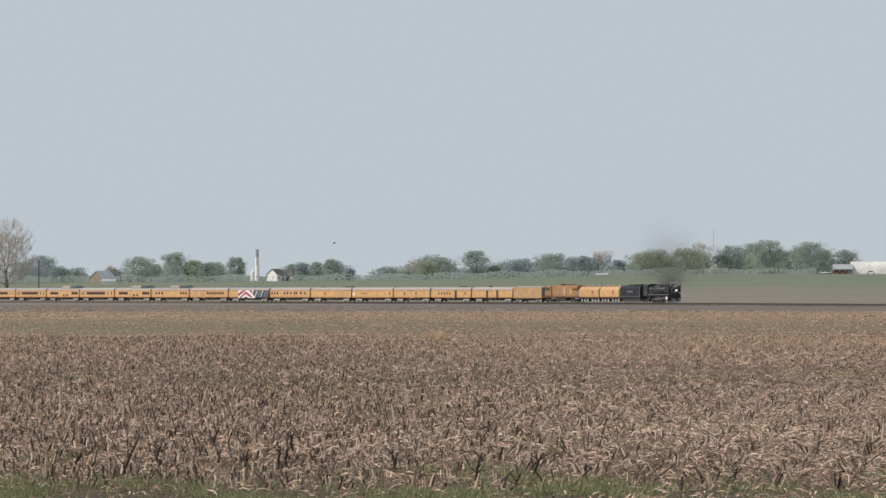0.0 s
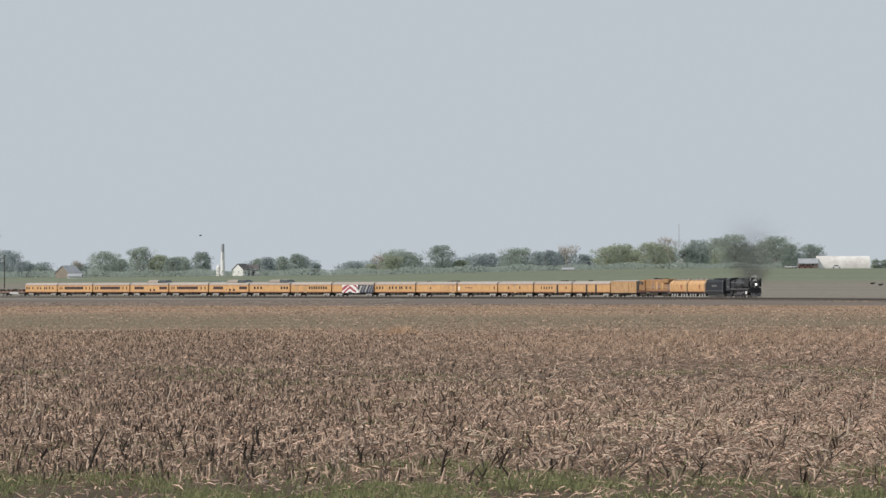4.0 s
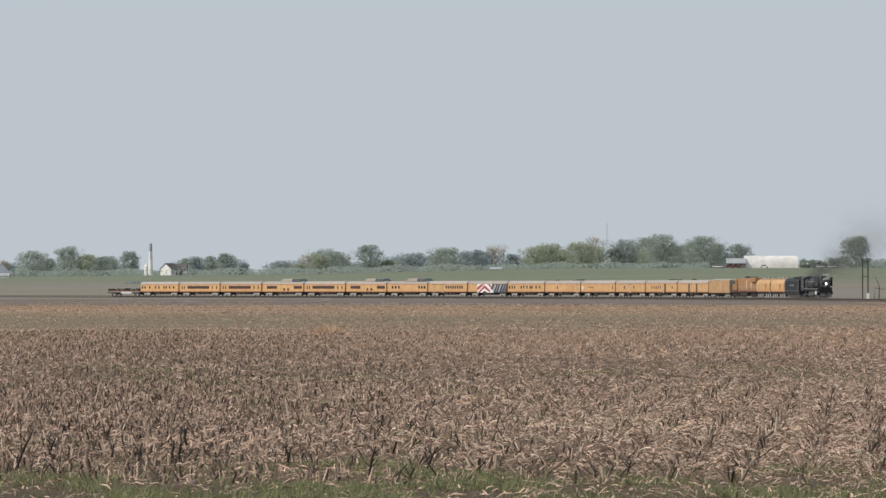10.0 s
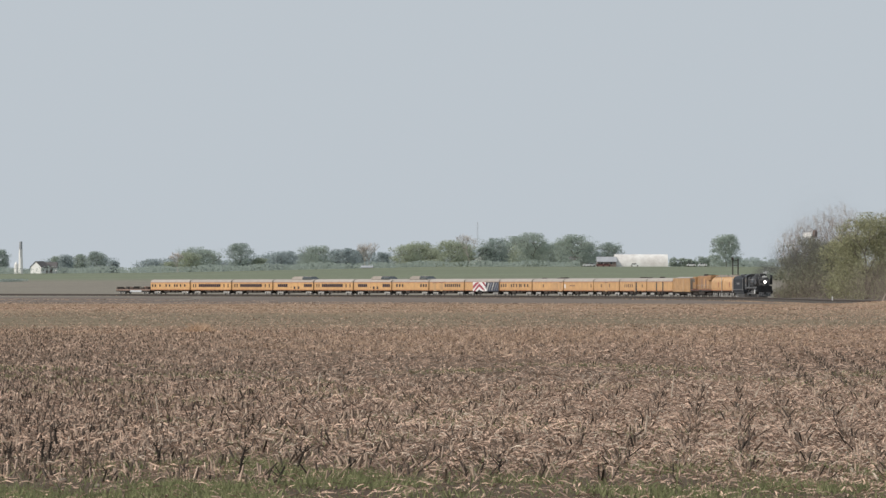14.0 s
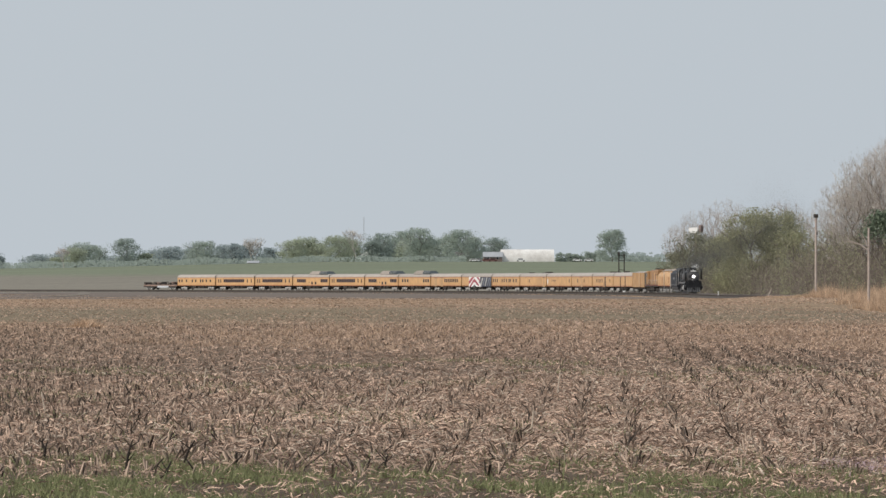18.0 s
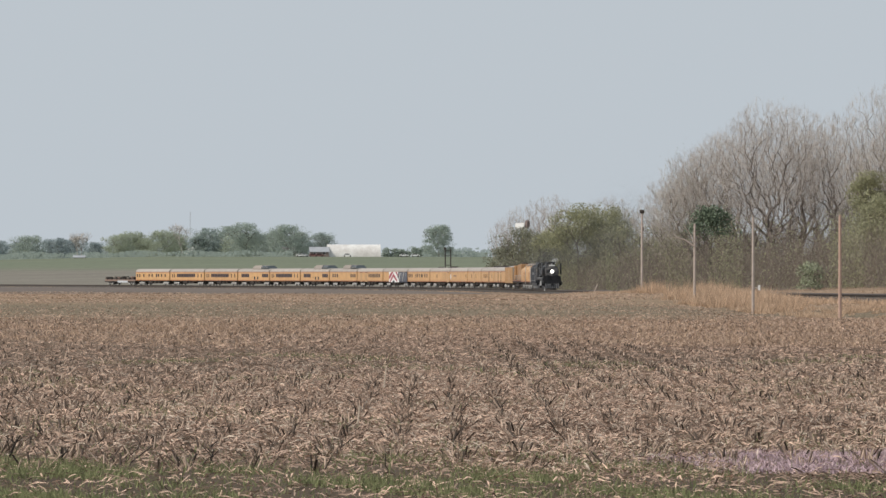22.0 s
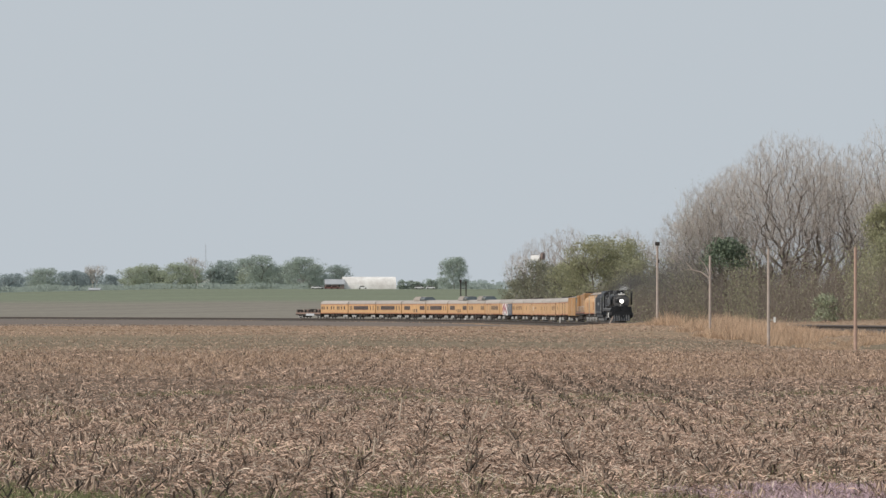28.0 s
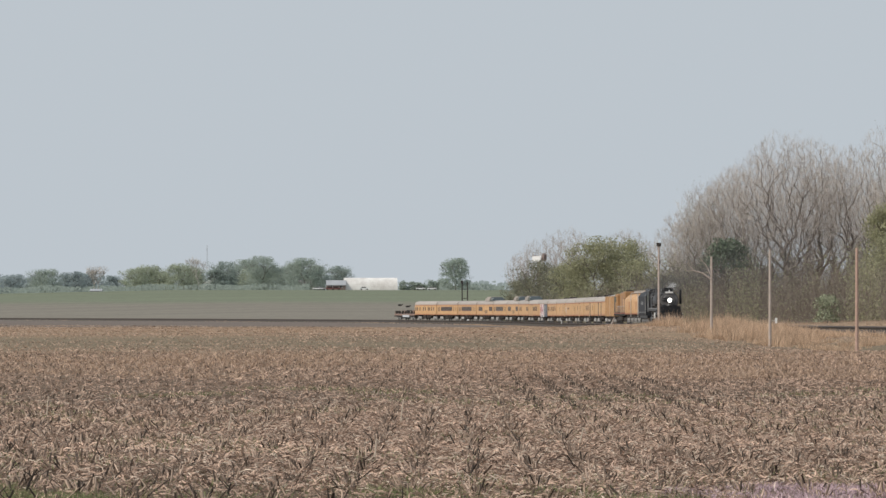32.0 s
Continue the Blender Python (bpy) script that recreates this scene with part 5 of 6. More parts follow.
    part("window", slab([(1.05, 0.98), (0.62, 1.4), (-1.05, 1.4), (-1.5, 0.98)], -0.86, 0.86), M["glass"], e)
    for x in (-1.35, 1.35):
        for y in (-0.8, 0.8):
            part("wheel", rods(((x, y - 0.1, 0.33), (x, y + 0.1, 0.33), 0.33), seg=14), M["under"], e)
    x, y = place(b, d)
    e.matrix_basis = pose(x, y, ground_z(x, y), 0, 0, turn)
    return e


def build_farms():
    d = FAR - 30
    # white half-round barn
    e = tagged(new("quonset_barn"), "long white half-round metal barn on the hill", "barn")
    prof = [(4.6 * math.cos(a), -0.6 + 6.2 * math.sin(a)) for a in np.linspace(0, math.pi, 17)]
    L = 24.0
    part("shell", extruded(prof, -L / 2, L / 2), M["barn_white"], e, "weathered white sheet metal")
    for i in range(16):
        x = -L / 2 + L * i / 15
        part("rib", extruded([(y * 1.012, z * 1.012) for y, z in prof], x - 0.08, x + 0.08), M["barn_white"], e)
    part("door", boxes((L / 2 + 0.02, L / 2 + 0.1, -1.8, 1.8, 0, 3.6)), M["shed_roof"], e)
    x, y = place(-47, d)
    e.matrix_basis = pose(x, y, ground_z(x, y), 0, 0, 4)
    house(-108, d - 4, 8.5, 6, 2.3, 4.3, "shed", "shed_roof", "brown board shed with a pale metal roof", 3, "shed")
    house(-160, d + 70, 7, 6, 2.6, 4.8, "shed", "dark_roof", "grey farmhouse half hidden among trees", 0)
    house(-330, d + 90, 4.5, 6, 3.6, 6.0, "white", "dark_roof", "pale farmhouse among the trees", 80)
    house(-532, d - 10, 5, 4, 0.35, 1.0, "shed", "shed_roof", "low shed with a grey metal roof", 0, "shed", False)
    parked_car(-141, d - 14, "car_white", "white car parked beside the shed")
    parked_car(-135, d - 13, "car_white", "white car parked beside the shed", 20)
    parked_car(-118, d - 14, "car_red", "red car parked beside the shed")
    parked_car(-108, d - 14, "car_red", "red car parked beside the shed", 10)
    parked_car(-58, d - 14, "car_white", "white car parked before the barn")
    parked_car(42, d - 14, "car_white", "white car parked near the shrubs")
    parked_car(62, d - 14, "car_white", "white car parked near the shrubs")
    # far left farm: house, barn, stack
    house(-1114, d, 6.0, 6, 2.9, 5.4, "white", "dark_roof", "white farmhouse with a dark roof", 60)
    house(-1099, d + 8, 8, 5.5, 2.7, 5.0, "white", "dark_roof", "white farm wing with dark roof", 0)
    house(-1425, d - 60, 9.5, 7.5, 2.2, 5.4, "gravel", "shed_roof", "old dark-roofed barn with pale gable", 62, "barn")
    house(-1413, d - 80, 6, 4, 1.0, 2.0, "white", "shed_roof", "low white lean-to shed", 0, "shed", False)
    house(165, 3600, 16, 9, 5.5, 8.5, "shed", "shed_roof", "distant grey shed on the horizon", 0, "shed", False)
    e = tagged(new("tower_silo"), "slim white silo tower with grey top", "silo")
    part("shaft", rods(((0, 0, -0.5), (0, 0, 11.0), 1.15, 0.8), seg=20), M["white"], e)
    part("cap", rods(((0, 0, 11.0), (0, 0, 14.6), 0.75, 0.7), seg=20), M["shed_roof"], e, "grey metal top")
    part("ladder", boxes((-0.2, 0.2, -0.9, -0.84, 0, 13)), M["shed_roof"], e)
    x, y = place(-1148, d)
    e.matrix_basis = pose(x, y, ground_z(x, y))
    e = tagged(new("feed_bin"), "small white feed bin beside the silo", "silo")
    part("shaft", rods(((0, 0, -0.5), (0, 0, 4.2), 0.9), ((0, 0, 4.2), (0, 0, 5.4), 0.9, 0.15), seg=18), M["white"], e)
    x, y = place(-1156, d + 2)
    e.matrix_basis = pose(x, y, ground_z(x, y))
    # grain leg above the wood
    e = tagged(new("grain_elevator"), "white grain elevator head above the trees", "elevator")
    part("shaft", boxes((-0.16, 0.16, -0.16, 0.16, -0.5, 13.4)), M["shed"], e)
    part("head_house", slab([(-1.35, 13.2), (0.9, 13.2), (1.1, 14.1), (0.6, 14.4), (-1.35, 14.3)], -0.9, 0.9), M["white"], e, "bright white head house")
    part("leg_casing", slab([(0.8, 13.2), (1.5, 13.2), (1.7, 14.7), (1.3, 15.0), (0.9, 14.2)], -0.5, 0.5), M["shed"], e, "rust-brown leg casing")
    x, y = place(252, 1262)
    e.matrix_basis = pose(x, y, ground_z(x, y) + 0.15, 0, 0, -38)
    # radio mast
    e = tagged(new("radio_mast"), "thin grey radio mast on the horizon", "mast")
    part("lattice", rods(*[((dx, dy, 0), (dx * 0.5, dy * 0.5, 38), 0.06) for dx, dy in ((-0.5, -0.3), (0.5, -0.3), (0, 0.55))], seg=5), M["shed_roof"], e)
    x, y = place(-336, 3900)
    e.matrix_basis = pose(x, y, ground_z(x, y))


build_farms()


def simple_pole(name, b, d, z_base, h, r, material, label, lean=0.0):
    e = tagged(new(name), label, "pole", "poles beside the line")
    part("shaft", rods(((0, 0, -0.6), (lean, 0, h), r, r * 0.72), seg=10), M[material], e)
    x, y = place(b, d)
    e.matrix_basis = pose(x, y, z_base if z_base is not None else ground_z(x, y))
    return e


def build_poles():
    e = simple_pole("utility_pole", 463.5, 690, None, 10.6, 0.17, "pole", "weathered grey utility pole with a dark head")
    part("head", boxes((-0.28, 0.28, -0.25, 0.25, 10.3, 10.75), bevel=0.05), M["post"], e, "dark transformer head")
    part("bracket", boxes((0.0, 0.2, -0.1, 0.1, 8.2, 8.6)), M["post"], e)
    e = simple_pole("utility_pole", 556.8, 480, None, 6.65, 0.125, "pole", "bare weathered telegraph pole in dry grass")
    part("dead_branch", rods(((0, -0.1, 4.7), (-0.75, -0.1, 5.25), 0.07, 0.06), ((-0.75, -0.1, 5.25), (-1.5, -0.1, 5.45), 0.06, 0.045), ((-1.5, -0.1, 5.45), (-2.05, -0.1, 6.1), 0.045, 0.02), ((-0.1, -0.1, 5.1), (-0.45, -0.1, 5.9), 0.045, 0.035), ((-0.45, -0.1, 5.9), (-0.95, -0.1, 6.5), 0.035, 0.015), ((-1.5, -0.1, 5.45), (-2.2, -0.1, 5.5), 0.035, 0.015), seg=6), M["pole"], e, "pale bare branch caught on the pole")
    e = simple_pole("utility_pole", 660.4, 425, None, 7.3, 0.125, "pole", "bare weathered telegraph pole with a small marker")
    part("marker", boxes((0.38, 0.54, -0.04, 0.04, 1.75, 2.15), (0.0, 0.4, -0.015, 0.015, 1.92, 1.95)), M["white"], e, "small white marker plate")
    e = simple_pole("utility_pole", 814.3, 342, None, 6.5, 0.115, "pole_red", "reddish-brown telegraph pole with worn surface")
    # twin signal posts beyond the line and a leaning post
    e = tagged(new("signal_posts"), "pair of dark posts with crosspieces beyond the railway", "post")
    part("post", rods(((-0.63, 0, -1), (-0.63, 0, 9.5), 0.14), seg=8), M["post"], e)
    part("post", rods(((0.63, 0, -1), (0.63, 0, 9.3), 0.14), seg=8), M["post"], e)
    part("post_base", boxes((0.31, 0.95, -0.32, 0.32, -0.6, 1.5), bevel=0.04), M["white"], e, "white painted base box")
    for z in (8.8, 7.6, 5.4):
        part("crossbar", boxes((-0.8, 0.85, -0.08, 0.08, z, z + 0.14)), M["post"], e)
    part("signal_box", boxes((-0.95, -0.38, -0.3, 0.3, 9.0, 9.65), bevel=0.05), M["post"], e)
    x, y = place(120, 1330)
    e.matrix_basis = pose(x, y, ground_z(x, y))
    e = tagged(new("dead_snag"), "crooked dead snag beyond the railway", "dead tree")
    part("stem", rods(((0.1, 0, -0.4), (0.25, 0, 2.2), 0.14, 0.11), ((0.25, 0, 2.2), (0.1, 0, 3.6), 0.11, 0.08), ((0.1, 0, 3.6), (-0.75, 0, 5.3), 0.08, 0.03), seg=7), M["post"], e)
    part("branch", rods(((-0.9, 0, 2.7), (1.5, 0.1, 2.4), 0.06, 0.05), seg=6), M["post"], e)
    part("branch", rods(((-0.9, 0, -0.2), (-0.85, 0, 1.9), 0.06, 0.05), seg=6), M["post"], e)
    x, y = place(143, 1330)
    e.matrix_basis = pose(x, y, ground_z(x, y))
    rng = np.random.default_rng(3)
    q = rng.normal(0, 1, (900, 2)) * np.array([2.6, 4.0])
    x, y = place(-1165, 2220)
    xx, yy = x + q[:, 0], y + q[:, 1]
    tagged(new("weed_patch", leaf_mesh("weed_patch", np.stack([xx, yy, land(xx, yy) + rng.uniform(0, 0.9, 900)], 1), 0.35, rng, M["leaf_hazed_dark"])), "dark patch of weeds on the green slope", "weeds", kind="stuff")
    # leaning broken board beside the line, white marker post, far pole
    e = tagged(new("broken_stake"), "pale leaning wooden stake beside the track", "stake")
    part("stake", rods(((-0.35, 0, -0.2), (0.35, 0, 1.25), 0.07), seg=6), M["pole"], e)
    x, y = place(380, 690)
    e.matrix_basis = pose(x, y, ground_z(x, y))
    e = tagged(new("marker_post"), "short white marker post beside the track", "post")
    part("post", boxes((-0.08, 0.08, -0.08, 0.08, -0.2, 1.3)), M["white"], e)
    x, y = place(291, 960)
    e.matrix_basis = pose(x, y, ground_z(x, y))
    simple_pole("utility_pole", -1540, 2200, None, 13, 0.22, "post", "dark utility pole beside the far crossing")
    # two dark animals lie on the far slope
    for b, d in ((5, 1850), (19, 1810)):
        c = tagged(new("cow"), "dark cow lying on the grey slope", "cow", "cows on the slope")
        bm = bmesh.new()
        bmesh.ops.create_icosphere(bm, subdivisions=2, radius=0.6, matrix=Matrix.Translation((0, 0, 0.28)) @ Matrix.Diagonal((1.25, 0.6, 0.55, 1)))
        part("body", bm, M["hide"], c, smooth=True)
        bm = bmesh.new()
        bmesh.ops.create_icosphere(bm, subdivisions=1, radius=0.28, matrix=Matrix.Translation((0.8, 0, 0.52)) @ Matrix.Diagonal((1.0, 0.7, 0.7, 1)))
        part("head", bm, M["hide"], c, smooth=True)
        x, y = place(b, d)
        c.matrix_basis = pose(x, y, ground_z(x, y))
    # pale farm crossing running up to the rails
    n = 24
    V, F = [], []
    for i in range(n + 1):
        u = i / n
        dd = 1060 + u * 520
        b = -880 + 75 * u + 18 * math.sin(u * 5)
        x, y = place(b, dd)
        w = 0.9 + 0.9 * (1 - u)
        for s in (-1, 1):
            V.append((x + s * w, y, ground_z(x + s * w, y) + 0.05))
        if i:
            k = 2 * i
            F.append((k - 2, k - 1, k + 1, k))
    # fallen boards lie pale beside it
    tagged(new("farm_crossing", raw_mesh("farm_crossing", V, F, M["dirt_track"])), "pale gravel farm track leading to the railway", "path", kind="structure")


build_poles()

BIRDS = []


def bird(label, s):
    e = tagged(new("bird"), label, "bird")
    bm = bmesh.new()
    bmesh.ops.create_icosphere(bm, subdivisions=2, radius=0.12 * s, matrix=Matrix.Diagonal((2.2, 0.8, 0.8, 1)))
    part("body", bm, M["hide"], e, smooth=True)
    for sg in (-1, 1):
        w = bmesh.new()
        for p in ((0.1, 0.05, 0), (-0.12, 0.05, 0), (-0.2, 0.55, 0.14), (0.0, 0.5, 0.14)):
            w.verts.new((p[0] * s, p[1] * s * sg, p[2] * s))
        w.faces.new(w.verts)
        ex = bmesh.ops.extrude_face_region(w, geom=list(w.faces))
        for v in ex["geom"]:
            if isinstance(v, bmesh.types.BMVert):
                v.co.z += 0.02 * s
        part("wing", w, M["hide"], e)
    BIRDS.append(e)


bird("small dark bird gliding over the field", 0.7)
bird("small dark bird flying above the field", 0.35)


def bird_at(t):
    up = float(np.interp(t, [0, 2, 6, 8, 12, 32], [90, 92, 96, 62, 34, 30]))
    b = float(np.interp(t, [0, 2, 6, 8, 32], [-1010, -1099, -1277, -1404, -2900]))
    return b * 0.07, 700.0, EYE + up * 0.07


# ---- the wood beyond the line ----
def build_wood():
    # tall leafless cottonwoods
    for i, (b, d, h, wide, buds, lab) in enumerate((
            (526, 905, 19.8, 0.34, 0.5, "leafless cottonwood leaning out of the wood"), (556, 895, 23.6, 0.30, 0.9, "cottonwood in first olive bud"), (598, 890, 26.0, 0.30, 0.4, ""),
            (640, 880, 27.6, 0.28, 0.15, ""), (692, 850, 30.4, 0.33, 0.1, "tallest leafless cottonwood with spreading crown"), (738, 865, 29.4, 0.27, 0.25, ""),
            (778, 895, 27.0, 0.30, 0.4, ""), (828, 850, 28.0, 0.32, 0.15, ""), (872, 880, 24.0, 0.30, 0.4, ""), (915, 800, 31.0, 0.28, 0.5, "very tall leafless cottonwood"),
            (962, 790, 28.0, 0.30, 0.4, ""), (1010, 780, 26.0, 0.30, 0.4, ""))):
        x, y = place(b, d)
        cottonwood(x, y, h, wide, 500 + i, lab, 7, 1.1, buds, 0.026 * h, i % 4)
    # slender bare trees far behind, their pale stems fanning upwards
    for i, (b, h) in enumerate(((214, 15), (232, 17.5), (250, 19), (268, 20), (286, 20.5), (304, 20.5), (322, 19.5), (372, 19.3), (392, 20), (412, 20.2), (430, 19.5), (446, 18), (486, 16), (504, 15.5))):
        x, y = place(b, 1245 + 25 * math.sin(i * 1.9) + (75 if 235 < b < 280 else 0))
        cottonwood(x, y, h * 1.09, 0.22, 540 + i, "slender leafless tree behind the thicket", 4, 1.2, 0.0, 0.019 * h, 4 + i % 3, 0.30, 330, bark="pale_bark")
    # trees in first leaf, a cedar, a flowering bush
    for i, (b, d, h, w, leaf, lab, n, oc) in enumerate((
            (318, 1100, 13.4, 10, "bud", "bright budding green tree at the wood's edge", 1500, 0.2), (352, 1085, 16.8, 14, "bud", "bright budding green tree at the wood's edge", 2300, 0.15), (395, 1090, 16.6, 14, "bud", "bright budding green tree at the wood's edge", 2200, 0.15),
            (425, 1060, 12.5, 10, "bud", "budding green tree at the wood's edge", 1300, 0.35), (478, 1000, 12.2, 9, "bud", "thinly budding tree at the wood's edge", 700, 0.4), (256, 1170, 12.9, 13, "leaf_brown", "low brownish-green bushy tree", 1500, 0.2), (222, 1185, 9.0, 11, "leaf_brown", "low brownish-green bushy tree", 1000, 0.25), (295, 1150, 11.5, 12, "leaf_brown", "low brownish-green bushy tree", 1300, 0.25),
            (868, 790, 16.5, 8, "bud", "bright green leafing tree among bare ones", 2000, 0.1), (900, 770, 13, 9, "bud", "bright green leafing tree among bare ones", 1600, 0.1), (520, 960, 10, 9, "bud", "thinly budding tree at the wood's edge", 500, 0.5), (640, 900, 9, 10, "leaf_brown", "low olive tree in the thicket", 700, 0.5))):
        x, y = place(b, d)
        leafy_tree(x, y, h, w, leaf, 600 + i, lab, 0.15, int(n * 6.5), base=0.06, bark="bark", open_crown=oc, group="woodland trees")
    leafy_tree(*place(590, 830), 12.8, 9.4, "conifer", 640, "dark green cedar standing in the thicket", 0.16, 3600, base=0.68, group="woodland trees", open_crown=0.55)
    leafy_tree(*place(762, 735), 3.9, 4.2, "blossom", 641, "white flowering bush at the wood's edge", 0.12, 1500, base=0.1, name="bush", group="woodland trees")
    # brushwood, thick at the bottom, ragged on top
    rng = np.random.default_rng(9)
    n = 330000
    b = rng.uniform(188, 1080, n)
    near = np.interp(b, [188, 300, 420, 560, 700, 900, 1080], [1190, 1090, 950, 830, 765, 690, 640])
    d = near + rng.uniform(0, 1, n) ** 1.4 * 190
    h = np.interp(b, [188, 230, 330, 470, 600, 760, 900, 1080], [4.0, 7.5, 9.0, 11.5, 11.5, 10.5, 11.0, 11.0]) * (0.45 + 0.6 * rng.random(n) ** 1.5) * (0.8 + 0.3 * np.sin(b * 0.09) * np.sin(b * 0.031 + 2))
    x, y = b * d / 10000, d
    z = land(x, y)
    P = np.stack([x, y, z], 1)
    D = np.stack([rng.normal(0, 0.4, n), rng.normal(0, 0.4, n), np.ones(n)], 1)
    P2 = P + D * (h * rng.uniform(0.0, 0.85, n))[:, None]
    L = h * rng.uniform(0.05, 0.15, n)
    U = np.stack([np.cos(rng.uniform(0, 6.28, n)), np.sin(rng.uniform(0, 6.28, n)), np.zeros(n)], 1) * rng.uniform(0.007, 0.019, n)[:, None]
    D2 = D + rng.normal(0, 0.75, (n, 3))
    V = np.stack([P2 - U, P2 + U, P2 + D2 * L[:, None]], 1)
    tagged(new("brushwood", raw_mesh("brushwood", V.reshape(-1, 3), np.arange(3 * n).reshape(n, 3), M["brush"])), "dense brown leafless brushwood under the trees", "thicket", kind="stuff")
    # taller saplings further in
    n = 90000
    b = rng.uniform(440, 1080, n)
    d = np.interp(b, [440, 560, 700, 900, 1080], [990, 900, 850, 800, 760]) + rng.uniform(0, 130, n)
    h = np.interp(b, [440, 520, 700, 1080], [9.0, 13.0, 15.0, 15.5]) * (0.7 + 0.35 * np.sin(b * 0.11) * np.sin(b * 0.047 + 1))
    x, y = b * d / 10000, d
    P = np.stack([x, y, land(x, y) + h * rng.uniform(0.0, 0.75, n)], 1)
    D = np.stack([rng.normal(0, 1.0, n), rng.normal(0, 1.0, n), np.ones(n)], 1) * (h * rng.uniform(0.05, 0.13, n))[:, None]
    a = rng.uniform(0, 6.28, n)
    U = np.stack([np.cos(a), np.sin(a), np.zeros(n)], 1) * rng.uniform(0.012, 0.03, n)[:, None]
    V = np.stack([P - U, P + U, P + D], 1)
    tagged(new("saplings", raw_mesh("saplings", V.reshape(-1, 3), np.arange(3 * n).reshape(n, 3), M["brush"])), "thick leafless saplings inside the wood", "thicket", kind="stuff")
    # sparse green shoots in it
    n = 60000
    b = rng.uniform(200, 1050, n)
    near = np.interp(b, [188, 300, 420, 560, 700, 900, 1080], [1190, 1090, 950, 830, 765, 690, 640])
    keep = rng.random(n) < 0.25 + 0.75 * (np.sin(b * 0.043 + 0.5) * np.sin(b * 0.019 + 2) > 0.15)
    b, near = b[keep], near[keep]
    d = near + rng.uniform(0, 70, len(b))
    x, y = b * d / 10000, d
    z = land(x, y) + rng.uniform(0.5, 11, len(b)) * rng.random(len(b)) ** 0.7
    tagged(new("thicket_leaves", leaf_mesh("thicket_leaves", np.stack([x, y, z], 1), 0.13, rng, M["bud"])), "scattered young leaves in the thicket", "leaves", kind="stuff")


build_wood()


# ---- grasses, stubble and residue ----
def blades(name, P, h, width, lean, rng, material, label, category):
    n = len(P)
    D = np.stack([rng.normal(0, lean, n), rng.normal(0, lean, n), np.ones(n)], 1) * (h * rng.uniform(0.6, 1.3, n))[:, None]
    a = rng.uniform(0, 6.28, n)
    U = np.stack([np.cos(a), np.sin(a), np.zeros(n)], 1) * (width * rng.uniform(0.6, 1.3, n))[:, None]
    V = np.stack([P - U, P + U, P + D], 1)
    return tagged(new(name, raw_mesh(name, V.reshape(-1, 3), np.arange(3 * n).reshape(n, 3), M[material])), label, category, kind="stuff")


def build_tall_grass():
    rng = np.random.default_rng(12)
    # dry grass along the pole line and on the bank by the wood
    n = 5200
    y = rng.uniform(290, 590, n)
    line = np.interp(y, [330, 480, 700], [33.0, 29.5, 27.0])
    x = line + rng.uniform(-4, 15, n) + 2.0 * np.sin(y * 0.05)
    keep = (rng.random(n) < 0.10 + 0.90 * (np.sin(x * 0.35 + 1.2 * np.sin(y * 0.045)) * np.sin(y * 0.033 + 1) + 0.5 * np.sin(x * 0.9 - y * 0.13) > -0.05)) & (x < np.interp(y, [300, 700], [54, 37]) - 3.0)
    x, y, line = x[keep], y[keep], line[keep]
    h = 1.35 * (0.4 + 0.4 * np.sin(y * 0.041 + 0.6) ** 2 + 0.35 * np.sin(x * 0.7 + y * 0.09) ** 2) * np.interp(x - line, [5, 12], [1.0, 0.45]) * np.interp(x / y, [0.042, 0.05, 0.067, 0.076], [0.3, 1.0, 1.0, 0.5]) * np.interp(y, [300, 380, 470, 640, 720], [0.3, 0.55, 1.0, 1.1, 0.8]) * rng.uniform(0.55, 1.3, len(x))
    k = 36
    r = np.repeat(0.35 * h + 0.12, k) * np.sqrt(rng.random(len(x) * k))
    a = rng.uniform(0, 6.283, len(x) * k)
    ox, oy = np.cos(a) * r, np.sin(a) * r
    X, Y, H = np.repeat(x, k) + ox, np.repeat(y, k) + oy, np.repeat(h, k) * rng.uniform(0.5, 1.15, len(x) * k)
    P = np.stack([X, Y, land(X, Y) - 0.05], 1)
    D = np.stack([ox * 0.9 + rng.normal(0, 0.22, len(X)) * H, oy * 0.9 + rng.normal(0, 0.22, len(X)) * H, H], 1)
    U = np.stack([np.cos(a * 7), np.sin(a * 7), 0 * a], 1) * 0.022
    tagged(new("dry_grass", raw_mesh("dry_grass", np.stack([P - U, P + U, P + D], 1).reshape(-1, 3), np.arange(3 * len(X)).reshape(-1, 3), M["straw"])), "tufts of tall orange-tan dry grass along the poles", "grass", kind="stuff")
    # along the ballast foot
    n = 26000
    s = rng.uniform(150, 1700, n)
    side = np.where(rng.random(n) < 0.75, 1, -1)
    P = np.array([(np.interp(q, TS, TX), np.interp(q, TS, TY)) for q in s])
    hx, hy = np.interp(s + 1, TS, TX) - np.interp(s - 1, TS, TX), np.interp(s + 1, TS, TY) - np.interp(s - 1, TS, TY)
    ln = np.hypot(hx, hy)
    o = side * rng.uniform(5.5, 9.5, n)
    x, y = P[:, 0] + hy / ln * o, P[:, 1] - hx / ln * o
    keep = rng.random(n) < 0.25 + 0.75 * (np.sin(s * 0.07) * np.sin(s * 0.023 + 1) > 0.1)
    x, y = x[keep], y[keep]
    n = 24000
    s = rng.uniform(1150, 1640, n)
    cx, cy = np.interp(s, TS, TX), np.interp(s, TS, TY)
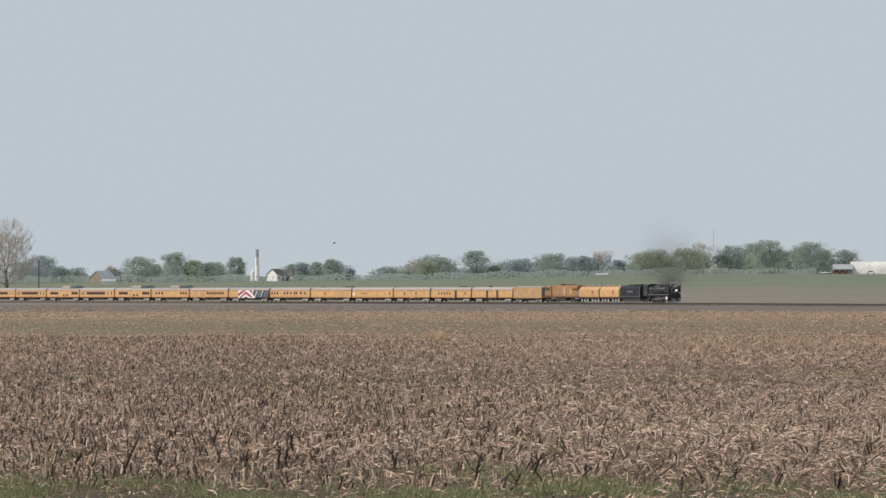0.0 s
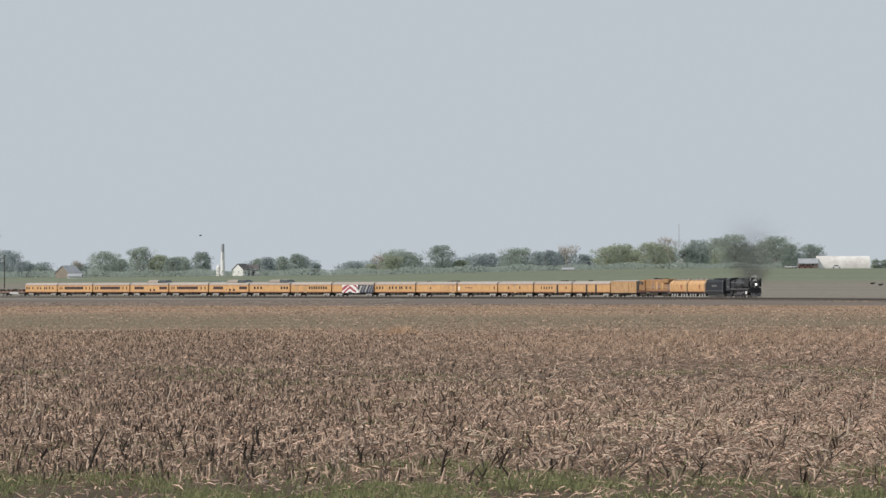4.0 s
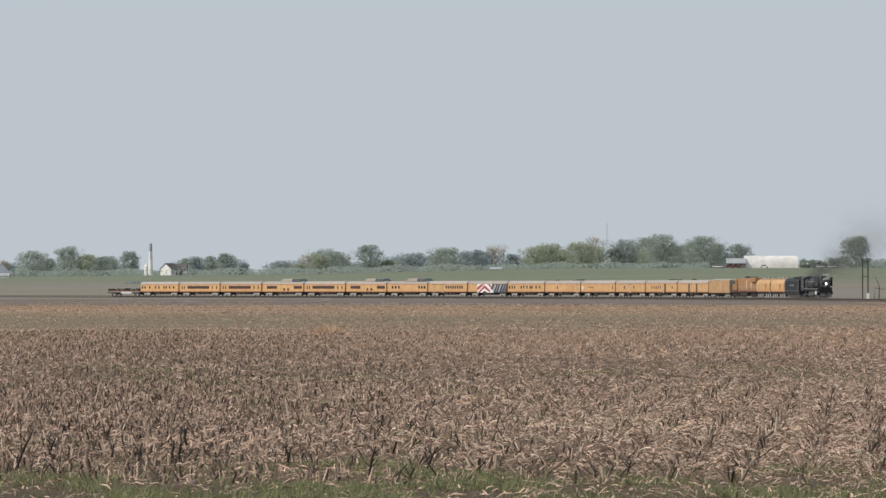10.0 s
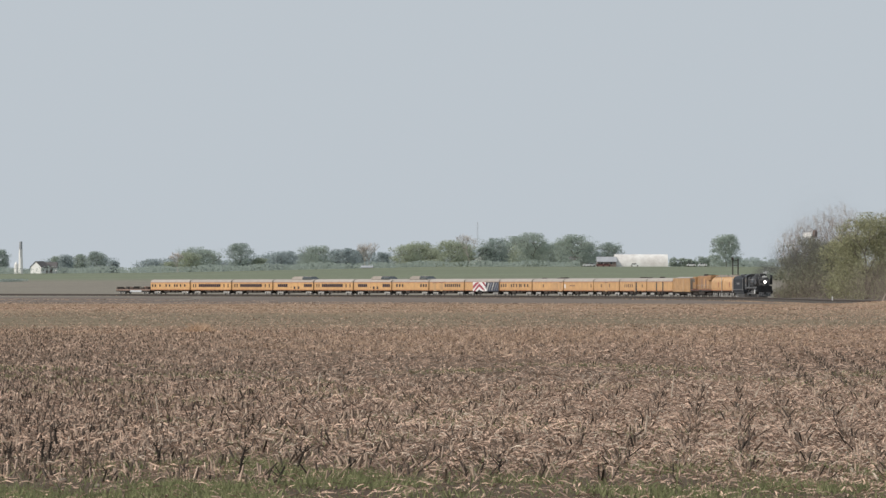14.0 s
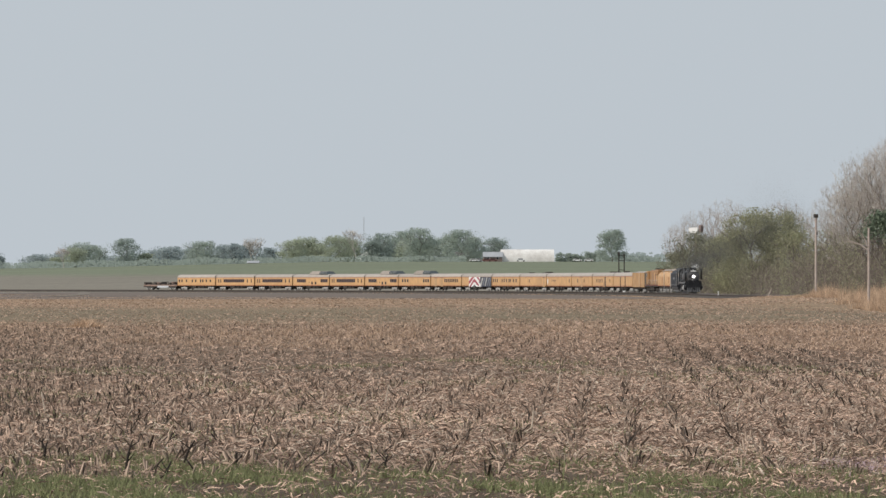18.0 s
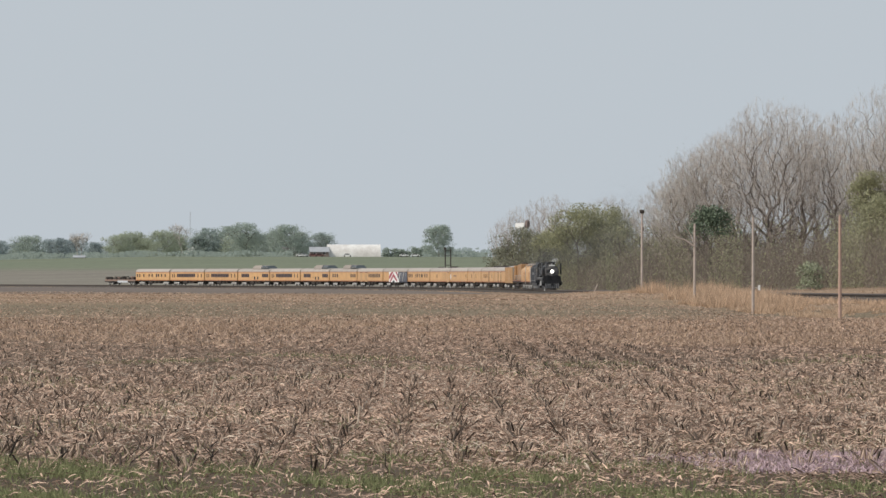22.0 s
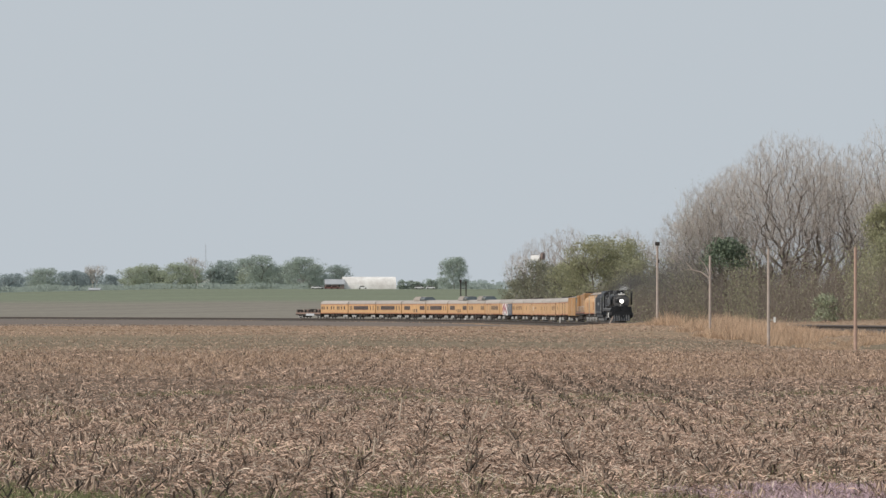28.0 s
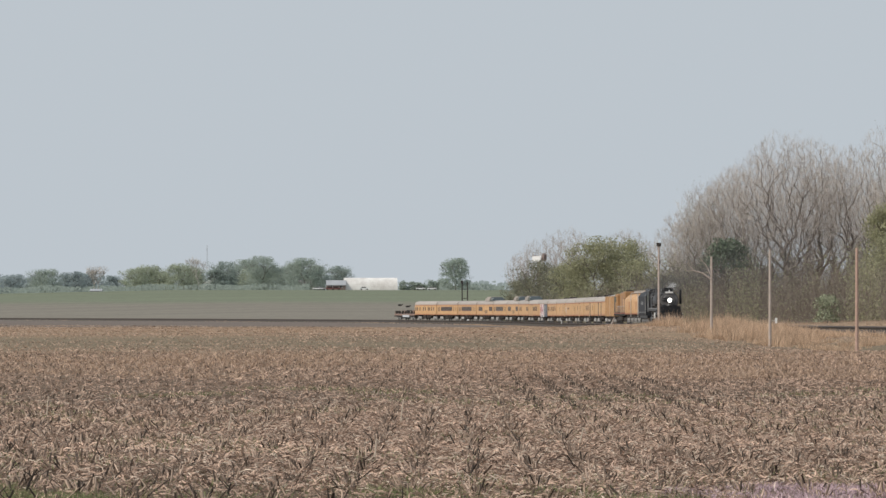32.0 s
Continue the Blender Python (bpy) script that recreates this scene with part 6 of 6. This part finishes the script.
    hx, hy = np.interp(s + 1, TS, TX) - np.interp(s - 1, TS, TX), np.interp(s + 1, TS, TY) - np.interp(s - 1, TS, TY)
    o = rng.uniform(3.6, 8.0, n)
    gx, gy = cx + hy / np.hypot(hx, hy) * o, cy - hx / np.hypot(hx, hy) * o
    keep = np.sin(s * 0.11) * np.sin(s * 0.037 + 1) + 0.3 * rng.normal(0, 1, n) > -0.1
    gx, gy = gx[keep], gy[keep]
    blades("bank_grass", np.stack([gx, gy, land(gx, gy) - 0.05], 1), np.full(len(gx), 0.55), np.full(len(gx), 0.03), 0.4, rng, "straw", "dry grass growing up the ballast bank", "grass")
    blades("trackside_grass", np.stack([x, y, land(x, y) - 0.05], 1), np.full(len(x), 0.26), np.full(len(x), 0.05), 0.4, rng, "straw", "dry grass along the ballast foot", "grass")


build_tall_grass()

ROW_DIR = 0.0105   # slope of the corn rows
ROW_AT = 0.10
ROW = 0.76
B0, B1 = -1720.0, 960.0


def wedge(rng, n, d0, d1):
    """Random spots of the visible wedge of field between two distances, even by area."""
    d = np.sqrt(rng.uniform(d0 * d0, d1 * d1, n))
    b = rng.uniform(B0, B1, n)
    return b * d / 10000, d


def litter(name, x, y, length, width, lift, rng, material, label, curl=0.4, bent=True):
    """Flat curled leaves and husks lying about."""
    n = len(x)
    a = rng.uniform(0, 6.283, n)
    L = length * rng.uniform(0.5, 1.5, n)
    W = width * rng.uniform(0.6, 1.4, n)
    z = land(x, y) + rng.uniform(0.0, lift, n)
    t = rng.normal(0, 0.22, n)
    dx, dy, dz = np.cos(a) * np.cos(t), np.sin(a) * np.cos(t), np.sin(t)
    c = np.stack([x, y, z + 0.5 * L * np.abs(dz)], 1)
    d = np.stack([dx, dy, dz], 1) * L[:, None] / 2
    roll = rng.normal(0, 0.5, n)
    u = np.stack([-np.sin(a) * np.cos(roll), np.cos(a) * np.cos(roll), np.sin(roll)], 1) * W[:, None] / 2
    k = np.zeros((n, 3))
    k[:, 2] = curl * L * rng.uniform(-0.2, 0.5, n)
    if not bent:
        V = np.stack([c - d - u * 0.6, c - d + u * 0.6, c + d + u * 0.6 + k, c + d - u * 0.6 + k], 1)
        return tagged(new(name, raw_mesh(name, V.reshape(-1, 3), np.arange(4 * n).reshape(n, 4), M[material])), label, "crop residue", kind="stuff")
    V = np.stack([c - d - u * 0.5, c - d + u * 0.5, c + k + u, c + k - u, c + d + u * 0.3, c + d - u * 0.3], 1)
    b = np.arange(n)[:, None] * 6
    F = np.concatenate([b + np.array([0, 1, 2, 3]), b + np.array([3, 2, 4, 5])])
    return tagged(new(name, raw_mesh(name, V.reshape(-1, 3), F, M[material])), label, "crop residue", kind="stuff")


def row_spots(rng, d0, d1, step, stray=0.05):
    """Places along the planted rows."""
    out = []
    lo, hi = B0 * d1 / 10000, B1 * d1 / 10000
    for k in range(int(lo / ROW) - 6, int(hi / ROW) + 6):
        y = np.arange(d0, d1, step) + rng.uniform(-0.4, 0.4, len(np.arange(d0, d1, step))) * step
        x = ROW_AT + k * ROW + (y - 60) * ROW_DIR + rng.normal(0, stray, len(y))
        ok = (x > B0 * y / 10000) & (x < B1 * y / 10000)
        out.append(np.stack([x[ok], y[ok]], 1))
    return np.concatenate(out)


def row_offset(x, y):
    """Row number, and metres aside from the middle of that row."""
    u = (x - ROW_AT - (y - 60) * ROW_DIR) / ROW
    k = np.round(u)
    return k.astype(int), (u - k) * ROW


def stubs(name, xy, rng, h, r, label, lean=0.5, material="stalk"):
    """Cut stalks, three-sided and leaning, some snapped short."""
    n = len(xy)
    z = land(xy[:, 0], xy[:, 1]) - 0.03
    H = h * rng.uniform(0.3, 1.25, n)
    tip = rng.normal(0, 1.0, (n, 2)) * (lean * H)[:, None]
    R = r * rng.uniform(0.7, 1.4, n)
    a0 = rng.uniform(0, 6.28, n)
    P = np.stack([xy[:, 0], xy[:, 1], z], 1)
    Q = P + np.stack([tip[:, 0], tip[:, 1], H], 1)
    ring = [np.stack([np.cos(a0 + k * 2.094) * R, np.sin(a0 + k * 2.094) * R, np.zeros(n)], 1) for k in range(3)]
    V = np.stack([P + ring[0], P + ring[1], P + ring[2], Q + ring[0] * 0.8, Q + ring[1] * 0.8, Q + ring[2] * 0.8], 1)
    b = np.arange(n)[:, None] * 6
    F = np.concatenate([b + np.array([0, 1, 4, 3]), b + np.array([1, 2, 5, 4]), b + np.array([2, 0, 3, 5])])
    return tagged(new(name, raw_mesh(name, V.reshape(-1, 3), F, M[material])), label, "stubble", kind="stuff")


def build_field():
    rng = np.random.default_rng(31)
    west = lambda xy: np.interp(xy[:, 0] / xy[:, 1], [-0.11, -0.045], [1.0, 0.0])   # upright short stubble in the west, flattened rows in the east
    ph = rng.uniform(0, 6.28, (3, 400))
    # near rows
    xy = row_spots(rng, 60, 128, 0.045)
    xy = xy[xy[:, 1] + rng.normal(0, 5, len(xy)) < 117]
    k, _ = row_offset(xy[:, 0], xy[:, 1])
    ki = k % 400
    wave = np.sin(xy[:, 1] * 0.8 + ph[0][ki]) + 0.8 * np.sin(xy[:, 1] * 1.9 + ph[1][ki]) + 0.6 * np.sin(xy[:, 1] * 4.1 + ph[2][ki])
    w = west(xy)
    chance = (1 - w) * np.where(wave > 0.9, 0.75, 0.05) + w * np.where(wave > 0.2, 0.75, 0.42)
    pick = rng.random(len(xy)) < chance
    xy, w = xy[pick], w[pick]
    xy = xy + rng.normal(0, 1, xy.shape) * np.stack([0.055 + 0.12 * w, 0.05 + 0 * w], 1)
    h = np.where(w > 0.5, 0.145, 0.17)
    dark = rng.random(len(xy)) < 0.24 + 0.14 * w
    stubs("corn_stubble", xy[~dark], rng, h[~dark], 0.0135, "broken grey-brown corn stubs in rows", np.where(w > 0.5, 0.34, 0.60)[~dark])
    stubs("dark_stubble", xy[dark], rng, h[dark] * 1.05, 0.014, "dark corn stubs among the rows", np.where(w > 0.5, 0.34, 0.60)[dark], "dark_stalk")
    q = np.repeat(xy, 2, 0) + rng.normal(0, 0.07, (2 * len(xy), 2))
    q = q[rng.random(len(q)) < np.interp(q[:, 0] / q[:, 1], [-0.10, -0.04], [0.35, 1.0])]
    blades("torn_leaves", np.stack([q[:, 0], q[:, 1], land(q[:, 0], q[:, 1])], 1), np.full(len(q), 0.10), np.full(len(q), 0.008), 1.2, rng, "residue", "torn corn leaves standing about the stubs", "crop residue")
    # middle distance
    xy = row_spots(rng, 106, 270, 0.13, 0.07)
    xy = xy[xy[:, 1] + rng.normal(0, 5, len(xy)) > 117]
    k, _ = row_offset(xy[:, 0], xy[:, 1])
    w = west(xy)
    wave = np.sin(xy[:, 1] * 0.5 + ph[0][k % 400]) + np.sin(xy[:, 0] * 0.31 + xy[:, 1] * 0.043)
    dark_row = np.isin(k, (3, 4, 5, 6, 7, 8)) & (xy[:, 1] < 175)
    chance = (1 - w) * np.where(dark_row, 0.42, np.where(wave > 0.3, 0.36, 0.10)) + w * np.where(wave > 0.0, 0.60, 0.38)
    pick = rng.random(len(xy)) < chance
    xy, w, dark_row = xy[pick], w[pick], dark_row[pick]
    dark = (rng.random(len(xy)) < 0.20 + 0.22 * w) | (dark_row & (rng.random(len(xy)) < 0.4))
    stubs("corn_stubble", xy[~dark], rng, 0.13, 0.017, "broken grey-brown corn stubs in rows", 0.4)
    stubs("dark_stubble", xy[dark], rng, 0.12, 0.018, "dark corn stubs among the rows", 0.4, "dark_stalk")
    xy = row_spots(rng, 270, 470, 0.9, 0.35)
    stubs("corn_stubble", xy[rng.random(len(xy)) < 0.25], rng, 0.09, 0.024, "broken grey-brown corn stubs in rows", 0.4)

    def spread(x, y, west_left, open_row):
        """Litter thins out in the west and lies between the rows rather than on them."""
        _, off = row_offset(x, y)
        share = np.interp(x / y, [-0.12, -0.03, 0.01], [west_left, 0.6, 1.0])
        on_row = np.exp(-(off / 0.16) ** 2)
        keep = rng.random(len(x)) < share * (1 - open_row * on_row * (y < 130) - 0.55 * open_row * on_row * (y >= 130))
        return x[keep], y[keep]

    def off_flowers(x, y):
        bed = (x > 3.9) & (y > 59) & (y < 65.0 + 0.55 * (x - 2.0))
        keep = ~bed | (rng.random(len(x)) < 0.15)
        return x[keep], y[keep]

    x, y = spread(*wedge(rng, 330000, 50, 134), 0.5, 0.62)
    keep = y + rng.uniform(-16, 16, len(y)) < 118
    x, y = x[keep], y[keep]
    keep = (y + rng.normal(0, 1.2, len(y)) > np.interp(x / y, [0.0, 0.03], [63.0, 58.0])) | (rng.random(len(y)) < 0.32)
    x, y = x[keep], y[keep]
    x, y = off_flowers(x, y)
    litter("corn_residue", x, y, 0.125, 0.0175, 0.045, rng, "residue", "thick litter of dry corn leaves and husks")
    x, y = spread(*wedge(rng, 270000, 100, 310), 0.5, 0.42)
    keep = (y + rng.uniform(-75, 75, len(y)) < 250) & (y + rng.uniform(-16, 16, len(y)) > 118)
    x, y = x[keep], y[keep]
    k, off = row_offset(x, y)
    keep = ~(np.isin(k, (3, 4, 5, 6, 7, 8)) & (y < 175) & (np.abs(off) < 0.13) & (rng.random(len(x)) < 0.55))
    x, y = x[keep], y[keep]
    litter("corn_residue", x, y, 0.14, 0.027, 0.03, rng, "residue", "thick litter of dry corn leaves and husks", 0.3, False)
    x, y = spread(*wedge(rng, 190000, 250, 480), 0.45, 0.0)
    keep = rng.random(len(x)) < np.interp(y, [250, 290, 330, 430, 480], [0.85, 0.5, 0.36, 0.36, 0.6]) * (0.3 + 0.7 * (np.sin(x * 0.13 + 1.5 * np.sin(y * 0.021)) * np.sin(y * 0.035 + 0.02 * x) > -0.1))
    x, y = x[keep], y[keep]
    litter("corn_residue", x, y, 0.15, 0.04, 0.02, rng, "residue", "thick litter of dry corn leaves and husks", 0.3, False)
    x, y = wedge(rng, 150000, 480, 760)
    keep = rng.random(len(x)) < 0.2 + 0.7 * (np.sin(y * 0.06 + np.sin(x * 0.05)) > -0.2)
    x, y = x[keep], y[keep]
    far = y > 560 + 40 * np.sin(x * 0.06)
    litter("straw_litter", x[far], y[far], 0.16, 0.07, 0.02, rng, "belt_straw", "tan straw litter along the field's far edge", 0.1, False)
    x, y = x[~far], y[~far]
    litter("corn_residue", x, y, 0.16, 0.065, 0.02, rng, "residue", "thick litter of dry corn leaves and husks", 0.2, False)
    x, y = spread(*wedge(rng, 80000, 60, 150), 0.2, 0.3)
    keep = y + rng.uniform(-25, 25, len(y)) < 120
    x, y = x[keep], y[keep]
    keep = y + rng.normal(0, 1.2, len(y)) > np.interp(x / y, [0.0, 0.03], [65.0, 59.0])
    x, y = off_flowers(x[keep], y[keep])
    litter("bleached_husk", x, y, 0.12, 0.014, 0.05, rng, "husk", "scattered bleached corn husks")
    # yellower straw belt in the middle distance
    x, y = wedge(rng, 52000, 168, 272)
    keep = np.sin(x * 0.23 + 2 * np.sin(y * 0.06)) * np.sin(y * 0.11 + x * 0.05) + 0.7 * np.sin(x * 0.9 + y * 0.4) - 0.5 * np.sin(x * 0.31 + 1.0) > np.interp(x / y, [-0.06, 0.0], [0.95, 0.15])
    keep &= y + rng.normal(0, 16, len(y)) < 255
    x, y = x[keep], y[keep]
    blades("straw_belt", np.stack([x, y, land(x, y)], 1), np.full(len(x), 0.17), np.full(len(x), 0.022), 0.9, rng, "belt_straw", "yellowish straw belt across the field", "straw")
    hx, hy = place(-829, 256)
    q = rng.normal(0, 1, (900, 2)) * np.array([0.42, 0.6])
    x, y = hx + q[:, 0], hy + q[:, 1]
    blades("straw_heap", np.stack([x, y, land(x, y)], 1), 0.34 * np.exp(-(q[:, 0] / 0.5) ** 2) + 0.06, np.full(900, 0.02), 0.7, rng, "straw", "small heap of orange straw left in the field", "straw")
    # dry weeds on the bare strip before the line
    x, y = wedge(rng, 60000, 725, 1240)
    keep = (np.sin(x * 0.05 + 2 * np.sin(y * 0.012)) * np.sin(y * 0.03 + 0.02 * x) + 0.5 * np.sin(x * 0.31) > 0.0) & (x < np.interp(y, [725, 1240], [16, -120]))
    x, y = x[keep], y[keep]
    blades("strip_weeds", np.stack([x, y, land(x, y)], 1), np.full(len(x), 0.14), np.full(len(x), 0.06), 0.9, rng, "stalk", "low dry weeds on the bare strip before the line", "weeds")
    # verge grass at the field's near edge, in patches
    x, y = wedge(rng, 110000, 50, 73)
    edge = 65.0 + 2.0 * np.sin(x * 0.9) + 1.2 * np.sin(x * 2.3 + 1)
    patch = np.sin(x * 1.1 + 1.4 * np.sin(y * 0.7)) + 0.8 * np.sin(x * 2.9 + y * 0.8 + 1) + 0.5 * np.sin(y * 1.9 - x * 0.6)
    keep = (y < edge) & (patch > 0.24 + np.interp(x / y, [-0.03, 0.0], [0.0, 0.45]) + np.clip((y - 58) * 0.08, 0, 1) + rng.normal(0, 0.35, len(x)))
    keep |= (rng.random(len(x)) < 0.06) & (y < edge + 4)
    x, y = x[keep], y[keep]
    blades("verge_grass", np.stack([x, y, land(x, y) - 0.01], 1), np.full(len(x), 0.105), np.full(len(x), 0.009), 0.5, rng, "grass", "patchy young green grass at the field edge", "grass")
    # purple flowering weeds
    x, y = wedge(rng, 190000, 52, 74)
    keep = (x > 2.6 + 0.35 * np.sin(y * 1.7)) & (y > 60.0) & (rng.random(len(x)) < np.clip((x - 2.3) / 2.2, 0, 1) ** 1.5) & (y < 65.5 + 0.55 * (x - 2.0) + 0.8 * np.sin(x * 3.0)) & (np.sin(x * 2.2 + y * 1.4) + np.sin(y * 2.3 - x) > -0.9)
    x, y = x[keep], y[keep]
    blades("purple_henbit", np.stack([x, y, land(x, y)], 1), np.full(len(x), 0.075), np.full(len(x), 0.010), 0.9, rng, "henbit", "low purple flowering weeds at the field edge", "flowers")
    # young green between the residue
    x, y = wedge(rng, 40000, 64, 150)
    keep = np.sin(x * 0.8 + 1.3 * np.sin(y * 0.3)) * np.sin(y * 0.21 + 0.4 * x) > 0.35
    x, y = x[keep], y[keep]
    blades("sprouting_grass", np.stack([x, y, land(x, y)], 1), np.full(len(x), 0.09), np.full(len(x), 0.012), 0.6, rng, "grass", "faint green sprouts among the residue", "grass")


build_field()


def dead_weed(b, d, h, lean, seed, fork=True):
    e = tagged(new("dead_weed"), "dark dead weed stalk standing at the field edge", "weed", "dead weeds")
    rng = np.random.default_rng(seed)
    p1 = Vector((lean * h, 0.02, h))
    items = [((0, 0, -0.05), tuple(p1 * 0.55), 0.018, 0.014), (tuple(p1 * 0.55), tuple(p1 + Vector((0.02, 0, 0))), 0.014, 0.006)]
    bm = rods(*items, seg=6)
    part("stem", bm, M["weed"], e)
    if fork:
        for k in range(3):
            q = p1 * rng.uniform(0.3, 0.8)
            r = q + Vector((rng.uniform(-0.12, 0.12), 0.02, rng.uniform(0.05, 0.14)))
            part("twig", rods((tuple(q), tuple(r), 0.008, 0.004), seg=5), M["weed"], e)
    x, y = place(b, d)
    e.matrix_basis = pose(x, y, ground_z(x, y))


for i, (b, d, h, ln) in enumerate(((-1395, 63, 0.52, 0.42), (-660, 64, 0.30, 0.45), (-1170, 66, 0.28, 0.08), (-760, 62, 0.36, 0.18), (-1110, 67, 0.26, 0.02), (-1097, 67, 0.25, 0.0),
                                  (-1330, 70, 0.22, 0.3), (-1480, 66, 0.22, 0.4), (-1080, 72, 0.34, -0.25), (-905, 66, 0.24, 0.15), (-560, 63, 0.2, -0.2), (-690, 60, 0.18, 0.3), (-300, 62, 0.2, 0.1), (-1230, 75, 0.3, 0.3))):
    dead_weed(b, d, h, ln, 900 + i)


def pale_stalk(b, d, h, lean, seed):
    e = tagged(new("corn_stalk"), "tall pale broken corn stalk standing alone", "corn stalk", "standing corn stalks")
    bm = rods(((0, 0, -0.05), (lean * h, 0, h), 0.014, 0.009), ((lean * h, 0, h), (lean * h + 0.05, 0.02, h - 0.12), 0.008, 0.004), seg=6)
    part("stem", bm, M["husk"], e)
    x, y = place(b, d)
    e.matrix_basis = pose(x, y, ground_z(x, y))


for i, (b, d, h, ln) in enumerate(((-1503, 92, 0.55, 0.02), (-1495, 85, 0.36, 0.4), (5, 105, 0.45, 0.15), (150, 105, 0.35, 0.5), (-40, 80, 0.3, 0.1), (-300, 96, 0.35, 0.2), (-900, 88, 0.35, -0.2), (320, 88, 0.3, 0.3), (-1250, 100, 0.4, 0.3), (-620, 110, 0.4, 0.1))):
    pale_stalk(b, d, h, ln, 950 + i)


def stone(b, d, r, seed):
    rng = np.random.default_rng(seed)
    bm = bmesh.new()
    bmesh.ops.create_icosphere(bm, subdivisions=2, radius=r)
    for v in bm.verts:
        v.co *= 1 + 0.18 * float(rng.normal())
        v.co.z *= 0.7
    ob = new("stone", bm_mesh("stone", bm, M["gravel"], True))
    x, y = place(b, d)
    ob.matrix_basis = pose(x, y, ground_z(x, y) + r * 0.35)
    tagged(ob, "pale fieldstone lying at the verge", "stone", "stones")


for i, (b, d, r) in enumerate(((-1072, 60.5, 0.04), (-1335, 72, 0.04), (-1220, 61, 0.035), (-80, 95, 0.04), (-480, 110, 0.05), (-1010, 59, 0.03))):
    stone(b, d, r, 990 + i)


# ---- what moves ----
def motions():
    times = [float(t) for t in range(33)]
    for e, middle, length in TRAIN:
        back = pose(0, 0, 0, 0, 0, 180) if e.name.startswith("diesel") else pose(0, 0, 0)
        walk(e, [(t, car_pose(middle, length, t) @ back) for t in times])
    engine = TRAIN[-1]
    stack = 9.0 - 1.5
    for ob, k in SMOKE:
        rows = []
        for t in times:
            m = car_pose(engine[1], 21.0, t)
            # puffs drift right and later sink, placed to fit the camera's view
            view_drift = min(max((t - 4) / 8, 0), 1)
            p = m @ Vector((stack - 2.0 - 3.4 * k, 0, 5.2 + (2.0 - 0.9 * min(max((t - 16) / 8, 0), 1)) * k))
            rows.append((t, pose(p.x + (1.1 + 3.2 * view_drift) * k + 0.8 * math.sin(0.5 * t + k), p.y, p.z + 0.4 * math.sin(0.7 * t + 2 * k), 0, 0, math.degrees(m.to_euler().z) + 8 * math.sin(0.4 * t + k))))
        walk(ob, rows)
    rows = []
    for t in times:
        m = car_pose(engine[1], 21.0, t) @ pose(7.0, 0.5, 4.95)
        rows.append((t, m))
    walk(STEAM, rows)
    # one bird low before the distant farm, another later; both placed for the camera's view
    walk(BIRDS[0], [(t, pose(*bird_at(t), 0, 0, 180)) for t in times])
    walk(BIRDS[1], [(t, pose(1.15 + 14.0 * (t - 28.4), 60, EYE + 1.63, 0, 0, 0)) for t in times])


motions()
